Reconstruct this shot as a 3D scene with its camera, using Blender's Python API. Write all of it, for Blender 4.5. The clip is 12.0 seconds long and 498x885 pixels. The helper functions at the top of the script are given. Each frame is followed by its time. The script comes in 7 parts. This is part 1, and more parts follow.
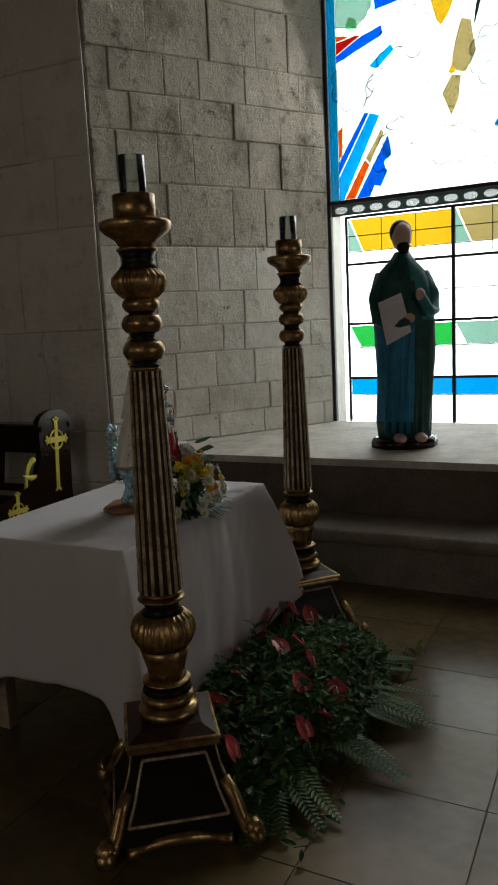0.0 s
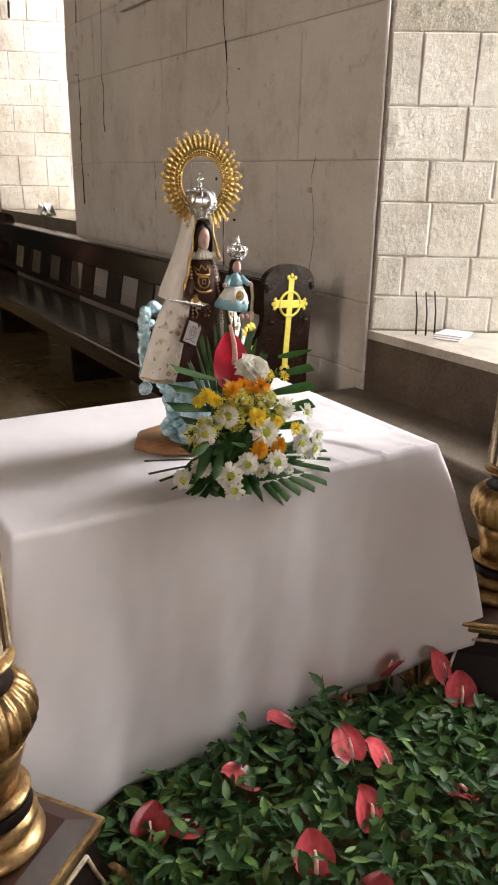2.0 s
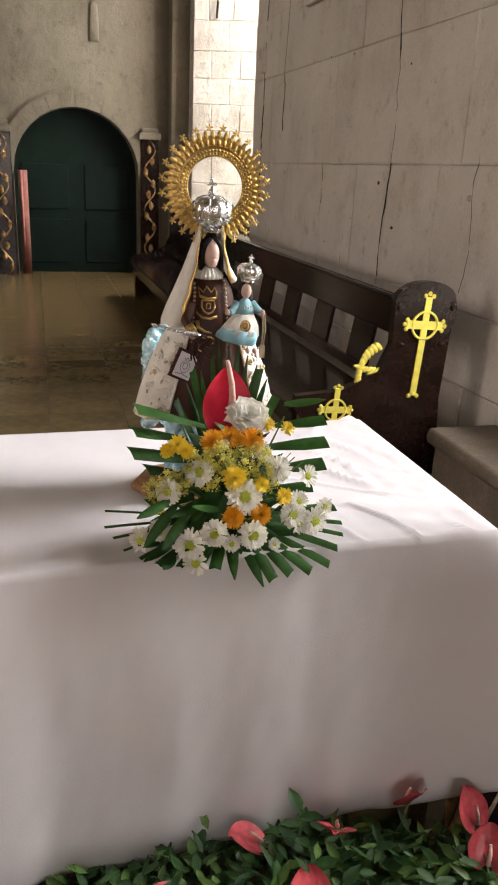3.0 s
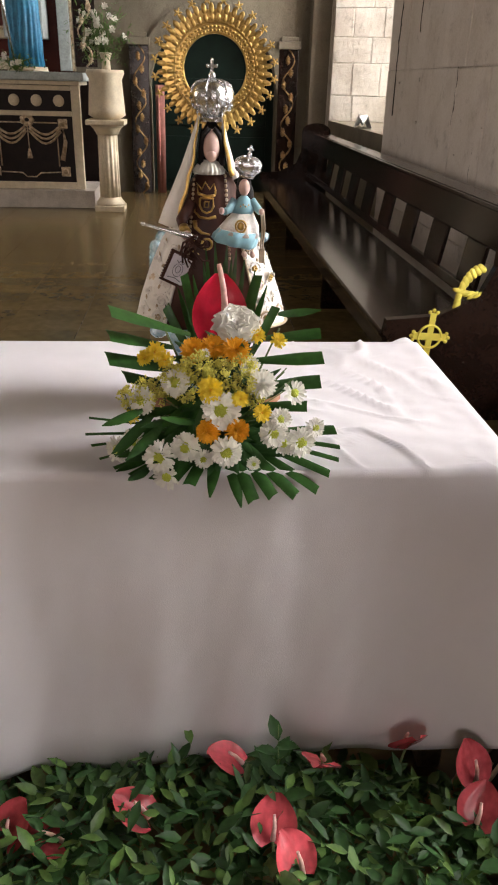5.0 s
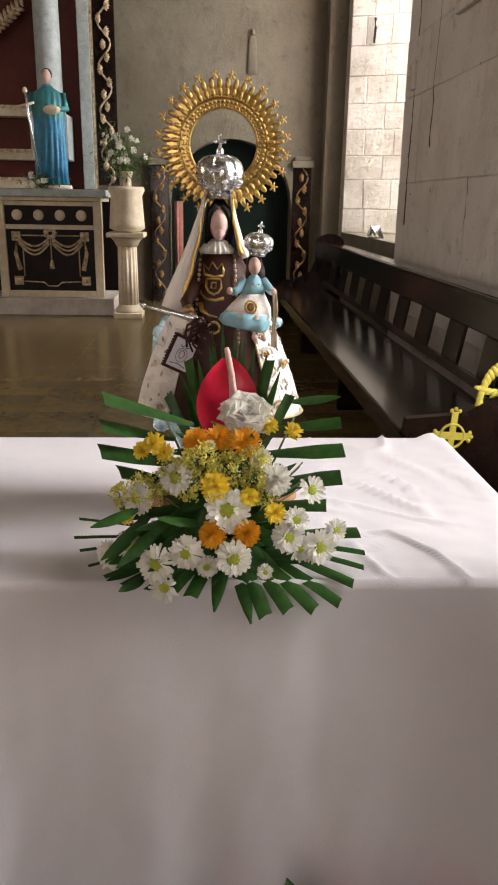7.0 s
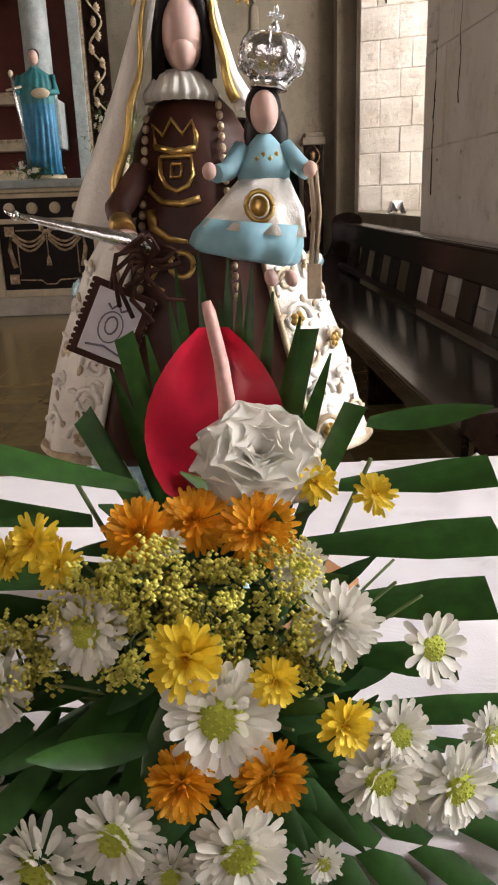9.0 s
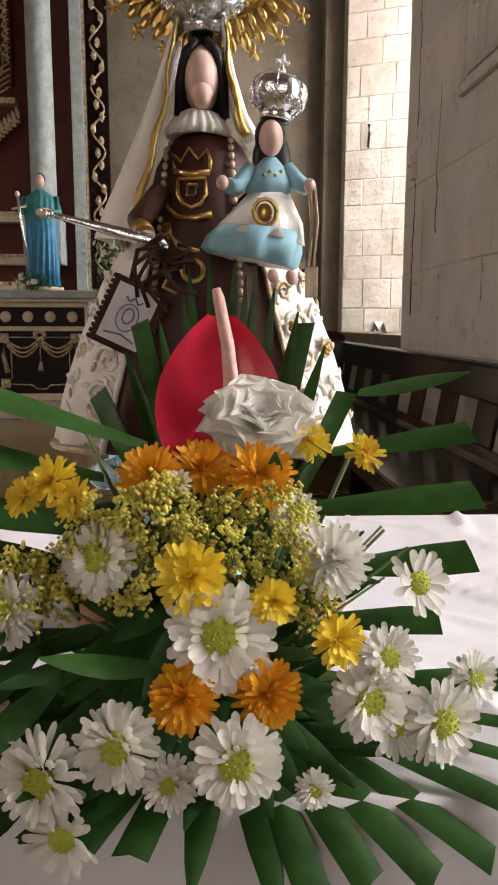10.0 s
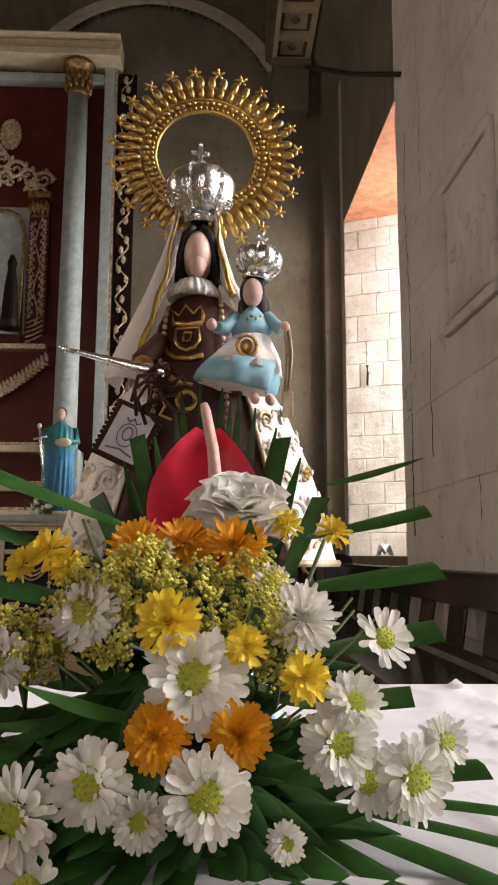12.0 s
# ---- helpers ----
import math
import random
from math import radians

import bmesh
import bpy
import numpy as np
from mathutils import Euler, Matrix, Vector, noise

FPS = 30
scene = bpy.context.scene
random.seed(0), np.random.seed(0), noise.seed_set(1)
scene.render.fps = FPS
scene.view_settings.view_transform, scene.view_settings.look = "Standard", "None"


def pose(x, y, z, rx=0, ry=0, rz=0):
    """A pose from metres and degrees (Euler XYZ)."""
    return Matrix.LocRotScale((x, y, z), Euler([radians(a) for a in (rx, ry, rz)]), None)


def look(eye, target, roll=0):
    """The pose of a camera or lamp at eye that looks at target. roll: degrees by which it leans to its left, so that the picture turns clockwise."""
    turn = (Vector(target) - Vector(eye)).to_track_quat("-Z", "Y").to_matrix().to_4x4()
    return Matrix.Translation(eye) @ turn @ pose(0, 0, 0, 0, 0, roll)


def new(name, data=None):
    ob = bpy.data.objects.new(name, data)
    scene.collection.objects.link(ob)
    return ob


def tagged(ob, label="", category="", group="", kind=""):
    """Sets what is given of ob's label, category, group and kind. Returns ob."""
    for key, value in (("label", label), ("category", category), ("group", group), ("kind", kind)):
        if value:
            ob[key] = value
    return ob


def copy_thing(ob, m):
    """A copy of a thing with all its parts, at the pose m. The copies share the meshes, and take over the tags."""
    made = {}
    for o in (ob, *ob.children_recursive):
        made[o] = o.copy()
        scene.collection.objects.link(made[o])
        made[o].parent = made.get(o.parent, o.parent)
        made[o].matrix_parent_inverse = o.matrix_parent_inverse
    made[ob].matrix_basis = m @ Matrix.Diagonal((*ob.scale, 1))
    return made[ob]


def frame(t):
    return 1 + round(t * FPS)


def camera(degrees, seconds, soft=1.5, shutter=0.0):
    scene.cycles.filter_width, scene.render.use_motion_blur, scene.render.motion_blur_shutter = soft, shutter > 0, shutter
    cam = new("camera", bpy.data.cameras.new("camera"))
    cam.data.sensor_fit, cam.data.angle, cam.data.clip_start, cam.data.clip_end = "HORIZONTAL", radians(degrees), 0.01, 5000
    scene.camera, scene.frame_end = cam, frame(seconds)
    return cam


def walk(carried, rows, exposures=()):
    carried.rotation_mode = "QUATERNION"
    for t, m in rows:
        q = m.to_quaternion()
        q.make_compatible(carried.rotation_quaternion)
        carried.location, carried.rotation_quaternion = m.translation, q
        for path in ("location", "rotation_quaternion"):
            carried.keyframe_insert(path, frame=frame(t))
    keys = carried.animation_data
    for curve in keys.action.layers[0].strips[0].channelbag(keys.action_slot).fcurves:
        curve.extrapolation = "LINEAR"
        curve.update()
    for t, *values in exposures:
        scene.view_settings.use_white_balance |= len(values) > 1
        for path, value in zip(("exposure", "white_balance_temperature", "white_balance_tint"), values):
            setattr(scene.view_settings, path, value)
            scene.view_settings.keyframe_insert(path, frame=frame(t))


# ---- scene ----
cam = camera(36.9, 12.0, soft=2.0)
PATH = [
    (0, (-0.163, 0.116, 1.683), (1.597, 1.012, 1.374), -2.8),
    (0.5, (0.297, 0.168, 1.675), (2.021, 1.114, 1.307), -4.1),
    (1, (0.785, 0.148, 1.629), (2.220, 1.458, 1.153), 0.5),
    (1.5, (1.282, 0.267, 1.587), (2.448, 1.752, 0.926), 0.1),
    (2, (1.686, 0.308, 1.595), (2.666, 1.919, 0.927), 1.1),
    (2.5, (2.040, 0.349, 1.622), (2.725, 2.059, 0.844), 4.0),
    (3, (2.231, 0.452, 1.617), (2.751, 2.259, 0.936), 2.7),
    (3.5, (2.395, 0.452, 1.608), (2.667, 2.309, 0.915), 5.0),
    (5.5, (2.552, 0.484, 1.555), (2.656, 2.269, 0.659), 0.6),
    (6, (2.558, 0.482, 1.548), (2.598, 2.325, 0.774), 0.1),
    (6.5, (2.567, 0.497, 1.524), (2.600, 2.378, 0.845), -0.0),
    (7, (2.569, 0.634, 1.489), (2.669, 2.535, 0.878), 1.0),
    (9, (2.608, 1.347, 1.324), (2.656, 3.247, 0.702), -1.9),
    (9.5, (2.616, 1.367, 1.311), (2.630, 3.248, 0.631), -1.6),
    (10, (2.588, 1.269, 1.225), (2.693, 3.241, 0.908), 0.2),
    (10.5, (2.597, 1.241, 1.117), (2.769, 3.233, 1.169), -0.3),
    (11, (2.576, 1.217, 1.123), (2.619, 3.201, 1.366), 0.2),
    (11.5, (2.589, 1.194, 1.114), (2.669, 3.174, 1.390), 0.0),
    (12, (2.610, 1.196, 1.109), (2.687, 3.172, 1.407), 0.2),
]
EXPOSURES = [(0.0, -2.4, 6500, 10), (0.7, -2.35, 6500, 11), (1.0, -1.25, 6600, 16), (1.3, -0.3, 6700, 18), (1.6, 0.15, 6700, 18), (2.5, 0.15, 6700, 18),
             (3.6, 0.05, 6700, 19), (6.0, -0.05, 6700, 20), (9.0, -0.15, 6700, 21), (12.0, -0.2, 6700, 22)]
walk(cam, [(t, look(eye, target, roll)) for t, eye, target, roll in PATH], EXPOSURES)

# ---- daylight ----
world = bpy.data.worlds.new("sky")
scene.world = world
world.use_nodes = True
wn = world.node_tree.nodes
sky = wn.new("ShaderNodeTexSky")
sky.sky_type = "NISHITA"
sky.sun_disc = False
sky.sun_elevation, sky.sun_rotation = radians(50), radians(70)
wn["Background"].inputs[1].default_value = 0.1
world.node_tree.links.new(sky.outputs[0], wn["Background"].inputs[0])
sun = new("sun", bpy.data.lights.new("sun", "SUN"))
sun.data.energy, sun.data.angle, sun.data.color = 2.0, radians(0.6), (1.0, 0.95, 0.88)
sun.matrix_world = look((20, 6, 24), (0, 0, 0))


def window_light(name, eye, target, w, h, watts, colour):
    lamp = new(name, bpy.data.lights.new(name, "AREA"))
    lamp.data.shape, lamp.data.size, lamp.data.size_y = "RECTANGLE", w, h
    lamp.data.energy, lamp.data.color = watts, colour
    lamp.matrix_world = look(eye, target)
    return lamp


DAY = (0.95, 0.98, 1.0)
window_light("skylight_stained_window", (6.44, 1.55, 2.7), (4.0, 2.6, 1.6), 1.9, 3.8, 115, (1.0, 0.97, 0.92))
window_light("skylight_far_window", (6.35, 10.3, 3.6), (4.5, 12.0, 3.0), 1.4, 4.6, 210, (1.0, 0.95, 0.88))
window_light("skylight_west_window", (-6.6, 1.0, 3.6), (2.0, 1.6, 0.9), 2.0, 3.6, 180, (1.0, 0.88, 0.72))
window_light("skylight_west_window", (-6.6, 8.0, 3.6), (2.0, 9.0, 1.5), 2.0, 3.6, 85, (1.0, 0.91, 0.79))
window_light("skylight_porch", (1.0, -7.6, 2.4), (2.0, 3.0, 1.2), 3.0, 4.0, 145, (1.0, 0.88, 0.81))

# ---- materials ----
def mat(name, colour, rough=0.6, metal=0.0, vary=0.15, scale=8.0, bump=0.0, fine=60.0, coat=0.0, tint=None, piece=0.0, trans=0.0):
    """Principled with colour variation at two scales, bump and, for pieces, a change of tone from piece to piece."""
    m = bpy.data.materials.new(name)
    m.use_nodes = True
    nt = m.node_tree
    b = nt.nodes["Principled BSDF"]
    b.inputs["Roughness"].default_value, b.inputs["Metallic"].default_value = rough, metal
    b.inputs["Coat Weight"].default_value = coat
    b.inputs["Specular IOR Level"].default_value = 0.2 if max(colour) < 0.04 else (0.3 if max(colour) < 0.13 else 0.45)
    b.inputs["Coat Roughness"].default_value = 0.12
    tc = nt.nodes.new("ShaderNodeTexCoord")
    n1 = nt.nodes.new("ShaderNodeTexNoise")
    n1.inputs["Scale"].default_value, n1.inputs["Detail"].default_value, n1.inputs["Roughness"].default_value = scale, 5, 0.62
    n2 = nt.nodes.new("ShaderNodeTexNoise")
    n2.inputs["Scale"].default_value, n2.inputs["Detail"].default_value = fine, 3
    nt.links.new(tc.outputs["Object"], n1.inputs["Vector"])
    nt.links.new(tc.outputs["Object"], n2.inputs["Vector"])
    ramp = nt.nodes.new("ShaderNodeValToRGB")
    lo = [c * (1 - vary) for c in colour] if tint is None else tint
    hi = [min(1, c * (1 + vary)) for c in colour]
    ramp.color_ramp.elements[0].position, ramp.color_ramp.elements[1].position = 0.32, 0.68
    ramp.color_ramp.elements[0].color, ramp.color_ramp.elements[1].color = (*lo, 1), (*hi, 1)
    nt.links.new(n1.outputs[0], ramp.inputs[0])
    out = ramp.outputs[0]
    mix = nt.nodes.new("ShaderNodeMix")
    mix.data_type, mix.blend_type = "RGBA", "OVERLAY"
    mix.inputs[0].default_value = min(0.6, vary * 1.6)
    nt.links.new(out, mix.inputs[6])
    nt.links.new(n2.outputs[0], mix.inputs[7])
    out = mix.outputs[2]
    if piece:
        oi = nt.nodes.new("ShaderNodeObjectInfo")
        mr = nt.nodes.new("ShaderNodeMapRange")
        mr.inputs[3].default_value, mr.inputs[4].default_value = 1 - piece, 1 + piece
        nt.links.new(oi.outputs["Random"], mr.inputs[0])
        hs = nt.nodes.new("ShaderNodeHueSaturation")
        nt.links.new(mr.outputs[0], hs.inputs["Value"])
        nt.links.new(out, hs.inputs["Color"])
        out = hs.outputs[0]
    nt.links.new(out, b.inputs["Base Color"])
    if bump:
        bp = nt.nodes.new("ShaderNodeBump")
        bp.inputs["Strength"].default_value, bp.inputs["Distance"].default_value = min(1, bump), 0.012 if bump > 0.4 else 0.004
        nt.links.new(n1.outputs[0] if bump > 0.55 else n2.outputs[0], bp.inputs["Height"])
        nt.links.new(bp.outputs[0], b.inputs["Normal"])
    if trans:
        tr = nt.nodes.new("ShaderNodeBsdfTranslucent")
        nt.links.new(out, tr.inputs[0])
        ms = nt.nodes.new("ShaderNodeMixShader")
        ms.inputs[0].default_value = trans
        nt.links.new(b.outputs[0], ms.inputs[1])
        nt.links.new(tr.outputs[0], ms.inputs[2])
        nt.links.new(ms.outputs[0], nt.nodes["Material Output"].inputs[0])
    return m


def glass_mat(name, colour, clear=0.75):
    """Thin coloured glass: lets the light outside through, with a gloss on top."""
    m = bpy.data.materials.new(name)
    m.use_nodes = True
    nt = m.node_tree
    nt.nodes.remove(nt.nodes["Principled BSDF"])
    t = nt.nodes.new("ShaderNodeBsdfTransparent")
    t.inputs[0].default_value = (*colour, 1)
    d = nt.nodes.new("ShaderNodeBsdfTranslucent")
    n = nt.nodes.new("ShaderNodeTexNoise")
    n.inputs["Scale"].default_value = 5
    r = nt.nodes.new("ShaderNodeValToRGB")
    r.color_ramp.elements[0].color = (*[c * 0.6 for c in colour], 1)
    r.color_ramp.elements[1].color = (*colour, 1)
    nt.links.new(n.outputs[0], r.inputs[0])
    nt.links.new(r.outputs[0], d.inputs[0])
    g = nt.nodes.new("ShaderNodeBsdfGlossy")
    g.inputs["Roughness"].default_value = 0.1
    a = nt.nodes.new("ShaderNodeMixShader")
    a.inputs[0].default_value = clear
    nt.links.new(d.outputs[0], a.inputs[1])
    nt.links.new(t.outputs[0], a.inputs[2])
    f = nt.nodes.new("ShaderNodeFresnel")
    b = nt.nodes.new("ShaderNodeMixShader")
    nt.links.new(f.outputs[0], b.inputs[0])
    nt.links.new(a.outputs[0], b.inputs[1])
    nt.links.new(g.outputs[0], b.inputs[2])
    nt.links.new(b.outputs[0], nt.nodes["Material Output"].inputs[0])
    return m


def glow_mat(name, lo, hi, strength, scale=1.2):
    """Bright overcast distance outside a window."""
    m = bpy.data.materials.new(name)
    m.use_nodes = True
    nt = m.node_tree
    e = nt.nodes.new("ShaderNodeEmission")
    e.inputs[1].default_value = strength
    n = nt.nodes.new("ShaderNodeTexNoise")
    n.inputs["Scale"].default_value, n.inputs["Detail"].default_value = scale, 6
    r = nt.nodes.new("ShaderNodeValToRGB")
    r.color_ramp.elements[0].position, r.color_ramp.elements[1].position = 0.36, 0.5
    r.color_ramp.elements[0].color, r.color_ramp.elements[1].color = (*lo, 1), (*hi, 1)
    nt.links.new(n.outputs[0], r.inputs[0])
    nt.links.new(r.outputs[0], e.inputs[0])
    nt.links.new(e.outputs[0], nt.nodes["Material Output"].inputs[0])
    return m


def masonry(name, pale, base, stain, rough=0.9, patch=0.7, streak=0.35, relief=0.7, piece=0.08, amount=0.5):
    """Old stone or lime wash: broad pale and dull patches, stains that run downwards, specks, and an uneven face."""
    m = bpy.data.materials.new(name)
    m.use_nodes = True
    nt = m.node_tree
    b = nt.nodes["Principled BSDF"]
    b.inputs["Roughness"].default_value = rough
    b.inputs["Specular IOR Level"].default_value = 0.25
    g = nt.nodes.new("ShaderNodeNewGeometry")

    def tex(scale, detail, rough_, squeeze=1.0):
        mp = nt.nodes.new("ShaderNodeMapping")
        mp.inputs["Scale"].default_value = (1, 1, squeeze)
        n = nt.nodes.new("ShaderNodeTexNoise")
        n.inputs["Scale"].default_value, n.inputs["Detail"].default_value, n.inputs["Roughness"].default_value = scale, detail, rough_
        nt.links.new(g.outputs["Position"], mp.inputs["Vector"])
        nt.links.new(mp.outputs[0], n.inputs["Vector"])
        return n.outputs[0]

    def ramp(src, lo, hi):
        r = nt.nodes.new("ShaderNodeMapRange")
        r.inputs[1].default_value, r.inputs[2].default_value = lo, hi
        nt.links.new(src, r.inputs[0])
        return r.outputs[0]

    def mixed(fac, a, c, kind="MIX"):
        x = nt.nodes.new("ShaderNodeMix")
        x.data_type, x.blend_type = "RGBA", kind
        if isinstance(fac, float):
            x.inputs[0].default_value = fac
        else:
            nt.links.new(fac, x.inputs[0])
        for k, v in ((6, a), (7, c)):
            if isinstance(v, tuple):
                x.inputs[k].default_value = (*v, 1)
            else:
                nt.links.new(v, x.inputs[k])
        return x.outputs[2]

    broad, run, grit, fine = tex(patch, 6, 0.65), tex(3.2, 7, 0.68, streak), tex(6.5, 9, 0.70), tex(60, 4, 0.6)
    out = mixed(ramp(broad, 0.38, 0.62), base, pale)
    scaled = nt.nodes.new("ShaderNodeMath")
    scaled.operation = "MULTIPLY"
    scaled.inputs[1].default_value = amount
    nt.links.new(ramp(run, 0.50, 0.72), scaled.inputs[0])
    out = mixed(scaled.outputs[0], out, stain)
    specks = nt.nodes.new("ShaderNodeMath")
    specks.operation = "MULTIPLY"
    specks.inputs[1].default_value = amount * 0.9
    nt.links.new(ramp(grit, 0.57, 0.68), specks.inputs[0])
    out = mixed(specks.outputs[0], out, tuple(c * 0.6 for c in stain))
    out = mixed(0.3, out, fine, "OVERLAY")
    if piece:
        oi = nt.nodes.new("ShaderNodeObjectInfo")
        mr = nt.nodes.new("ShaderNodeMapRange")
        mr.inputs[3].default_value, mr.inputs[4].default_value = 1 - piece, 1 + piece
        nt.links.new(oi.outputs["Random"], mr.inputs[0])
        hs = nt.nodes.new("ShaderNodeHueSaturation")
        nt.links.new(mr.outputs[0], hs.inputs["Value"])
        nt.links.new(out, hs.inputs["Color"])
        out = hs.outputs[0]
    nt.links.new(out, b.inputs["Base Color"])
    add = nt.nodes.new("ShaderNodeMath")
    add.operation = "MULTIPLY_ADD"
    add.inputs[1].default_value = 0.10
    nt.links.new(fine, add.inputs[0])
    nt.links.new(grit, add.inputs[2])
    bp = nt.nodes.new("ShaderNodeBump")
    bp.inputs["Strength"].default_value, bp.inputs["Distance"].default_value = relief, 0.038
    nt.links.new(add.outputs[0], bp.inputs["Height"])
    nt.links.new(bp.outputs[0], b.inputs["Normal"])
    return m


STONE = masonry("weathered_coral_stone", (0.75, 0.71, 0.65), (0.60, 0.55, 0.48), (0.34, 0.30, 0.24), 0.88, 1.6, 0.8, 0.7, 0.07, 0.55)
SLAB = masonry("lime_washed_stone", (0.76, 0.71, 0.665), (0.66, 0.605, 0.55), (0.44, 0.38, 0.33), 0.9, 0.8, 0.75, 0.5, 0.03, 0.42)
MORTAR = mat("dark_mortar", (0.46, 0.42, 0.365), 0.95, vary=0.3, scale=9, bump=0.5)
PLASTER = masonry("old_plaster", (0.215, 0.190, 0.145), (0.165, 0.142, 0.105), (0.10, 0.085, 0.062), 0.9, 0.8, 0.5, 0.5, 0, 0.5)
STAINED = masonry("stained_rough_plaster", (0.60, 0.555, 0.47), (0.45, 0.41, 0.34), (0.17, 0.145, 0.11), 0.93, 1.3, 0.5, 1.0, 0.06, 0.9)
SILLSTONE = mat("worn_sill_stone", (0.50, 0.46, 0.41), 0.7, vary=0.2, scale=5, bump=0.4)
DADO = mat("brown_painted_wall", (0.12, 0.09, 0.07), 0.55, vary=0.3, scale=3, bump=0.3)
STEP = mat("painted_concrete_step", (0.19, 0.155, 0.125), 0.5, vary=0.25, scale=5, bump=0.3)
BRICK = mat("red_brick_soffit", (0.52, 0.22, 0.12), 0.9, vary=0.3, scale=6, bump=0.5)
TILE = mat("polished_marble_floor", (0.120, 0.086, 0.038), 0.22, vary=0.22, scale=1.6, bump=0.0, fine=14, piece=0.08)
TILE.node_tree.nodes["Principled BSDF"].inputs["Specular IOR Level"].default_value = 0.18
GROUT = mat("floor_grout", (0.10, 0.072, 0.036), 0.6, vary=0.2)
LINEN = mat("white_linen", (0.77, 0.735, 0.75), 0.85, vary=0.03, scale=4, bump=0.15, fine=420, trans=0.12)
GOLD = mat("aged_gilding", (0.47, 0.31, 0.14), 0.31, 0.85, vary=0.35, scale=14, bump=0.3, fine=90, tint=(0.17, 0.095, 0.04))
PALEGOLD = mat("worn_pale_gilding", (0.56, 0.46, 0.33), 0.42, 0.35, vary=0.35, scale=20, bump=0.3, fine=90, tint=(0.25, 0.17, 0.09))
BRIGHTGOLD = mat("bright_gilt_brass", (0.58, 0.385, 0.125), 0.30, 0.9, vary=0.2, scale=40, bump=0.2, fine=160)
DARKLACQ = mat("dark_brown_lacquer", (0.011, 0.006, 0.005), 0.42, vary=0.3, scale=10)
FLUTE = mat("dark_fluted_wood", (0.040, 0.018, 0.012), 0.4, vary=0.3, scale=18, coat=0.2)
DARKWOOD = mat("dark_varnished_wood", (0.014, 0.007, 0.005), 0.16, vary=0.35, scale=5, bump=0.04, coat=0.2)
WOOD = mat("brown_wood", (0.30, 0.14, 0.06), 0.45, vary=0.3, scale=12, bump=0.1)
LEGWOOD = mat("pale_wood", (0.42, 0.33, 0.24), 0.6, vary=0.2, scale=12)
YELLOWPAINT = mat("yellow_gold_paint", (0.72, 0.60, 0.10), 0.45, 0.2, vary=0.12, scale=20)
SILVER = mat("polished_silver", (0.84, 0.85, 0.86), 0.26, 1.0, vary=0.08, scale=60, bump=0.25, fine=220)
LEAF = mat("glossy_green_leaf", (0.026, 0.070, 0.018), 0.42, vary=0.45, scale=14, trans=0.2, tint=(0.02, 0.06, 0.018))
LEAFLT = mat("light_green_leaf", (0.085, 0.165, 0.035), 0.45, vary=0.35, scale=14, trans=0.25)
PALM = mat("palm_leaf", (0.029, 0.090, 0.018), 0.35, vary=0.3, scale=25, trans=0.2)
STEM = mat("green_stem", (0.12, 0.17, 0.06), 0.5, vary=0.2, scale=20)
ANTH = mat("red_anthurium", (0.50, 0.070, 0.085), 0.26, vary=0.25, scale=16, coat=0.3, piece=0.2, bump=0.2)
ANTHRED = mat("crimson_anthurium", (0.58, 0.012, 0.04), 0.32, vary=0.15, scale=20, coat=0.2, bump=0.15, trans=0.1)
SPADIX = mat("pink_spadix", (0.70, 0.42, 0.36), 0.5, vary=0.2, scale=60)
WHITEP = mat("white_petal", (0.83, 0.81, 0.74), 0.6, vary=0.05, scale=40, trans=0.28)
YELLOWP = mat("yellow_petal", (0.88, 0.66, 0.05), 0.6, vary=0.15, scale=40, trans=0.2)
ORANGEP = mat("orange_petal", (0.86, 0.42, 0.02), 0.6, vary=0.2, scale=40, trans=0.2)
LIME = mat("lime_floret", (0.78, 0.72, 0.17), 0.7, vary=0.3, scale=60, trans=0.35)
GREENEYE = mat("green_flower_eye", (0.50, 0.56, 0.07), 0.7, vary=0.2, scale=90, bump=0.4)
SKIN = mat("painted_face", (0.60, 0.40, 0.34), 0.38, vary=0.06, scale=30)
HAIR = mat("black_paint", (0.012, 0.010, 0.010), 0.4, vary=0.2, scale=30)
CAPE = mat("cream_painted_cape", (0.82, 0.78, 0.72), 0.35, vary=0.08, scale=30, bump=0.3, fine=260)
HABIT = mat("brown_painted_habit", (0.055, 0.017, 0.010), 0.5, vary=0.25, scale=20)
SKYBLUE = mat("pale_blue_paint", (0.24, 0.46, 0.54), 0.45, vary=0.15, scale=20)
BLUE = mat("blue_painted_robe", (0.02, 0.20, 0.36), 0.5, vary=0.25, scale=8)
TEAL = mat("teal_painted_cloak", (0.03, 0.20, 0.22), 0.5, vary=0.25, scale=6)
DEEPGREEN = mat("deep_green_paint", (0.018, 0.075, 0.070), 0.5, vary=0.3, scale=8)
WINE = mat("dark_wine_paint", (0.10, 0.018, 0.012), 0.55, vary=0.25, scale=4)
GREYBLUE = mat("grey_blue_marbled_paint", (0.36, 0.41, 0.41), 0.45, vary=0.2, scale=8)
CREAMP = mat("cream_paint", (0.60, 0.52, 0.38), 0.45, vary=0.15, scale=8)
GREENDOOR = mat("dark_green_door", (0.0015, 0.009, 0.006), 0.6, vary=0.3, scale=5)
PINK = mat("pink_curtain", (0.50, 0.22, 0.19), 0.8, vary=0.15, scale=10)
IRON = mat("dark_iron", (0.05, 0.045, 0.04), 0.5, 0.7, vary=0.2, scale=20)
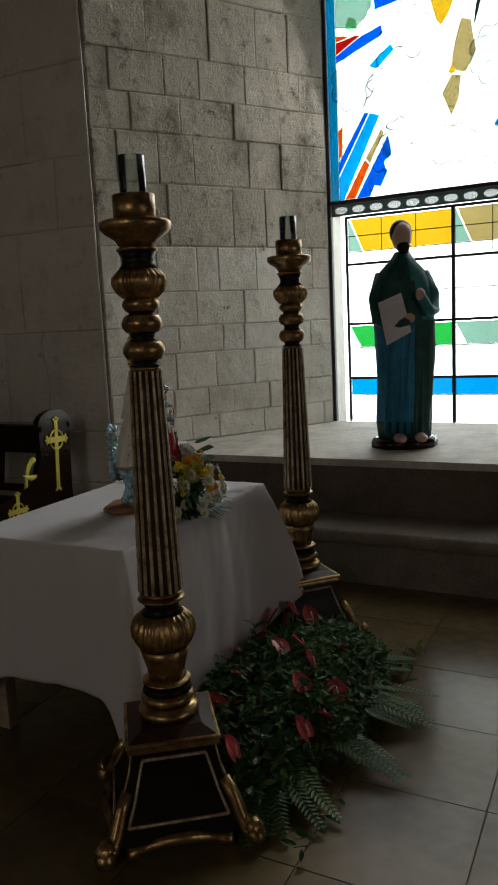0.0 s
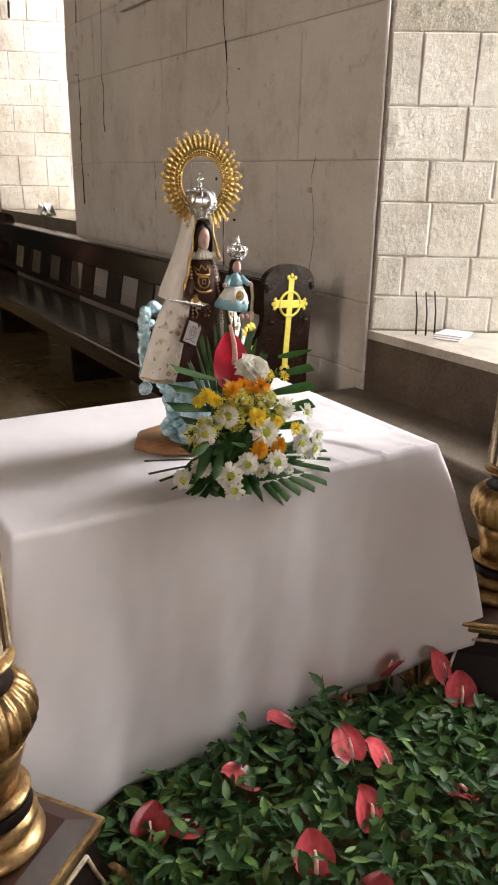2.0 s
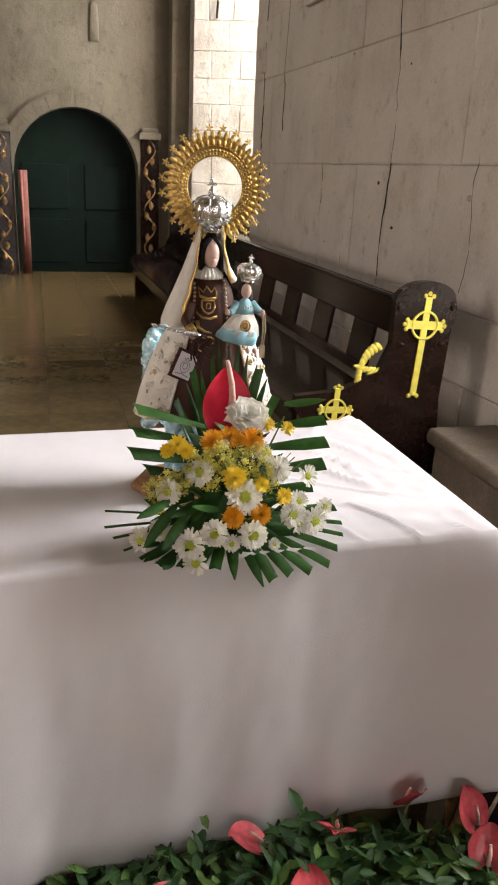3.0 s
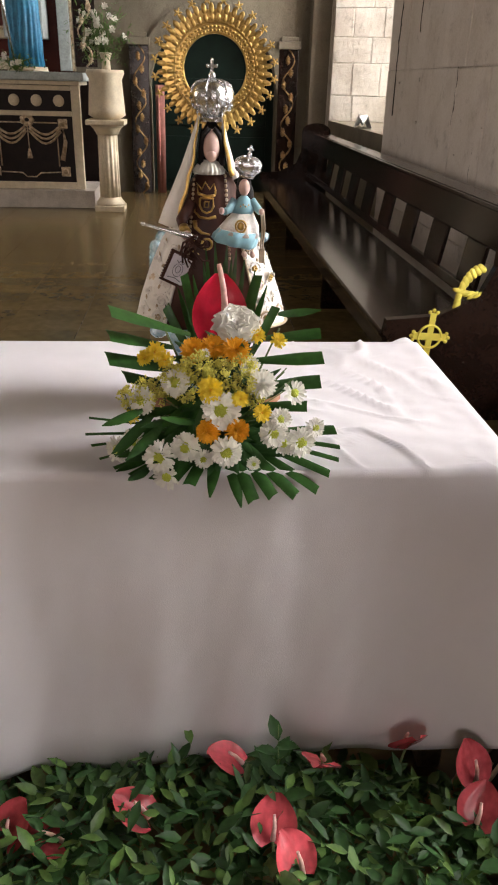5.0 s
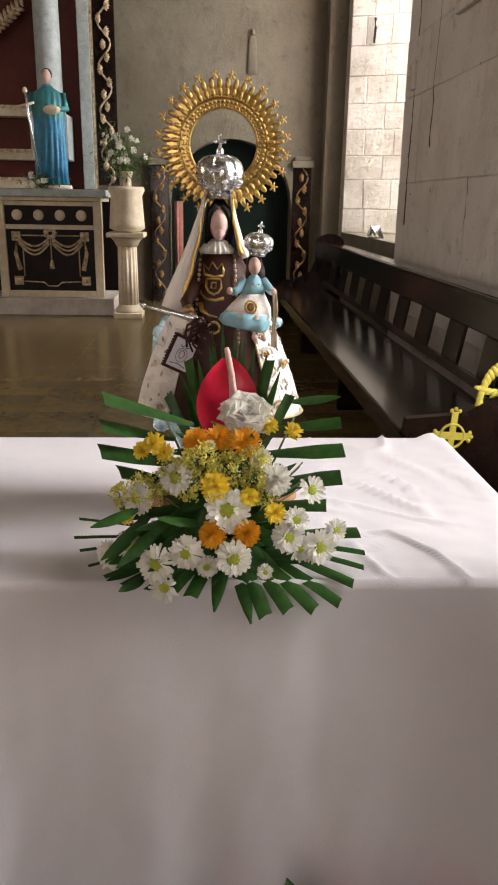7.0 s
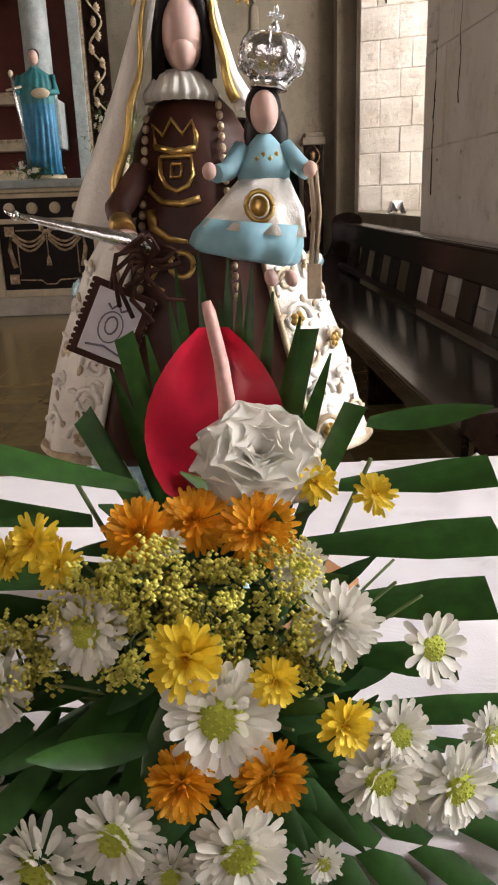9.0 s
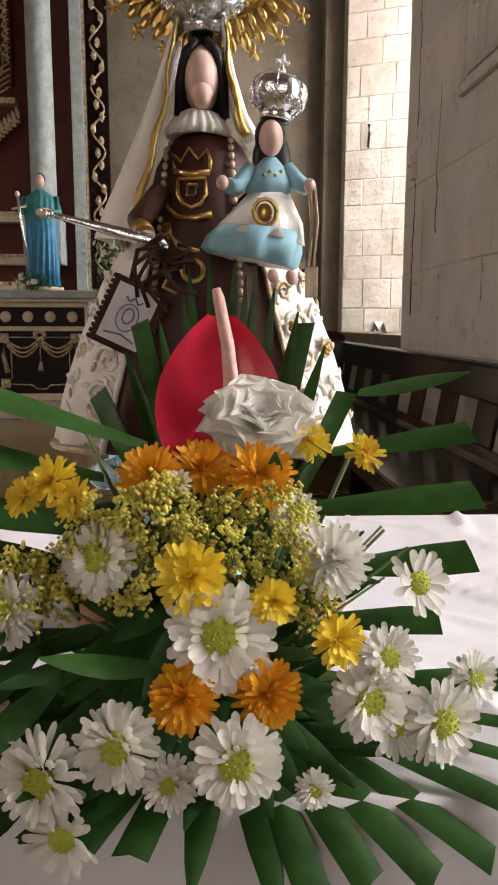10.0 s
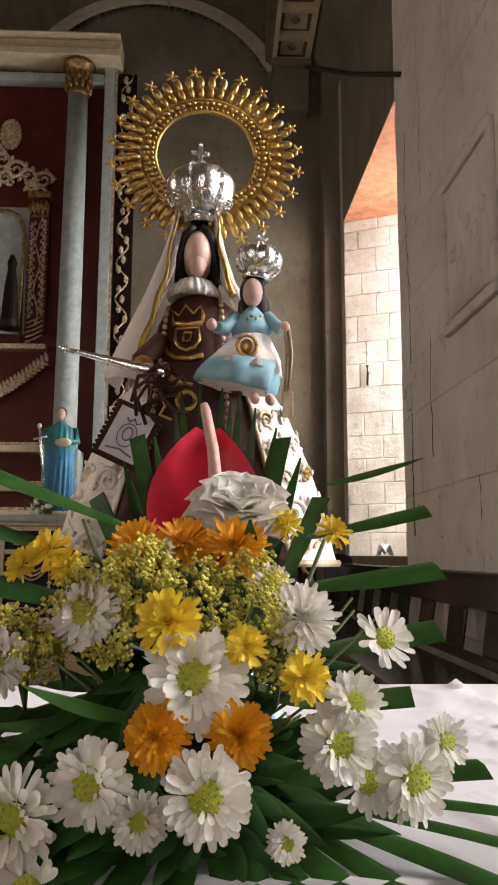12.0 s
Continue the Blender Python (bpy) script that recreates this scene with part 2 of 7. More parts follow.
LEAD = mat("lead_came", (0.035, 0.035, 0.04), 0.5, 0.4, vary=0.2, scale=20)
INK = mat("grey_ink", (0.16, 0.15, 0.18), 0.8, vary=0.2, scale=60)
CRACK = mat("crack_shadow_dirt", (0.05, 0.043, 0.035), 1.0, vary=0.3, scale=20)
PAPER = mat("white_card", (0.74, 0.70, 0.74), 0.7, vary=0.06, scale=60)
CARDBROWN = mat("brown_felt", (0.06, 0.025, 0.018), 0.9, vary=0.2, scale=60)
CEIL = mat("painted_ceiling_wood", (0.16, 0.13, 0.09), 0.6, vary=0.3, scale=4)
CLOUD = mat("pale_blue_cloud_paint", (0.50, 0.66, 0.74), 0.25, 0.1, vary=0.3, scale=40, bump=0.5, fine=90, tint=(0.20, 0.42, 0.52))
WRAP = mat("crumpled_plastic", (0.80, 0.82, 0.82), 0.12, 0.3, vary=0.1, scale=30, bump=0.3, fine=60)
FOIL = mat("crumpled_foil", (0.62, 0.74, 0.78), 0.2, 0.7, vary=0.3, scale=60, bump=0.6, fine=140, tint=(0.20, 0.45, 0.55))
CLEAR = glass_mat("clear_glass", (0.93, 0.95, 0.94), 1.0)

# ---- building blocks ----
def empty(name, m=None, **tags):
    ob = new(name)
    ob.empty_display_size = 0.1
    if m is not None:
        ob.matrix_world = m
    return tagged(ob, **tags)


def finish(name, bm, mats, parent=None, label="", smooth=False, m=None):
    """One mesh object out of a bmesh; mats is a material or a list of them."""
    me = bpy.data.meshes.new(name)
    bmesh.ops.recalc_face_normals(bm, faces=bm.faces)
    if smooth:
        for f in bm.faces:
            f.smooth = True
    bm.to_mesh(me)
    bm.free()
    for one in (mats if isinstance(mats, (list, tuple)) else [mats]):
        me.materials.append(one)
    ob = new(name, me)
    if m is not None:
        ob.matrix_basis = m
    if parent is not None:
        ob.parent = parent
    if label:
        ob["label"] = label
    return ob


def part(name, bm, material, parent, label="", smooth=False, m=None):
    return finish(name, bm, material, parent, label, smooth, m)


def box(bm, x0, x1, y0, y1, z0, z1, bevel=0.0, mi=0):
    v = [bm.verts.new(p) for p in ((x0, y0, z0), (x1, y0, z0), (x1, y1, z0), (x0, y1, z0), (x0, y0, z1), (x1, y0, z1), (x1, y1, z1), (x0, y1, z1))]
    fs = [bm.faces.new([v[i] for i in q]) for q in ((3, 2, 1, 0), (4, 5, 6, 7), (0, 1, 5, 4), (1, 2, 6, 5), (2, 3, 7, 6), (3, 0, 4, 7))]
    for f in fs:
        f.material_index = mi
    if bevel:
        es = list({e for f in fs for e in f.edges})
        bmesh.ops.bevel(bm, geom=es, offset=bevel, segments=2, affect="EDGES", profile=0.6)
    return bm


def box_bm(x0, x1, y0, y1, z0, z1, bevel=0.004):
    return box(bmesh.new(), x0, x1, y0, y1, z0, z1, bevel)


def prism(bm, pts, z0, z1, mi=0):
    lo = [bm.verts.new((x, y, z0)) for x, y in pts]
    hi = [bm.verts.new((x, y, z1)) for x, y in pts]
    n = len(pts)
    fs = [bm.faces.new(lo[::-1]), bm.faces.new(hi)]
    fs += [bm.faces.new((lo[i], lo[(i + 1) % n], hi[(i + 1) % n], hi[i])) for i in range(n)]
    for f in fs:
        f.material_index = mi
    return bm


def lathe(bm, profile, segs=32, flutes=0, depth=0.0, cap=True, mi=0, squash=1.0, m=Matrix()):
    """Turns (radius, height) pairs round z; flutes cut grooves of that relative depth."""
    rings = []
    for r, z in profile:
        ring = []
        for i in range(segs):
            a = 2 * math.pi * i / segs
            k = r * (1 - depth * (0.5 + 0.5 * math.cos(flutes * a))) if flutes else r
            ring.append(bm.verts.new(m @ Vector((k * math.cos(a), k * math.sin(a) * squash, z))))
        rings.append(ring)
    for a, b in zip(rings, rings[1:]):
        for i in range(segs):
            f = bm.faces.new((a[i], a[(i + 1) % segs], b[(i + 1) % segs], b[i]))
            f.smooth, f.material_index = True, mi
    if cap:
        for ring, flip in ((rings[0], True), (rings[-1], False)):
            f = bm.faces.new(ring[::-1] if flip else ring)
            f.material_index = mi
    return bm


def blob(bm, centre, radii, mi=0, seg=12, ring=8, m=None):
    mm = Matrix.Translation(centre) @ (m or Matrix()) @ Matrix.Diagonal((*radii, 1))
    out = bmesh.ops.create_uvsphere(bm, u_segments=seg, v_segments=ring, radius=1, matrix=mm)
    for f in {f for v in out["verts"] for f in v.link_faces}:
        f.material_index, f.smooth = mi, True
    return out["verts"]


def bead(bm, c, r, mi=0):
    """A tiny cheap bead."""
    x, y, z = c
    v = [bm.verts.new(p) for p in ((x + r, y, z), (x - r, y, z), (x, y + r, z), (x, y - r, z), (x, y, z + r), (x, y, z - r))]
    for a, b, d in ((0, 2, 4), (2, 1, 4), (1, 3, 4), (3, 0, 4), (2, 0, 5), (1, 2, 5), (3, 1, 5), (0, 3, 5)):
        f = bm.faces.new((v[a], v[b], v[d]))
        f.material_index, f.smooth = mi, True


def tube(bm, pts, r0, r1=None, segs=6, mi=0):
    """A round bar along points, tapering from r0 to r1."""
    r1 = r0 if r1 is None else r1
    pts = [Vector(p) for p in pts]
    rings = []
    for i, p in enumerate(pts):
        d = (pts[min(i + 1, len(pts) - 1)] - pts[max(i - 1, 0)]).normalized()
        q = d.to_track_quat("Z", "Y").to_matrix()
        r = r0 + (r1 - r0) * i / max(1, len(pts) - 1)
        rings.append([bm.verts.new(p + q @ Vector((r * math.cos(a), r * math.sin(a), 0))) for a in (2 * math.pi * k / segs for k in range(segs))])
    for a, b in zip(rings, rings[1:]):
        for i in range(segs):
            f = bm.faces.new((a[i], a[(i + 1) % segs], b[(i + 1) % segs], b[i]))
            f.smooth, f.material_index = True, mi
    bm.faces.new(rings[0][::-1]).material_index = mi
    bm.faces.new(rings[-1]).material_index = mi
    return bm


def scroll(r, turns, pts=26, grow=1.0):
    """A flat spiral in the xz plane, from its outside to its eye."""
    return [(r * (1 - 0.82 * k / pts) * math.cos(2 * math.pi * turns * k / pts), 0, grow * r * (1 - 0.82 * k / pts) * math.sin(2 * math.pi * turns * k / pts)) for k in range(pts + 1)]


# ---- the shell of the church ----
def wx(y):
    """The inner face of the east wall, which runs slightly askew."""
    return 4.72 - 0.02 * y


TOP, SILL, SILL2, HEAD2 = 10.9, 0.74, 1.10, 6.2
E1, E0 = 3.80, -0.70            # edges of the near window niche
G0, G1, GX = 0.50, 2.60, 6.50   # its glass
F0, F1 = 8.85, 12.05            # edges of the far niche
FAR = 12.6


def wall(name, pts, z0, z1, material, label):
    return tagged(finish(name, prism(bmesh.new(), pts, z0, z1), material), label, "wall", kind="structure")


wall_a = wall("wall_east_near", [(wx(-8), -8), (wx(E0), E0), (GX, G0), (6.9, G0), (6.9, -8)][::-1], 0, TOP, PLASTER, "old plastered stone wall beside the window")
wall_b = wall("wall_east", [(wx(E1) + .01, E1 - .004), (wx(F0) + .01, F0), (6.4, 9.6), (6.9, 9.6), (6.9, G1), (GX, G1 + .006)][::-1], 0, TOP, MORTAR, "thick old stone wall with open joints")
wall_c = wall("wall_east_far", [(wx(F1) + .01, F1 + .01), (wx(13.2), 13.2), (6.9, 13.2), (6.9, 11.2), (6.4, 11.21)][::-1], 0, TOP, MORTAR, "stone wall beyond the far window niche")
sill_wall = wall("wall_below_window", [(wx(E0), E0), (wx(E1) + .003, E1 - .003), (GX, G1), (6.9, G1), (6.9, G0), (GX, G0)][::-1], 0, SILL - 0.05, DADO, "dark brown painted wall below the window sill")
sill_slab = tagged(finish("window_sill", prism(bmesh.new(), [(wx(E0) - .02, E0 + .02), (wx(E1) - .02, E1 - .02), (GX, G1 - .01), (GX, G0 + .01)][::-1], SILL - 0.05, SILL), SILLSTONE), "worn pale stone sill of the window niche", "sill", kind="structure")
wall("wall_below_far_window", [(wx(F0), F0 + .003), (wx(F1) + .003, F1 - .003), (6.4, 11.2), (6.9, 11.2), (6.9, 9.6), (6.4, 9.6)][::-1], 0, SILL2, PLASTER, "plastered wall below the far window")
wall("lintel_far_window", [(wx(F0) + .004, F0 + .004), (wx(F1) + .004, F1 - .004), (6.39, 11.2), (6.39, 9.6)][::-1], HEAD2, TOP, BRICK, "brick soffit and wall over the far window niche")
wall("wall_face_over_far_window", [(wx(F0) - .0, F0), (wx(F1) - .0, F1), (wx(F1) + .003, F1), (wx(F0) + .003, F0)][::-1], HEAD2, TOP, PLASTER, "old plaster over the far window niche")
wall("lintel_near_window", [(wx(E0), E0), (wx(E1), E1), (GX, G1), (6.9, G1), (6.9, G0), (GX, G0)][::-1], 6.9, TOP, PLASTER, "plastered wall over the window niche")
wall("head_far_glass", [(6.4, 9.6), (6.4, 11.2), (6.9, 11.2), (6.9, 9.6)][::-1], HEAD2, TOP, PLASTER, "plastered wall over the far window glass")

# the far wall with its arched door opening
DX0, DX1, SPRING = 1.94, 3.76, 1.48
bm = bmesh.new()
outline = [(-7.0, 0), (DX0, 0)]
outline += [(2.85 - 0.91 * math.cos(math.pi * k / 16), SPRING + 0.91 * math.sin(math.pi * k / 16)) for k in range(17)]
outline += [(DX1, 0), (5.2, 0), (5.2, TOP), (-7.0, TOP)]
front = bm.faces.new([bm.verts.new((x, FAR, z)) for x, z in outline])
r = bmesh.ops.extrude_face_region(bm, geom=[front])
bmesh.ops.translate(bm, vec=(0, 0.7, 0), verts=[g for g in r["geom"] if isinstance(g, bmesh.types.BMVert)])
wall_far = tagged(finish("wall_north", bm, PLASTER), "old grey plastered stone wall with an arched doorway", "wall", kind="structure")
bm = bmesh.new()
for k in range(16):
    a0, a1 = math.pi * (k + 0.012) / 16, math.pi * (k + 0.988) / 16
    pts = [(2.85 - q * math.cos(a), SPRING + q * math.sin(a)) for q, a in ((0.915, a0), (1.12, a0), (1.12, a1), (0.915, a1))]
    f = bm.faces.new([bm.verts.new((x, FAR - 0.07, z)) for x, z in pts])
    rr = bmesh.ops.extrude_face_region(bm, geom=[f])
    bmesh.ops.translate(bm, vec=(0, 0.069, 0), verts=[g for g in rr["geom"] if isinstance(g, bmesh.types.BMVert)])
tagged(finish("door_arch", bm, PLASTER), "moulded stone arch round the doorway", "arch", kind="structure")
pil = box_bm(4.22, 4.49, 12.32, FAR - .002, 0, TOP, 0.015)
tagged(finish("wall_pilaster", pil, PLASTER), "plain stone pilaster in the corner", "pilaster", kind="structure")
# the other walls, behind and beside the camera, with real window openings
def holed_wall(name, x0, x1, openings, z0, z1, axis, material, label):
    """A wall along y (axis x: at x0..x1) made of piers, aprons and heads round its openings (a, b, bottom, top)."""
    bm = bmesh.new()
    at = -8.0
    for a, b, lo, hi in openings:
        box(bm, x0, x1, at, a, z0, z1)
        box(bm, x0, x1, a, b, z0, lo) if lo > z0 else None
        box(bm, x0, x1, a, b, hi, z1)
        at = b
    box(bm, x0, x1, at, 13.2, z0, z1)
    return tagged(finish(name, bm, material), label, "wall", kind="structure")


holed_wall("wall_west", -7.3, -6.6, [(0.0, 2.0, 1.7, 5.5), (7.0, 9.0, 1.7, 5.5)], 0, TOP, "x", PLASTER, "plastered church wall with tall windows")
bm = bmesh.new()
box(bm, -7.3, -0.6, -8.7, -8, 0, TOP)
box(bm, 2.6, 6.9, -8.7, -8, 0, TOP)
box(bm, -0.6, 2.6, -8.7, -8, 4.4, TOP)
tagged(finish("wall_south", bm, PLASTER), "plastered church wall with the open porch", "wall", kind="structure")
# ceiling: dark boards, and along the east wall a lower coffered border with a plastered slope down to the wall, all one mesh
bm = box(bmesh.new(), -7.3, 6.9, -8.7, 13.3, TOP, TOP + 0.2)
for j in range(-8, 14):
    box(bm, -7, 3.38, j - 0.09, j + 0.09, TOP - 0.13, TOP - .002, 0.0, 1)
box(bm, 3.30, 3.40, -8, FAR - .004, 9.16, TOP - .004, 0.0, 0)
box(bm, 3.402, 4.02, -8, FAR - .005, 9.26, 9.34, 0.0, 0)
for x0, x1 in ((3.402, 3.47), (3.95, 4.02)):
    box(bm, x0, x1, -8, FAR - .006, 9.12, 9.258, 0.0, 1)
for k in range(30):
    y = FAR - 0.12 - 0.62 * k
    box(bm, 3.471, 3.949, y - 0.07, y + 0.02, 9.14, 9.257, 0.0, 1)
    box(bm, 3.53, 3.89, y - 0.50, y - 0.14, 9.235, 9.262, 0.0, 2)
    blob(bm, (3.71, y - 0.32, 9.235), (0.075, 0.075, 0.03), 3, 10, 6)
slope = [bm.verts.new(q) for q in ((4.022, -8, 9.20), (4.022, FAR - .004, 9.20), (4.60, FAR - .004, 8.55), (4.95, -8, 8.55), (4.022, -8, 9.36), (4.022, FAR - .004, 9.36), (4.72, FAR - .004, 8.60), (5.05, -8, 8.60))]
for q in ((0, 1, 2, 3), (7, 6, 5, 4), (0, 4, 5, 1), (1, 5, 6, 2), (2, 6, 7, 3), (3, 7, 4, 0)):
    bm.faces.new([slope[i] for i in q]).material_index = 4
tagged(finish("ceiling", bm, [CEIL, CREAMP, SILLSTONE, GOLD, PLASTER]), "dark wooden ceiling with a coffered border along the wall", "ceiling", kind="structure")
bm = bmesh.new()   # moulded arch on the far wall over the altar
for ra, rb_, dp in ((2.10, 2.20, 0.16), (2.20, 2.36, 0.10)):
    for k in range(40):
        a0, a1 = math.radians(26 + 128 * k / 40), math.radians(26 + 128 * (k + 1) / 40)
        quad = [(1.44 + q * math.cos(a), 8.06 + q * math.sin(a)) for q, a in ((ra, a0), (rb_, a0), (rb_, a1), (ra, a1))]
        v = [bm.verts.new((x, FAR - dp, z)) for x, z in quad] + [bm.verts.new((x, FAR - .003, z)) for x, z in quad]
        for q in ((0, 1, 2, 3), (0, 4, 5, 1), (2, 6, 7, 3)):
            bm.faces.new([v[i] for i in q])
tagged(finish("chancel_arch", bm, SILLSTONE), "moulded plaster arch on the wall above the altarpiece", "arch", kind="structure")
bm = box(bmesh.new(), 3.44, 4.00, 12.30, FAR - .003, 8.24, 8.98, 0.02)
box(bm, 3.40, 4.04, 12.24, FAR - .004, 8.985, 9.115, 0.02)
tagged(finish("pier_cap", bm, PLASTER), "plain plaster pier cap under the arch", "trim", kind="structure")
# bench-like step along the wall under the window
bm = box(bmesh.new(), 4.27, wx(0) + .1, -6, 3.86, 0, 0.27)
prof = [(4.25 + 0.03 * math.cos(a) - 0.005, 0.315 + 0.045 * math.sin(a)) for a in (math.pi / 2 + math.pi * k / 10 for k in range(11))]
loops = []
for y in (-6, 3.87):
    loops.append([bm.verts.new((x, y, z)) for x, z in prof] + [bm.verts.new((4.66, y, 0.27)), bm.verts.new((4.66, y, 0.36))])
for i in range(13):
    bm.faces.new((loops[0][i], loops[0][(i + 1) % 13], loops[1][(i + 1) % 13], loops[1][i]))
bm.faces.new(loops[0]); bm.faces.new(loops[1][::-1])
tagged(finish("wall_step", bm, STEP), "low painted step with a rounded nosing along the wall", "step", kind="structure")
tagged(finish("floor", box(bmesh.new(), -7.3, 6.9, -8.7, 13.3, -0.2, -0.004), GROUT), "polished brown marble tile floor", "floor", kind="structure")
# outside: bright hazy distance behind the windows
OUT = glow_mat("bright_garden_haze", (0.05, 0.10, 0.04), (0.97, 1.0, 1.0), 30.0, 0.55)
for nm, pts in (("backdrop", ((9.5, -6), (9.5, 9))), ("backdrop", ((8.6, 7.5), (8.6, 14)))):
    bm = bmesh.new()
    (xa, ya), (xb, yb) = pts
    bm.faces.new([bm.verts.new(p) for p in ((xa, ya, -1), (xb, yb, -1), (xb, yb, 9), (xa, ya, 9))])
    tagged(finish(nm, bm, OUT), "bright hazy garden outside the window", "backdrop", kind="structure")
tagged(finish("ground", box(bmesh.new(), -60, 60, -60, 60, -0.6, -0.25), GROUT), "ground outside the church", "ground", kind="structure")


# ---- the stained glass window ----
window = empty("window_1", Matrix.Translation((GX + 0.06, G1, SILL)), label="tall stained glass window with dark metal bars", category="window", kind="structure")
WW, WH = G1 - G0, 6.9 - SILL


def sheet(pts, thick=0.006, x=0.0):
    """A flat piece of glass; pts are (along the window from its north side, height over the sill)."""
    bm = bmesh.new()
    a = [bm.verts.new((x, -u, w)) for u, w in pts]
    b = [bm.verts.new((x + thick, -u, w)) for u, w in pts]
    n = len(pts)
    bm.faces.new(a); bm.faces.new(b[::-1])
    for i in range(n):
        bm.faces.new((a[i], b[i], b[(i + 1) % n], a[(i + 1) % n]))
    return bm


GLASS = {k: glass_mat("glass_" + k, c, 0.85) for k, c in dict(white=(0.93, 0.95, 0.95), blue=(0.0, 0.15, 0.52), cyan=(0.0, 0.33, 0.56), orange=(0.48, 0.13, 0.01), red=(0.36, 0.02, 0.012),
         pearl=(0.60, 0.66, 0.68), haze=(0.72, 0.74, 0.66), yellow=(0.52, 0.38, 0.04), green=(0.06, 0.38, 0.12), cream=(0.38, 0.33, 0.18), mint=(0.28, 0.40, 0.35), grey=(0.04, 0.055, 0.05)).items()}


def pane(pts, colour, x=0.0):
    ob = part("pane", sheet(pts, x=x), GLASS[colour], window)
    ob.visible_shadow = False
    return ob


def rect(u0, u1, w0, w1):
    return [(u0, w0), (u1, w0), (u1, w1), (u0, w1)]


def bar(u0, u1, w0, w1, t=0.03):
    part("glazing_bar", box_bm(-t, t, -u1, -u0, w0, w1, 0.004), LEAD, window)


rows = [0.0, 0.41, 0.91, 1.45, 1.87]
cols = [0.17, 1.13, 2.09]
pane(rect(0, 0.16, 0, 1.87), "white")
for c in (0, 1):
    u0, u1 = cols[c] + 0.012, cols[c + 1] - 0.012
    pane(rect(u0, u1, 0.02, 0.25), "white"); pane(rect(u0, u1, 0.255, 0.40), "cyan")
    pane(rect(u0, u1, 0.43, 0.69), "white")
    pane([(u0, 0.89), (u0 + 0.10, 0.695), (u1, 0.695), (u1, 0.89)], "green" if c == 0 else "mint"); pane([(u0, 0.695), (u0 + 0.095, 0.695), (u0, 0.88)], "white")
    pane(rect(u0, u1, 0.93, 1.43), "white")
    pane(rect(u0, u1, 1.47, 1.56), "white"); pane([(u0 + 0.02, 1.85), (u0 + 0.14, 1.565), (u1, 1.565), (u1, 1.85)], "yellow" if c == 0 else "cream"); pane([(u0, 1.565), (u0 + 0.135, 1.565), (u0 + 0.01, 1.85), (u0, 1.85)], "mint")
    bar(cols[c] - 0.008, cols[c] + 0.008, 0, 1.87, 0.012)
    for w in (0.25, 0.69, 1.18, 1.56, 1.70):
        bar(u0, u1, w - 0.004, w + 0.004, 0.006)
    for k in (1, 2):
        bar(u0 + k * 0.31, u0 + k * 0.31 + 0.006, 1.47, 1.85, 0.006)
bar(1.115, 1.145, 0, 1.87, 0.02)
for w in rows[1:]:
    bar(0.16, WW, w - 0.012, w + 0.012, 0.016)
bar(0, WW, 1.99, 2.025, 0.03); bar(0.0, 0.03, 0, WH, 0.03); bar(0.155, 0.167, 0, 1.87, 0.012)
for k in range(12):   # pale ovals in the strip between both fields
    a = [(0.12 + 0.165 * k + 0.06 * math.cos(q), 1.94 + 0.032 * math.sin(q)) for q in (2 * math.pi * j / 10 for j in range(10))]
    pane(a, "white", 0.004)
pane(rect(0.03, WW, 1.89, 1.99), "grey", 0.012)
U = 2.03   # foot of the upper field
pane(rect(0.05, WW, U, WH), "white", 0.014)
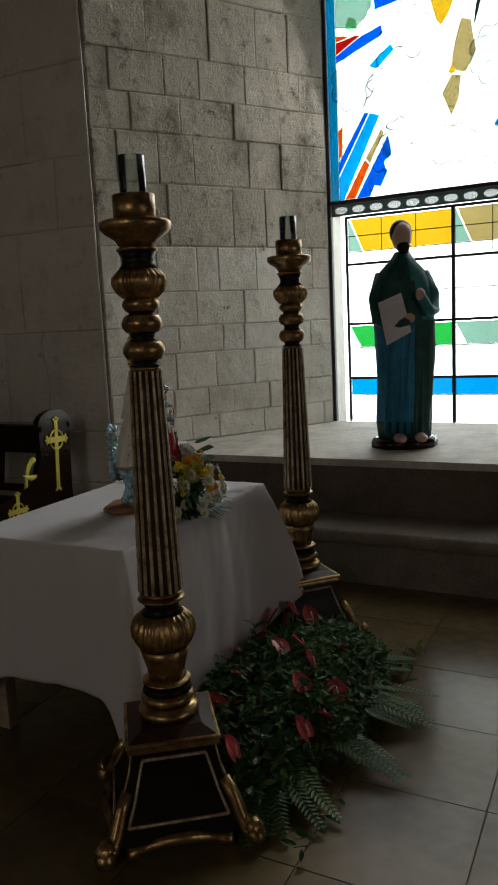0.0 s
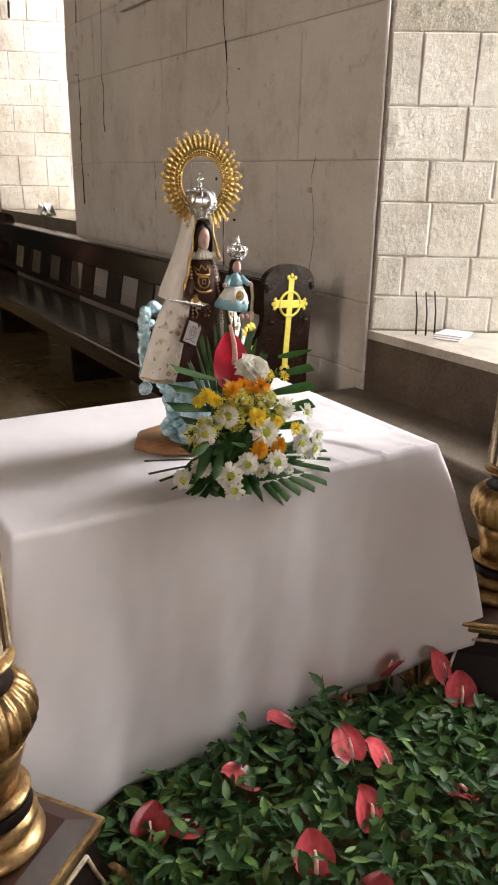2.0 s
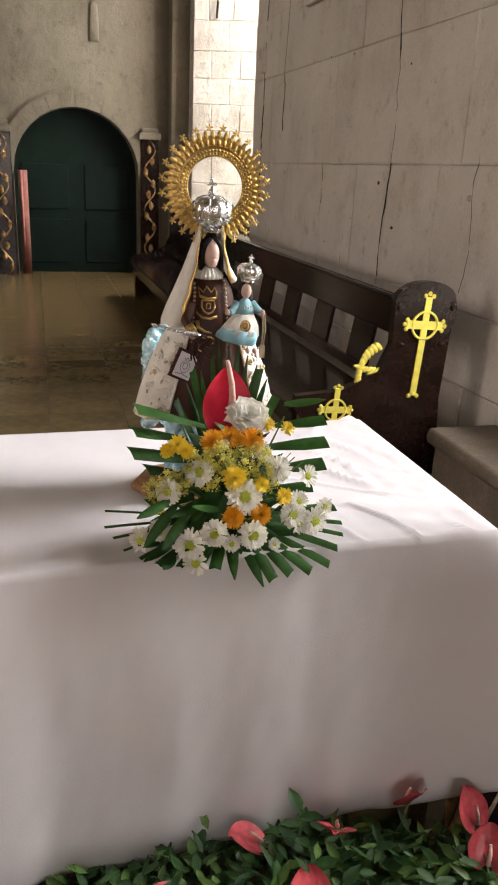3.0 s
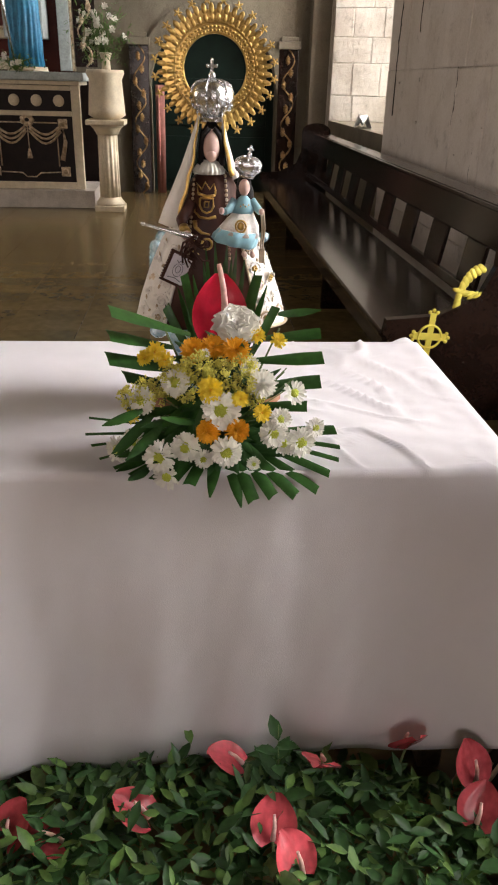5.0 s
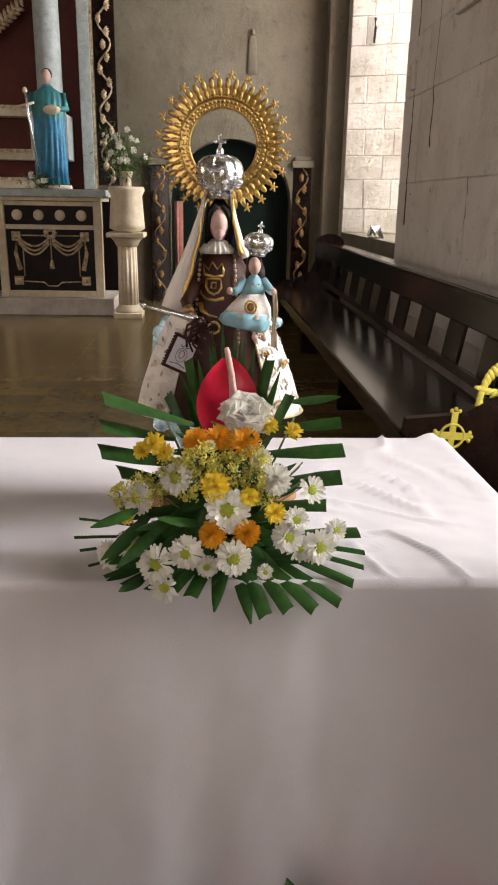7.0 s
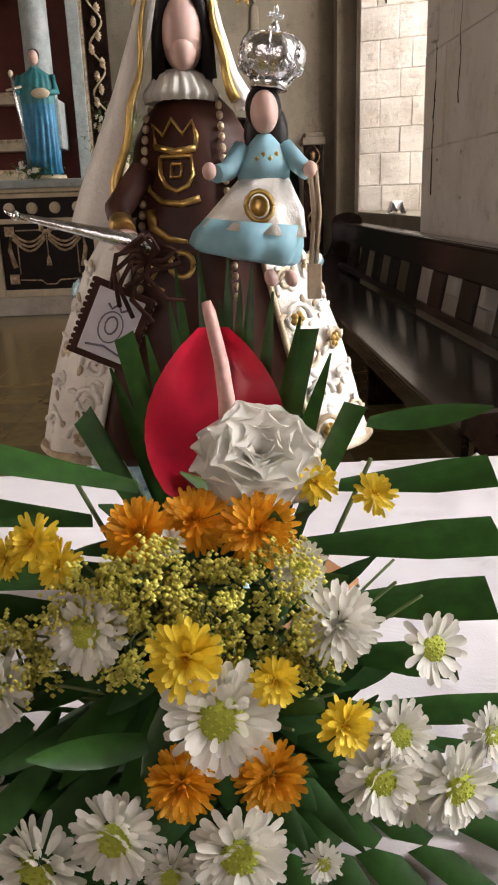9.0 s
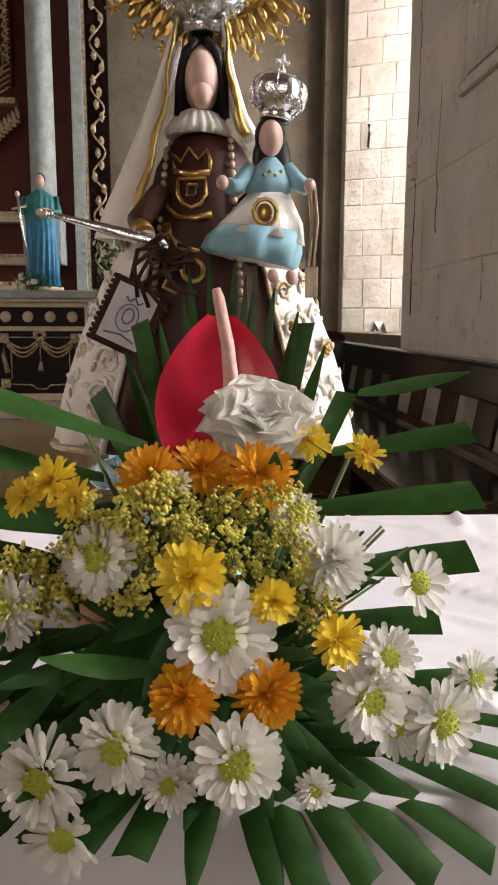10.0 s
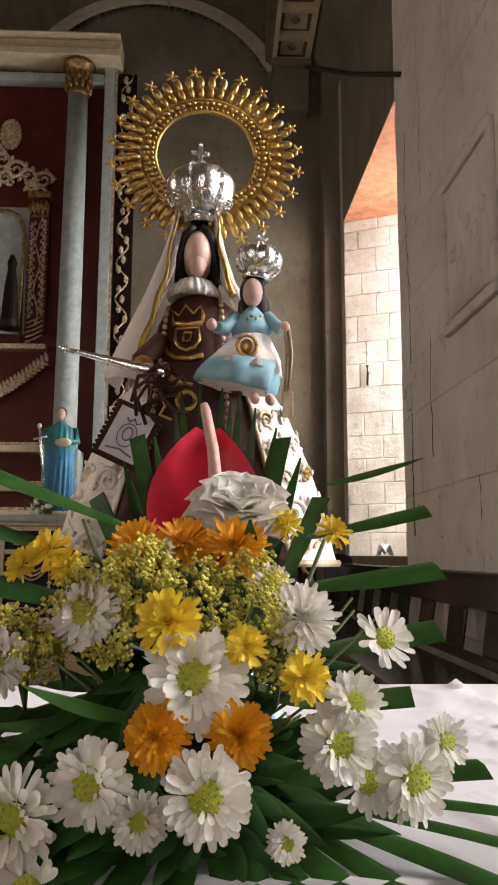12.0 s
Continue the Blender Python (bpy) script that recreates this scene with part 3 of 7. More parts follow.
for colour, pts in (("cyan", rect(0.032, 0.11, 0.0, 2.2)), ("cyan", [(0.112, 0), (0.155, 0), (0.50, 0.68), (0.41, 0.71), (0.112, 0.20)]), ("blue", [(0.112, 0.21), (0.405, 0.715), (0.36, 0.72), (0.112, 0.33)]),
                    ("orange", [(0.16, 0), (0.26, 0), (0.40, 0.27), (0.36, 0.33)]), ("cream", [(0.363, 0.335), (0.403, 0.275), (0.535, 0.53), (0.515, 0.57)]),
                    ("blue", [(0.27, 0), (0.40, 0), (0.44, 0.09), (0.50, 0.08), (0.56, 0.20), (0.53, 0.28), (0.60, 0.34), (0.57, 0.50)]), ("orange", [(0.114, 0.34), (0.15, 0.40), (0.16, 0.64), (0.114, 0.60)]),
                    ("red", [(0.114, 1.24), (0.34, 1.36), (0.30, 1.37), (0.114, 1.34)]), ("blue", [(0.114, 1.17), (0.54, 1.33), (0.53, 1.41), (0.345, 1.355), (0.114, 1.235)]), ("orange", [(0.114, 1.345), (0.26, 1.37), (0.114, 1.40)]),
                    ("cyan", [(0.41, 1.10), (0.48, 1.06), (0.635, 1.19), (0.61, 1.245)]), ("blue", [(0.47, 1.54), (0.68, 1.57), (0.70, 1.66), (0.47, 1.63)]),
                    ("mint", [(0.114, 1.46), (0.30, 1.44), (0.36, 1.47), (0.45, 1.58), (0.45, 1.80), (0.114, 1.80)]), ("green", [(0.20, 1.44), (0.32, 1.42), (0.30, 1.50), (0.24, 1.53)]),
                    ("yellow", [(0.94, 1.54), (1.0, 1.34), (1.04, 1.30), (1.10, 1.38), (1.15, 1.50), (1.12, 1.80), (0.96, 1.80)]),
                    ("cream", [(1.12, 1.02), (1.16, 1.20), (1.20, 1.32), (1.28, 1.30), (1.32, 1.05), (1.24, 0.90), (1.16, 0.92)]), ("cream", [(1.04, 0.76), (1.12, 0.90), (1.20, 0.88), (1.18, 0.70), (1.12, 0.57)]),
                    ("yellow", [(1.09, 0.92), (1.13, 1.0), (1.16, 0.915), (1.12, 0.905)]), ("grey", [(1.30, 1.22), (1.36, 1.42), (1.42, 1.70), (1.36, 1.60), (1.31, 1.36)]),
                    ("cyan", [(1.46, 0.45), (1.52, 0.55), (1.62, 0.50), (1.54, 0.40)]), ("blue", rect(2.02, 2.07, 0.0, 1.8))):
    pane([(u, w + U) for u, w in pts], colour)
rng = random.Random(4)


def cloud(u, w, a, b, lobes, colour):
    """A scalloped cloud of pale glass with its lead outline."""
    ring = []
    for k in range(lobes):
        for j in range(5):
            q = 2 * math.pi * (k + j / 5) / lobes
            r = 1 + 0.20 * math.sin(math.pi * j / 5)
            ring.append((u + a * r * math.cos(q), U + w + b * r * math.sin(q)))
    pane(ring, colour, 0.007)
    gap = rng.randrange(len(ring))
    run = [ring[(gap + k) % len(ring)] for k in range(int(len(ring) * 0.7))]
    part("came", tube(bmesh.new(), [(0.003, -x, z) for x, z in run], 0.0045, 0.003, 4), LEAD, window)


for u, w, a, b, lobes, colour in ((0.26, 0.98, 0.17, 0.20, 8, "pearl"), (0.52, 0.86, 0.13, 0.14, 6, "white"), (0.66, 0.45, 0.12, 0.16, 7, "pearl"), (0.62, 0.12, 0.13, 0.12, 6, "white"), (0.78, 1.30, 0.15, 0.18, 7, "haze"),
                                  (0.80, 0.75, 0.14, 0.18, 7, "white"), (0.74, 1.72, 0.14, 0.15, 6, "pearl"), (1.45, 1.00, 0.16, 0.20, 8, "pearl"), (1.60, 0.30, 0.20, 0.16, 8, "white"), (1.85, 0.85, 0.15, 0.22, 7, "haze"), (1.10, 0.35, 0.20, 0.14, 8, "haze")):
    cloud(u, w, a, b, lobes, colour)
for k in range(46):   # short drawn lines of the clouds and rays
    u, w, s, a = rng.uniform(0.45, 1.95), U + rng.uniform(0.1, 2.0), rng.uniform(0.03, 0.09), rng.uniform(-0.7, 0.5)
    bm = bmesh.new()
    tube(bm, [(0.0, -u - s * q, w + s * q * a + 0.02 * math.sin(3 * q)) for q in (0, 0.33, 0.66, 1)], 0.004, 0.002, 4)
    part("came", bm, LEAD, window)
for k in range(9):   # scalloped cloud edges
    u, w = 0.44 + 0.05 * (k % 4) + rng.uniform(-0.03, 0.03), U + 0.1 + 0.17 * k
    tube_pts = [(0.0, -u - 0.07 * math.cos(q), w + 0.07 * math.sin(q)) for q in (math.pi * (0.5 + j / 8) for j in range(9))]
    part("came", tube(bmesh.new(), tube_pts, 0.004, 0.004, 4), LEAD, window)
window2 = empty("window_2", Matrix.Translation((6.42, 11.2, SILL2)), label="tall bright window in the far niche", category="window", kind="structure")
for k in range(3):
    p = part("pane", sheet(rect(0.02 + 0.53 * k, 0.52 + 0.53 * k, 0, 5.1)), GLASS["white"], window2)
    p.visible_shadow = False
    part("glazing_bar", box_bm(-0.02, 0.02, -0.545 - 0.53 * k, -0.525 - 0.53 * k, 0, 5.1), LEAD, window2)
for nm, y0 in (("window_3", 0.0), ("window_4", 7.0)):
    w3 = empty(nm, Matrix.Translation((-7.0, y0, 1.7)), label="tall window with clear glass", category="window", kind="structure")
    p = part("pane", box_bm(0, 0.006, 0, 2.0, 0, 3.8, 0.0), GLASS["white"], w3)
    p.visible_shadow = False

# ---- the altar table and its cloth ----
TX0, TX1, TY0, TY1, TZ = 1.99, 3.205, 1.76, 2.565, 0.88
table = empty("altar_table", Matrix.Translation(((TX0 + TX1) / 2, (TY0 + TY1) / 2, 0)), label="plain wooden table hidden under a white cloth", category="table")
tw, td = (TX1 - TX0) / 2 - 0.01, (TY1 - TY0) / 2 - 0.01
part("tabletop", box_bm(-tw, tw, -td, td, TZ - 0.035, TZ - 0.007, 0.006), LEGWOOD, table)
for sx in (-1, 1):
    for sy in (-1, 1):
        part("leg", box_bm(sx * (tw - 0.06) - 0.03, sx * (tw - 0.06) + 0.03, sy * (td - 0.06) - 0.03, sy * (td - 0.06) + 0.03, 0, TZ - 0.036, 0.006), LEGWOOD, table)
for sy in (-1, 1):
    part("apron", box_bm(-tw + 0.1, tw - 0.1, sy * (td - 0.06) - 0.012, sy * (td - 0.06) + 0.012, TZ - 0.13, TZ - 0.036, 0.004), LEGWOOD, table)


def cloth():
    """The white cloth: flat on the table, hanging in soft folds, its corners falling to the floor."""
    bm = bmesh.new()
    w, d, cx, cy = (TX1 - TX0) / 2, (TY1 - TY0) / 2, (TX0 + TX1) / 2, (TY0 + TY1) / 2
    drop = {"front": 0.73, "right": 0.63, "back": 0.60, "left": 0.56}
    corner = {(-1, -1): 0.77, (1, -1): 0.60, (1, 1): 0.72, (-1, 1): 0.76}
    reach = {(-1, -1): 0.10, (1, -1): 0.13, (1, 1): 0.10, (-1, 1): 0.07}
    pts = []
    n_long, n_short = 150, 90
    for side, n in (("front", n_long), ("right", n_short), ("back", n_long), ("left", n_short)):
        for i in range(n):
            q = -1 + 2 * i / n
            x, y, nx, ny = {"front": (q * w, -d, 0, -1), "right": (w, q * d, 1, 0), "back": (-q * w, d, 0, 1), "left": (-w, -q * d, -1, 0)}[side]
            pts.append((side, x, y, nx, ny))
    n, levels = len(pts), 44
    rings = []
    for f in [k / 44 for k in range(1, 45)]:
        ring = []
        for side, x, y, nx, ny in pts:
            p = Vector((cx + x * f, cy + y * f, TZ))
            e = 0.005 * noise.noise(Vector((p.x * 5, p.y * 9, 3))) + 0.002 * noise.noise(p * 22)
            if p.x > 2.7:
                for kk in (0, 1):
                    rdg = abs(noise.noise(Vector((p.x * 6 + 7 * kk, p.y * 4.5 + 3 * p.x, 5 + kk))))
                    e += 0.013 * max(0, 1 - rdg / 0.10) ** 2 * min(1, (p.x - 2.7) * 4) * (0.5 + noise.noise(Vector((p.x * 3, p.y * 3, 9 + kk))))
            e += 0.008 * max(0, noise.noise(Vector((p.x * 9 + 4, p.y * 7, 1)))) * max(0, (p.x - 2.75) * 2)
            ring.append(bm.verts.new(p + Vector((0, 0, e if f < 0.99 else 0.0005))))
        rings.append(ring)
    for k in range(1, levels + 1):
        ring = []
        for i, (side, x, y, nx, ny) in enumerate(pts):
            sx, sy = (1 if x > 0 else -1), (1 if y > 0 else -1)
            c = math.exp(-((abs(abs(x) - w) + abs(abs(y) - d)) / ((0.13 if side == "front" else 0.06) if sx < 0 and sy < 0 else 0.13)) ** 2)
            L = (drop[side] - (0.035 * (x + w) / (2 * w) if side == "front" else 0)) * (1 - c) + corner[(sx, sy)] * c
            h = k / levels
            fall = L * h
            s = x if side in ("front", "back") else y
            amp = (0.008 * math.sin(s * 21 + 3 * noise.noise(Vector((s * 3, 7, 0)))) + 0.030 * noise.noise(Vector((s * 4.6 + 9, nx * 5, h * 0.9)))) * h ** 0.8
            amp += 0.012 * h * noise.noise(Vector((s * 9 + 0.5 * h, nx * 3 + ny, h * 0.8))) + 0.0022 * noise.noise(Vector((s * 19 + 3 * h, ny, h * 6)))
            o = 0.008 * (1 - (1 - h) ** 6) + 0.035 * h + amp + (0.022 * math.sin(h * 2.6)) * (1 if side == "front" else 0.6)
            out = reach[(sx, sy)] * c * h ** 0.9
            px = x + nx * o + sx * out
            py = y + ny * o + sy * out * 0.8
            lean = 0.010 * noise.noise(Vector((s * 6, h * 5, 2)))
            ring.append(bm.verts.new((cx + px, cy + py, max(0.008 + 0.004 * (i % 3), TZ - fall + lean * h))))
        rings.append(ring)
    centre = bm.verts.new((cx, cy, TZ))
    for i in range(n):
        bm.faces.new((centre, rings[0][i], rings[0][(i + 1) % n]))
    for a, b in zip(rings, rings[1:]):
        for i in range(n):
            bm.faces.new((a[i], b[i], b[(i + 1) % n], a[(i + 1) % n]))
    ob = finish("tablecloth", bm, LINEN, smooth=True)
    sol = ob.modifiers.new("thickness", "SOLIDIFY")
    sol.thickness, sol.offset = 0.0015, 1
    return tagged(ob, "plain white linen tablecloth hanging nearly to the floor", "tablecloth")


cloth()


# ---- the two gilded candlesticks ----
def candlestick(m):
    c = empty("candlestick", m, label="tall gilded and dark brown turned candlestick with glass cup", category="candlestick", group="candlesticks before the table")
    # square foot: waisted pyramid with gilded outline and scroll feet
    bm = bmesh.new()
    levels = [(0.225, 0.05), (0.205, 0.10), (0.172, 0.17), (0.148, 0.24), (0.135, 0.315)]
    rings = [[bm.verts.new((sx * s, sy * s, z)) for sx, sy in ((-1, -1), (1, -1), (1, 1), (-1, 1))] for s, z in levels]
    for a, b in zip(rings, rings[1:]):
        for i in range(4):
            bm.faces.new((a[i], a[(i + 1) % 4], b[(i + 1) % 4], b[i]))
    bm.faces.new(rings[0][::-1]); bm.faces.new(rings[-1])
    base = part("base", bm, DARKLACQ, c, "dark lacquered waisted base")
    for k in range(4):
        q = Matrix.Rotation(math.pi / 2 * k, 4, "Z")
        bm = bmesh.new()
        side = [(s * 0.80, -s - 0.002, z) for s, z in levels[1:-1]] + [(0.105, -0.140, 0.290)]
        tube(bm, [q @ Vector(p) for p in side], 0.006, 0.005, 5)
        tube(bm, [q @ Vector((-x, y, z)) for x, y, z in side], 0.006, 0.005, 5)
        tube(bm, [q @ Vector((x, -0.141, 0.290)) for x in (-0.105, 0, 0.105)], 0.006, 0.006, 5)
        tube(bm, [q @ Vector((x, -0.208, 0.102)) for x in (-0.164, 0, 0.164)], 0.006, 0.006, 5)
        part("gilt_outline", bm, PALEGOLD, base)
        bm = bmesh.new()
        spine = [q @ (Matrix.Rotation(-math.pi / 4, 4, "Z") @ Vector((0, -r, z))) for r, z in ((0.225, 0.20), (0.262, 0.15), (0.285, 0.09), (0.315, 0.045), (0.345, 0.032), (0.35, 0.060), (0.325, 0.075))]
        tube(bm, spine, 0.020, 0.030, 8)
        blob(bm, spine[4] + Vector((0, 0, 0.002)), (0.034, 0.034, 0.033))
        part("scroll_foot", bm, GOLD, c)
        bm = bmesh.new()
        tube(bm, [q @ Vector((x, -0.228 - 0.012 * math.cos(x * 30), 0.045 + 0.018 * math.cos(x * 22))) for x in [-0.17 + 0.034 * j for j in range(11)]], 0.020, 0.020, 7)
        part("carved_apron", bm, GOLD, c)
    bm = box(bmesh.new(), -0.150, 0.150, -0.150, 0.150, 0.315, 0.335, 0.006)
    box(bm, -0.157, 0.157, -0.157, 0.157, 0.337, 0.352, 0.006)
    part("plate", bm, GOLD, c)
    bm = bmesh.new()
    for k, (s0, s1, z0, z1) in enumerate(((0.145, 0.10, 0.353, 0.375),)):
        a = [bm.verts.new((sx * s0, sy * s0, z0)) for sx, sy in ((-1, -1), (1, -1), (1, 1), (-1, 1))]
        b = [bm.verts.new((sx * s1, sy * s1, z1)) for sx, sy in ((-1, -1), (1, -1), (1, 1), (-1, 1))]
        for i in range(4):
            bm.faces.new((a[i], a[(i + 1) % 4], b[(i + 1) % 4], b[i]))
        bm.faces.new(a[::-1]); bm.faces.new(b)
    part("shoulder", bm, FLUTE, c)

    def ring(name, r0, z0, z1, material, bulge=1.0, flutes=0):
        h = z1 - z0
        prof = [(r0 * (0.80 + 0.20 * bulge * math.sin(math.pi * k / 8)), z0 + h * k / 8) for k in range(9)]
        segs = 96 if flutes else 32
        part(name, lathe(bmesh.new(), prof, segs, flutes, 0.075 if flutes else 0), material, c)

    def core(r, z0, z1):
        part("neck", lathe(bmesh.new(), [(r * 1.25, z0), (r, z0 + 0.3 * (z1 - z0)), (r, z0 + 0.7 * (z1 - z0)), (r * 1.2, z1)], 28), DARKLACQ, c)

    ring("torus", 0.104, 0.374, 0.420, GOLD); ring("torus", 0.093, 0.422, 0.466, GOLD); core(0.068, 0.466, 0.490)
    ring("ring", 0.084, 0.490, 0.512, GOLD)
    part("cup", lathe(bmesh.new(), [(0.062, 0.512), (0.066, 0.545), (0.078, 0.59), (0.086, 0.622)], 32), GOLD, c)
    bulb = [(0.080, 0.622), (0.098, 0.640), (0.111, 0.668), (0.112, 0.690), (0.102, 0.720), (0.078, 0.742)]
    part("gadrooned_bulb", lathe(bmesh.new(), bulb, 120, 24, 0.09), GOLD, c, "gilded bulb with a gadrooned band")
    core(0.058, 0.742, 0.782)
    ring("ring", 0.080, 0.782, 0.802, GOLD); ring("ring", 0.078, 0.802, 0.820, GOLD, 0.6)
    # fluted shaft: dark wood with pale gilded ribs
    prof = [(0.076 - 0.022 * k / 8, 0.82 + (1.556 - 0.82) * k / 8) for k in range(9)]
    shaft = part("shaft", lathe(bmesh.new(), [(r * 0.93, z) for r, z in prof], 40), FLUTE, c, "dark fluted tapering shaft")
    for k in range(16):
        a = 2 * math.pi * k / 16
        bm = bmesh.new()
        lo, hi = prof[0], prof[-1]
        vs = []
        for (r, z) in (lo, hi):
            half = r * 0.088
            for off, rr in ((-half, 0.90), (-half * 0.7, 1.0), (half * 0.7, 1.0), (half, 0.90)):
                vs.append(bm.verts.new(Matrix.Rotation(a, 3, "Z") @ Vector((r * rr, off, z))))
        for i in range(3):
            bm.faces.new((vs[i], vs[i + 1], vs[i + 5], vs[i + 4]))
        bm.faces.new(vs[:4][::-1]); bm.faces.new(vs[4:]); bm.faces.new((vs[3], vs[0], vs[4], vs[7]))
        part("rib", bm, PALEGOLD, shaft)
    ring("ring", 0.054, 1.556, 1.570, GOLD, 0.4); core(0.040, 1.570, 1.592)
    ring("torus", 0.068, 1.592, 1.650, GOLD); core(0.038, 1.650, 1.678)
    ring("torus", 0.066, 1.678, 1.732, GOLD); core(0.040, 1.732, 1.745); ring("torus", 0.060, 1.745, 1.786, GOLD)
    part("gadrooned_bulb", lathe(bmesh.new(), [(0.058, 1.786), (0.078, 1.805), (0.090, 1.830), (0.088, 1.850), (0.062, 1.876)], 108, 22, 0.08), GOLD, c, "gilded bulb with a gadrooned band")
    core(0.050, 1.876, 1.926); ring("ring", 0.066, 1.926, 1.944, GOLD)
    part("dish", lathe(bmesh.new(), [(0.056, 1.944), (0.068, 1.965), (0.100, 1.985), (0.112, 1.998), (0.113, 2.016), (0.106, 2.022), (0.094, 2.012), (0.04, 2.010)], 40), GOLD, c, "wide gilded drip dish")
    part("socket", lathe(bmesh.new(), [(0.066, 2.012), (0.067, 2.10), (0.060, 2.10), (0.059, 2.03), (0.02, 2.03)], 32), GOLD, c, "hammered brass socket")
    g = part("glass_cup", lathe(bmesh.new(), [(0.040, 2.035), (0.044, 2.216), (0.040, 2.216), (0.036, 2.045), (0.01, 2.04)], 28), CLEAR, c, "clear glass candle cup")
    g.visible_shadow = False
    return c


stick = candlestick(Matrix())
copy_thing(stick, pose(3.43, 1.665, 0, 0, 0, -42))
stick.matrix_basis = pose(1.845, 1.50, 0, 0, 0, -53)


# ---- pews along the wall ----
def blob_bm(c, r):
    bm = bmesh.new()
    blob(bm, c, r, seg=8, ring=6)
    return bm


def gold_cross(parent, m):
    bm = bmesh.new()
    box(bm, -0.019, 0.019, -0.008, 0, -0.36, 0.17, 0.003)
    box(bm, -0.105, 0.105, -0.0085, -0.0005, 0.0, 0.045, 0.003)
    for sx, sz, ax in ((0.105, 0.0225, 1), (-0.105, 0.0225, 1), (0, 0.175, 0), (0, -0.36, 0)):
        for k in (-1, 0, 1):
            blob(bm, (sx + (0.0 if ax else 0.024 * k) + (0.012 * (1 - abs(k)) * (1 if sx > 0 else -1) if ax else 0), -0.005, sz + (0.024 * k if ax else 0.012 * (1 - abs(k)))), (0.013, 0.006, 0.013), seg=8, ring=6)
    for r in (0.072,):
        ringpts = [(r * math.cos(a), -0.005, 0.022 + r * math.sin(a)) for a in (2 * math.pi * k / 28 for k in range(29))]
        tube(bm, ringpts, 0.0075, 0.0075, 6)
    part("cross", bm, YELLOWPAINT, parent, "yellow gold wheel cross on the pew end", m=m)


def gold_spray(parent, m):
    """Carved corner ornament on the arm rest: overlapping leaves along a quarter curve."""
    bm = bmesh.new()
    for k in range(12):
        a = math.pi / 2 * k / 11
        c = Vector((-0.16 * math.cos(a), -0.008, 0.16 * math.sin(a) ** 1.4))
        blob(bm, c, (0.030, 0.010, 0.017), m=Matrix.Rotation(-a - 0.5, 4, "Y"), seg=8, ring=6)
    for k in range(5):
        blob(bm, (-0.05 - 0.02 * k, -0.009, 0.03 + 0.016 * k), (0.034, 0.010, 0.012), m=Matrix.Rotation(-0.6 + 0.3 * k, 4, "Y"), seg=8, ring=6)
    tube(bm, [(-0.155, -0.006, 0.0), (-0.08, -0.006, 0.012), (-0.01, -0.006, 0.0)], 0.010, 0.008, 6)
    part("carved_ornament", bm, YELLOWPAINT, parent, "gilded carved leaf ornament", m=m)


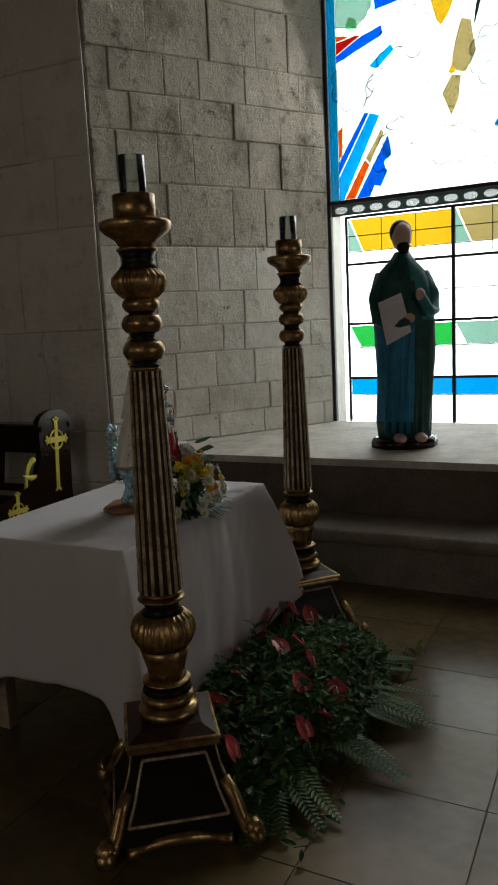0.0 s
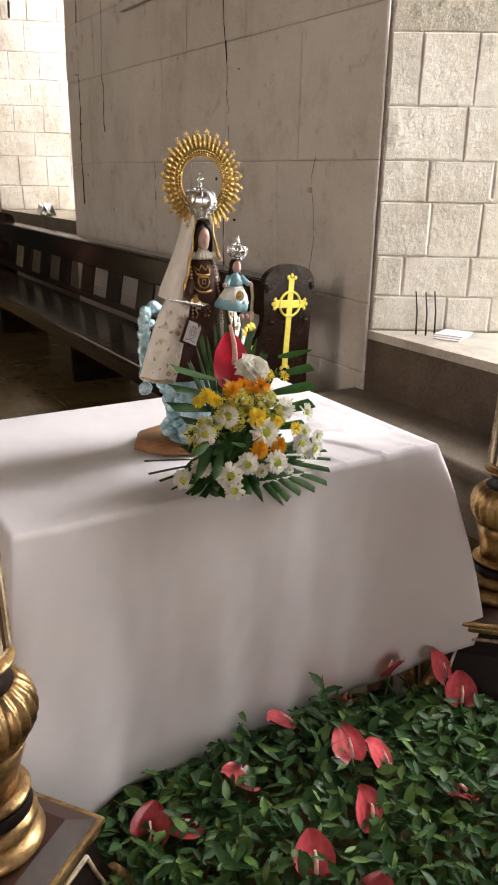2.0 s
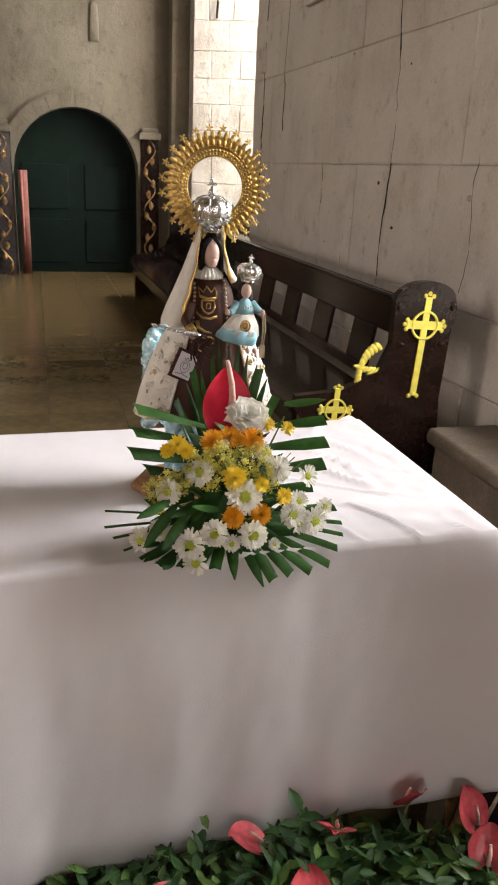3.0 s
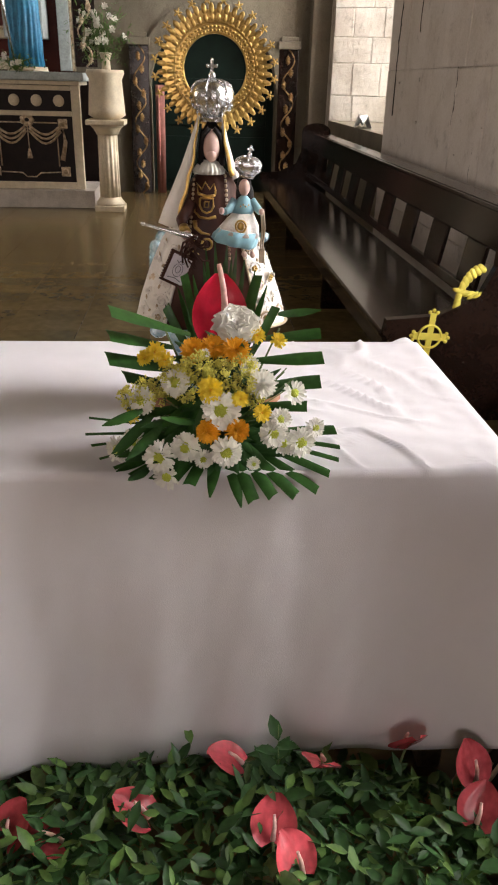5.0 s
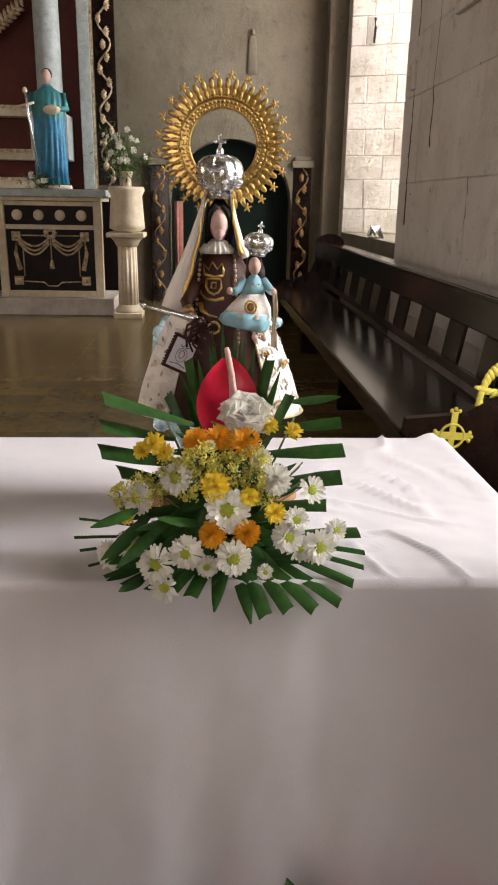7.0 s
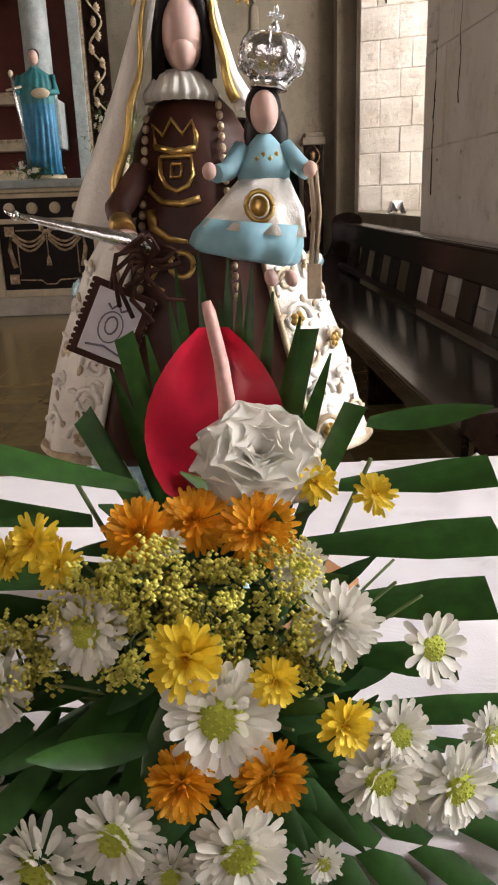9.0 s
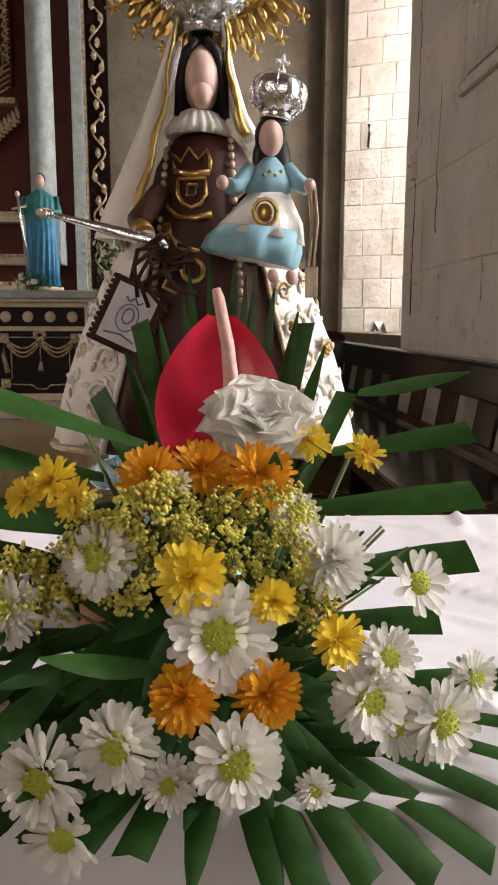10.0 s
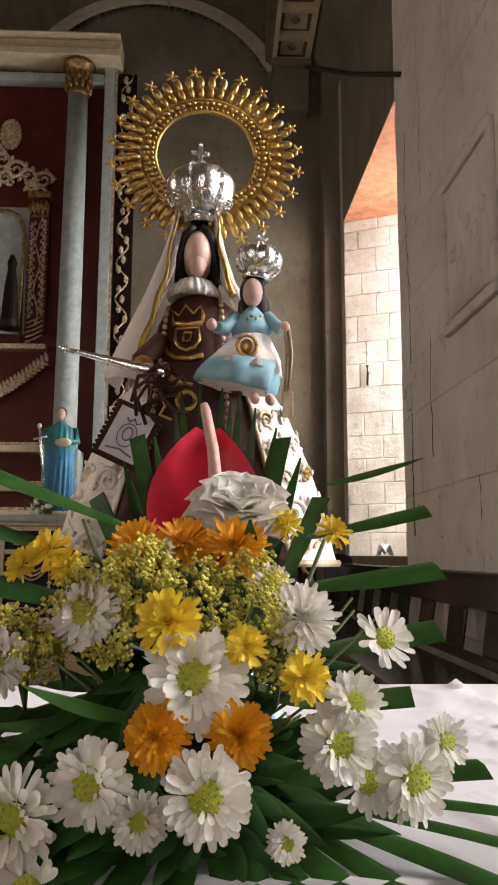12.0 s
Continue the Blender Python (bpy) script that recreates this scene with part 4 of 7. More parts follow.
def pew(m, length):
    p = empty("pew", m, label="long dark varnished wooden pew with gilded end panels", category="pew", group="pews along the wall")
    # local x: from the seat front (0) to the back (0.95); local y along the pew
    def end_panel(y, carved=True):
        bm = bmesh.new()
        out = [(0.10, 0.0), (0.10, 0.40), (0.04, 0.47), (0.05, 0.54), (0.30, 0.56), (0.50, 0.66), (0.56, 0.80), (0.56, 1.02)]
        out += [(0.735 - 0.175 * math.cos(a), 1.03 + 0.10 * math.sin(a)) for a in (math.pi * k / 10 for k in range(1, 10))]
        out += [(0.91, 1.02), (0.93, 0.96), (0.90, 0.90), (0.88, 0.5), (0.92, 0.0)]
        f = bm.faces.new([bm.verts.new((x, y, z)) for x, z in out])
        r = bmesh.ops.extrude_face_region(bm, geom=[f])
        bmesh.ops.translate(bm, vec=(0, 0.05, 0), verts=[g for g in r["geom"] if isinstance(g, bmesh.types.BMVert)])
        e = part("end_panel", bm, DARKWOOD, p)
        if not carved:
            return
        gold_cross(e, Matrix.Translation((0.735, y - 0.001, 0.88)) @ Matrix.Rotation(0.06, 4, "Y"))
        gold_cross(e, Matrix.Translation((0.27, y - 0.001, 0.44)) @ Matrix.Rotation(0.06, 4, "Y") @ Matrix.Diagonal((0.8, 1, 0.8, 1)))
        gold_spray(e, Matrix.Translation((0.545, y + 0.02, 0.64)) @ Matrix.Rotation(-0.35, 4, "Y"))
        for sx in (-1, 1):
            part("carved_knob", blob_bm((0.735 + sx * 0.12, y - 0.004, 0.80), (0.026, 0.008, 0.012)), DARKWOOD, e)
            part("carved_knob", blob_bm((0.735 + sx * 0.155, y - 0.004, 1.0), (0.012, 0.008, 0.024)), DARKWOOD, e)
    end_panel(0.0)
    end_panel(length - 0.05, False)
    part("seat", box_bm(0.03, 0.62, 0.05, length - 0.05, 0.44, 0.475, 0.012), DARKWOOD, p)
    part("front_rail", box_bm(0.05, 0.08, 0.05, length - 0.05, 0.34, 0.438, 0.006), DARKWOOD, p)
    back = Matrix.Translation((0.66, 0, 0.5)) @ Matrix.Rotation(0.16, 4, "Y")
    part("top_rail", box_bm(-0.02, 0.02, 0.05, length - 0.05, 0.30, 0.52, 0.010), DARKWOOD, p, m=back)
    part("ledge", box_bm(0.70, 0.90, 0.05, length - 0.05, 0.985, 1.01, 0.008), DARKWOOD, p)
    part("bottom_rail", box_bm(-0.018, 0.018, 0.05, length - 0.05, 0.0, 0.06, 0.006), DARKWOOD, p, m=back)
    n = int(length / 0.62)
    for k in range(1, n):
        y = length * k / n
        part("slat", box_bm(-0.012, 0.012, y - 0.15, y + 0.15, 0.06, 0.30, 0.008), DARKWOOD, p, m=back)
    for k in (0.33, 0.67):
        part("support", box_bm(0.12, 0.60, length * k - 0.025, length * k + 0.025, 0.0, 0.438, 0.006), DARKWOOD, p)
    return p


pew(pose(3.43, 3.95, 0, 0, 0, 0.8), 6.5)

# ---- the figure on the window sill ----
def robed_body(bm, levels, mi_of, segs=40, fold=0.06, nfold=9, seed=0.0):
    """A standing draped body from (z, half width, half depth, x shift) levels; mi_of(z, angle) picks the paint."""
    rings = []
    for z, w, d, sx, sy in levels:
        ring = []
        for i in range(segs):
            a = 2 * math.pi * i / segs
            k = 1 + fold * math.sin(nfold * a + 1.7 * math.sin(z * 7 + seed)) * min(1, max(0.15, (levels[-1][0] - z) / (levels[-1][0] - levels[0][0]) * 1.4))
            ring.append(bm.verts.new((sx + w * k * math.cos(a), sy + d * k * math.sin(a), z)))
        rings.append(ring)
    for (za, a), (zb, b) in zip(((l[0], r) for l, r in zip(levels, rings)), ((l[0], r) for l, r in zip(levels[1:], rings[1:]))):
        for i in range(segs):
            f = bm.faces.new((a[i], a[(i + 1) % segs], b[(i + 1) % segs], b[i]))
            f.smooth = True
            f.material_index = mi_of((za + zb) / 2, 2 * math.pi * (i + 0.5) / segs)
    bm.faces.new(rings[0][::-1]); bm.faces.new(rings[-1])


def sill_statue(m):
    """A standing robed figure, facing -y in its own frame, one mesh."""
    bm = bmesh.new()
    lv = [(0.07, 0.19, 0.15, 0, 0), (0.20, 0.20, 0.155, 0, 0), (0.45, 0.205, 0.16, 0.01, 0), (0.70, 0.215, 0.165, 0.015, 0), (0.92, 0.225, 0.17, 0.01, 0), (1.08, 0.222, 0.165, 0, 0),
          (1.20, 0.200, 0.15, 0, 0), (1.29, 0.155, 0.125, 0, 0), (1.36, 0.085, 0.09, 0, 0), (1.41, 0.055, 0.06, 0, 0)]
    def paint(z, a):
        q = math.cos(a - 0.9) + (z - 0.75) * 0.9
        if z > 0.9:
            return 1 if -0.2 < q < 0.55 else 2
        return 0 if math.cos(a) < 0.2 and z > 0.3 else 2
    robed_body(bm, lv, paint, 44, 0.055, 8)
    blob(bm, (0, -0.01, 1.515), (0.072, 0.085, 0.105), 3)
    blob(bm, (0, 0.025, 1.550), (0.082, 0.088, 0.090), 4)
    blob(bm, (0, -0.052, 1.440), (0.048, 0.045, 0.055), 4)
    tube(bm, [(-0.14, 0, 1.25), (-0.205, -0.05, 1.08), (-0.20, -0.10, 0.94), (-0.11, -0.17, 0.88), (0.0, -0.20, 0.93)], 0.060, 0.040, 10, 2)
    tube(bm, [(0.14, 0, 1.25), (0.205, -0.05, 1.10), (0.20, -0.09, 0.99), (0.15, -0.16, 0.98), (0.09, -0.19, 1.08)], 0.060, 0.038, 10, 1)
    for k in range(7):   # hanging folds of the cloak
        x = -0.15 + 0.05 * k
        y = -0.158 * math.sqrt(1 - (x / 0.205) ** 2)
        tube(bm, [(x * 0.9 + 0.02, y - 0.004, 1.0 - 0.02 * k), (x + 0.012, y - 0.004, 0.78), (x - 0.004, y, 0.45), (x - 0.008, y + 0.004, 0.12)], 0.008, 0.016, 7, 0 if k < 4 else 2)
    blob(bm, (0.08, -0.20, 1.10), (0.035, 0.03, 0.045), 3)
    blob(bm, (-0.0, -0.21, 0.94), (0.04, 0.03, 0.035), 3)
    sheet_m = Matrix.Translation((-0.10, -0.215, 0.92)) @ Matrix.Rotation(-0.25, 4, "Y")
    vs = [bm.verts.new(sheet_m @ Vector(p)) for p in ((-0.10, 0, -0.14), (0.09, 0, -0.10), (0.09, 0, 0.18), (-0.08, 0, 0.16), (-0.10, 0.02, -0.14), (0.09, 0.02, -0.10), (0.09, 0.02, 0.18), (-0.08, 0.02, 0.16))]
    for q in ((0, 1, 2, 3), (7, 6, 5, 4), (0, 4, 5, 1), (1, 5, 6, 2), (2, 6, 7, 3), (3, 7, 4, 0)):
        bm.faces.new([vs[i] for i in q]).material_index = 5
    for sx in (-0.07, 0.08):
        blob(bm, (sx, -0.16, 0.085), (0.045, 0.10, 0.035), 3)
    lathe(bm, [(0.25, 0.0), (0.25, 0.04), (0.235, 0.07), (0.0, 0.07)], 8, mi=6, squash=0.8)
    ob = finish("robed_statue", bm, [BLUE, TEAL, DEEPGREEN, SKIN, HAIR, PAPER, DARKWOOD], m=m)
    return tagged(ob, "painted statue of a bearded figure in green and blue robes", "statue")


sill_statue(pose(5.268, 1.576, SILL, 0, 0, -62))
pile = empty("paper_pile", pose(4.92, 3.38, SILL, 0, 0, 25), label="small pile of white papers on the stone sill", category="papers")
for k in range(3):
    part("sheet", box_bm(-0.11 + 0.03 * k, 0.10 + 0.02 * k, -0.08, 0.07 + 0.01 * k, 0.002 + 0.007 * k, 0.008 + 0.007 * k, 0.002), PAPER, pile)
for k, (x, y) in enumerate(((4.80, 3.55), (4.83, 3.50), (4.90, 3.50))):
    rod = tube(bmesh.new(), [(0, 0, 0), (0.004, 0.01, 0.13), (0.0, 0.03, 0.25)], 0.006, 0.004, 6)
    tagged(finish("iron_rod", rod, IRON, m=Matrix.Translation((x, y, SILL))), "thin rusty iron rod standing in the sill corner", "rod", "rods on the sill")

# ---- the crowned statue on the table ----
SX, SY = 2.585, 2.06
bm = bmesh.new()
def strip(z):
    """Half the width of the brown habit between the edges of the cape."""
    return 0.2 if z > 1.315 else 0.052 + max(0, 1.29 - z) * 0.26


def statue_paint(z, a):
    """Front strip brown habit, the rest cream cape."""
    if math.sin(a) > 0:
        return 0
    return 1 if abs(float(np.interp(z, [v[0] for v in lv], [v[1] for v in lv])) * math.cos(a)) < strip(z) else 0


lv = [(1.098, 0.160, 0.085), (1.15, 0.147, 0.083), (1.21, 0.127, 0.078), (1.27, 0.102, 0.070), (1.30, 0.082, 0.064), (1.335, 0.058, 0.056), (1.375, 0.049, 0.046), (1.397, 0.036, 0.036), (1.415, 0.016, 0.018), (1.432, 0.013, 0.014)]
zs = [1.098 + 0.334 * k / 36 for k in range(37)]
lv = [(z, float(np.interp(z, [v[0] for v in lv], [v[1] for v in lv])), float(np.interp(z, [v[0] for v in lv], [v[2] for v in lv])), 0.0, -0.014 * max(0, (z - 1.25) / 0.18)) for z in zs]
robed_body(bm, [(z, w, d, SX + x, SY + y) for z, w, d, x, y in lv], statue_paint, 120, 0.03, 11, 2.0)
# veil from the head down over both shoulders, cream with a gilded wavy edge
hx = SX - 0.005
for s in (-1, 1):
    outer = [(0.024, 1.506), (0.040, 1.460), (0.057, 1.415), (0.076, 1.372), (0.093, 1.335), (0.104, 1.306)]
    inner = [(0.020, 1.504), (0.025, 1.460), (0.032, 1.418), (0.043, 1.378), (0.054, 1.340), (0.062, 1.300)]
    if s > 0:
        outer = [(0.024, 1.506), (0.035, 1.460), (0.046, 1.425), (0.062, 1.400)]
        inner = [(0.020, 1.504), (0.025, 1.460), (0.032, 1.422), (0.044, 1.392)]
    rows = []
    for (xo, zo), (xi, zi) in zip(outer, inner):
        f = (1.512 - zo) / 0.25
        rows.append([bm.verts.new((hx + s * xi, SY - 0.036 - 0.022 * f, zi)), bm.verts.new((hx + s * (xi + xo) / 2, SY - 0.044 - 0.018 * f, (zi + zo) / 2)), bm.verts.new((hx + s * xo, SY - 0.022 - 0.012 * f, zo)), bm.verts.new((hx + s * (xo - 0.01), SY + 0.03, zo))])
    for a, b in zip(rows, rows[1:]):
        for k in range(3):
            f = bm.faces.new((a[k], a[k + 1], b[k + 1], b[k]))
            f.material_index, f.smooth = 0, True
    edge = [Vector((hx + s * (xi + 0.003), SY - 0.040 - 0.022 * (1.512 - zi) / 0.25, zi)) for xi, zi in inner]
    wave = []
    for a, b in zip(edge, edge[1:]):
        for k in range(4):
            p = a.lerp(b, k / 4)
            wave.append(p + Vector((0.0016 * math.sin(len(wave) * 1.1), -0.002, 0)))
    tube(bm, wave, 0.0014, 0.0046, 8, 2)
# head, hair, collar
blob(bm, (SX - 0.003, SY - 0.034, 1.453), (0.0178, 0.024, 0.030), 3, 20, 14)
blob(bm, (SX - 0.003, SY - 0.045, 1.437), (0.011, 0.014, 0.014), 3, 14, 10)
blob(bm, (SX - 0.003, SY - 0.016, 1.462), (0.0240, 0.028, 0.036), 4, 16, 12)
for s in (-1, 1):
    tube(bm, [(SX - 0.003 + s * 0.004, SY - 0.046, 1.484), (SX - 0.003 + s * 0.014, SY - 0.046, 1.474), (SX - 0.003 + s * 0.0195, SY - 0.040, 1.450), (SX - 0.003 + s * 0.021, SY - 0.036, 1.418)], 0.0045, 0.0062, 8, 4)
blob(bm, (SX - 0.003, SY - 0.006, 1.44), (0.026, 0.024, 0.042), 4, 16, 12)
lathe(bm, [(0.012, 1.426), (0.022, 1.421), (0.032, 1.408), (0.031, 1.401), (0.014, 1.404)], 120, 20, 0.12, mi=5, m=Matrix.Translation((SX - 0.007, SY - 0.030, 0)), squash=0.95)


def cape_point(z, x, lift=0.0):
    """A point on the front of the robe at height z, x away from its middle."""
    w, d, back = (float(np.interp(z, zs, [v[k] for v in lv])) for k in (1, 2, 4))
    q = min(1.0, abs(x) / w)
    return Vector((SX + max(-w, min(w, x)), SY + back - (d + lift) * math.sqrt(max(0.0, 1 - q * q)) - 0.001, z))


# beaded bands down the habit and the gilded emblem, crown, swirl and ring on it
for x0, x1 in ((-0.036, -0.050), (0.024, 0.034)):
    for k in range(19):
        c = cape_point(1.398 - 0.0085 * k, x0 + (x1 - x0) * k / 19, 0.004)
        blob(bm, c, (0.0034, 0.0030, 0.0036), 6, 6, 5)


def gild(pts, r0, r1):
    tube(bm, [cape_point(z, x - 0.010, 0.003) for x, z in pts], r0 * 0.85, r1 * 0.85, 6, 2)


gild([(-0.019, 1.366), (-0.021, 1.384), (-0.012, 1.374), (-0.005, 1.387), (0.004, 1.375), (0.012, 1.385), (0.015, 1.374), (0.014, 1.364)], 0.0024, 0.0024)
gild([(-0.019, 1.366), (-0.003, 1.362), (0.014, 1.364)], 0.0034, 0.0034)
gild([(-0.015, 1.358), (-0.016, 1.344), (-0.011, 1.335), (-0.003, 1.331), (0.006, 1.335), (0.011, 1.344), (0.010, 1.358), (-0.015, 1.358)], 0.0026, 0.0026)
gild([(-0.006, 1.352), (-0.007, 1.342), (0.001, 1.342), (0.002, 1.352), (-0.006, 1.352)], 0.0022, 0.0022)
gild([(-0.027, 1.350), (-0.026, 1.332), (-0.016, 1.323), (0.0, 1.321), (0.016, 1.325)], 0.0018, 0.0042)
gild([(-0.026, 1.316), (-0.024, 1.303), (-0.012, 1.294), (0.004, 1.291)], 0.0062, 0.0022)
gild([(-0.002 + 0.010 * math.cos(a), 1.273 + 0.010 * math.sin(a)) for a in (2 * math.pi * k / 12 for k in range(13))], 0.0030, 0.0030)
gild([(-0.030, 1.282), (-0.024, 1.268), (-0.030, 1.258), (-0.018, 1.252)], 0.0030, 0.0020)
# raised acanthus scrolls and rosettes on the cape, and its rolled edges
rs = random.Random(8)
for s in (-1, 1):
    edge = [cape_point(z, s * min(strip(z), 0.98 * float(np.interp(z, zs, [v[1] for v in lv]))), 0.001) for z in [1.098 + 0.021 * k for k in range(11)]]
    tube(bm, edge, 0.0036, 0.0024, 7, 0 if s < 0 else 6)
    for k in range(6):
        z = 1.120 + 0.034 * k
        w = float(np.interp(z, zs, [v[1] for v in lv]))
        for j in range(2):
            x = s * (strip(z) + (w - strip(z)) * (0.30 + 0.46 * j))
            c = cape_point(z + 0.010 * j, x, 0.004)
            turn = 1 if (k + j) % 2 else -1
            size = (0.0150, 0.0115)[j] * (1.0 if k < 4 else 0.7)
            nrm = Vector((x / (w * w), (c.y - SY) / 0.0064, 0.25)).normalized()
            q = (-nrm).to_track_quat("Y", "Z").to_matrix().to_4x4()
            tube(bm, [c + (q @ Vector((u * turn, 0.0, v))) for u, _, v in scroll(size, 1.5, 18)], 0.0030, 0.0014, 6, 0 if s < 0 or k % 2 else 6)
            for leaf in range(4):
                a = leaf * 1.5 + k
                blob(bm, c + (q @ Vector((size * 1.15 * math.cos(a), -0.0006, size * 1.15 * math.sin(a)))), (0.0058, 0.0016, 0.0028), 0 if (leaf + k) % 3 else 6, 7, 5, m=q @ Matrix.Rotation(-a - 0.7, 4, "Y"))
            if (k + j) % 3 == 0:
                for leaf in range(5):
                    a = 2 * math.pi * leaf / 5
                    blob(bm, c + (q @ Vector((0.0042 * math.cos(a), -0.001, 0.0042 * math.sin(a)))), (0.0034, 0.0022, 0.0030), 6 if s < 0 else 2, 7, 5)
    hem = [(SX + 0.161 * math.cos(a), SY + 0.086 * math.sin(a), 1.100) for a in (math.radians(-90 + s * d) for d in range(40, 150, 6))]
    tube(bm, hem, 0.0042, 0.0042, 6, 6)
# arms and hands
tube(bm, [(SX - 0.042, SY - 0.045, 1.345), (SX - 0.062, SY - 0.070, 1.318), (SX - 0.055, SY - 0.10, 1.300)], 0.013, 0.009, 10, 1)
tube(bm, [(SX - 0.058, SY - 0.092, 1.309), (SX - 0.054, SY - 0.104, 1.301)], 0.0098, 0.0104, 10, 2)
blob(bm, (SX - 0.052, SY - 0.110, 1.296), (0.011, 0.010, 0.009), 3, 8, 6)
tube(bm, [(SX + 0.045, SY - 0.045, 1.34), (SX + 0.060, SY - 0.080, 1.290), (SX + 0.040, SY - 0.100, 1.285)], 0.016, 0.010, 8, 1)
child_from = len(bm.verts)
# the child on the arm: dress, sleeves, head and hair
cx, cyy, CZ = 2.640, SY - 0.095, -0.020
robed_body(bm, [(1.296, 0.036, 0.026, cx - 0.016, cyy - 0.014), (1.300, 0.041, 0.032, cx - 0.016, cyy - 0.013), (1.312, 0.042, 0.034, cx - 0.012, cyy - 0.012), (1.326, 0.038, 0.032, cx - 0.006, cyy - 0.010)], lambda z, a: 7, 48, 0.10, 7)
robed_body(bm, [(1.318, 0.0405, 0.034, cx - 0.008, cyy - 0.010), (1.336, 0.034, 0.030, cx - 0.002, cyy - 0.004), (1.358, 0.020, 0.019, cx + 0.002, cyy)], lambda z, a: 0, 40, 0.07, 9)
robed_body(bm, [(1.354, 0.020, 0.019, cx + 0.002, cyy), (1.368, 0.021, 0.018, cx + 0.002, cyy), (1.381, 0.014, 0.013, cx + 0.003, cyy), (1.390, 0.006, 0.007, cx + 0.003, cyy)], lambda z, a: 7, 32, 0.03, 6)
tube(bm, [(cx - 0.014, cyy, 1.380), (cx - 0.026, cyy - 0.010, 1.364), (cx - 0.035, cyy - 0.022, 1.362)], 0.0085, 0.0068, 8, 7)
tube(bm, [(cx + 0.018, cyy, 1.380), (cx + 0.028, cyy - 0.008, 1.368), (cx + 0.034, cyy - 0.018, 1.362)], 0.0085, 0.0068, 8, 7)
for p in ((cx - 0.040, cyy - 0.025, 1.364), (cx + 0.036, cyy - 0.022, 1.363), (cx + 0.004, cyy - 0.034, 1.286), (cx + 0.020, cyy - 0.032, 1.288)):
    blob(bm, p, (0.0055, 0.0065, 0.0065), 3, 8, 6)
blob(bm, (cx + 0.003, cyy - 0.008, 1.405), (0.0108, 0.012, 0.0155), 3, 14, 10)
blob(bm, (cx + 0.003, cyy + 0.002, 1.409), (0.0140, 0.014, 0.0175), 4, 12, 10)
blob(bm, (cx + 0.005, cyy + 0.006, 1.390), (0.0175, 0.010, 0.026), 4, 12, 10)
tube(bm, [(cx - 0.004 + 0.010 * math.cos(a), cyy - 0.039, 1.338 + 0.011 * math.sin(a)) for a in (2 * math.pi * k / 12 for k in range(13))], 0.0020, 0.0020, 4, 2)
blob(bm, (cx - 0.004, cyy - 0.037, 1.338), (0.007, 0.003, 0.008), 2, 8, 6)
for k in range(4):
    bead(bm, (cx - 0.004 + 0.005 * k, cyy - 0.021, 1.372 + 0.003 * (k % 2)), 0.0022, 2)
bm.verts.ensure_lookup_table()
for v in list(bm.verts)[child_from:]:
    v.co.z += CZ - 0.20 * (v.co.x - cx) * min(1.0, max(0.0, (1.352 - v.co.z) / 0.05))
# cloud base and foot
for k in range(52):
    a = 2 * math.pi * k / 52
    z = 0.925 + 0.15 * ((k * 15) % 52) / 52
    rr = 0.075 + 0.025 * math.sin(z * 30)
    blob(bm, (SX + rr * math.cos(a), SY + 0.03 + rr * 0.7 * math.sin(a), z), (0.017 + 0.008 * (k % 3), 0.022, 0.013 + 0.005 * (k % 4)), 9, 10, 7)
lathe(bm, [(0.07, 0.90), (0.062, 1.0), (0.075, 1.09)], 20, mi=9, m=Matrix.Translation((SX, SY + 0.03, 0)))
for k in range(54):   # crumpled foil train behind the cape
    a = rs.uniform(0.15, math.pi - 0.15) if k < 18 else rs.uniform(math.pi * 0.55, math.pi * 1.02)
    blob(bm, (SX + 0.12 * math.cos(a), SY + 0.075 + 0.05 * math.sin(a), rs.uniform(1.04, 1.27)), (rs.uniform(0.010, 0.022), 0.014, rs.uniform(0.010, 0.022)), 10, 7, 5, m=Matrix.Rotation(rs.uniform(0, 3), 4, "Y"))
lathe(bm, [(0.165, TZ + 0.006), (0.165, TZ + 0.018), (0.155, TZ + 0.026), (0.0, TZ + 0.026)], 8, mi=11, squash=0.78, m=Matrix.Translation((SX, SY + 0.06, 0)))
tagged(finish("crowned_statue", bm, [CAPE, HABIT, BRIGHTGOLD, SKIN, HAIR, WHITEP, PALEGOLD, SKYBLUE, CLOUD, CLOUD, FOIL, WOOD]), "small painted statue of a robed figure holding a child", "statue")


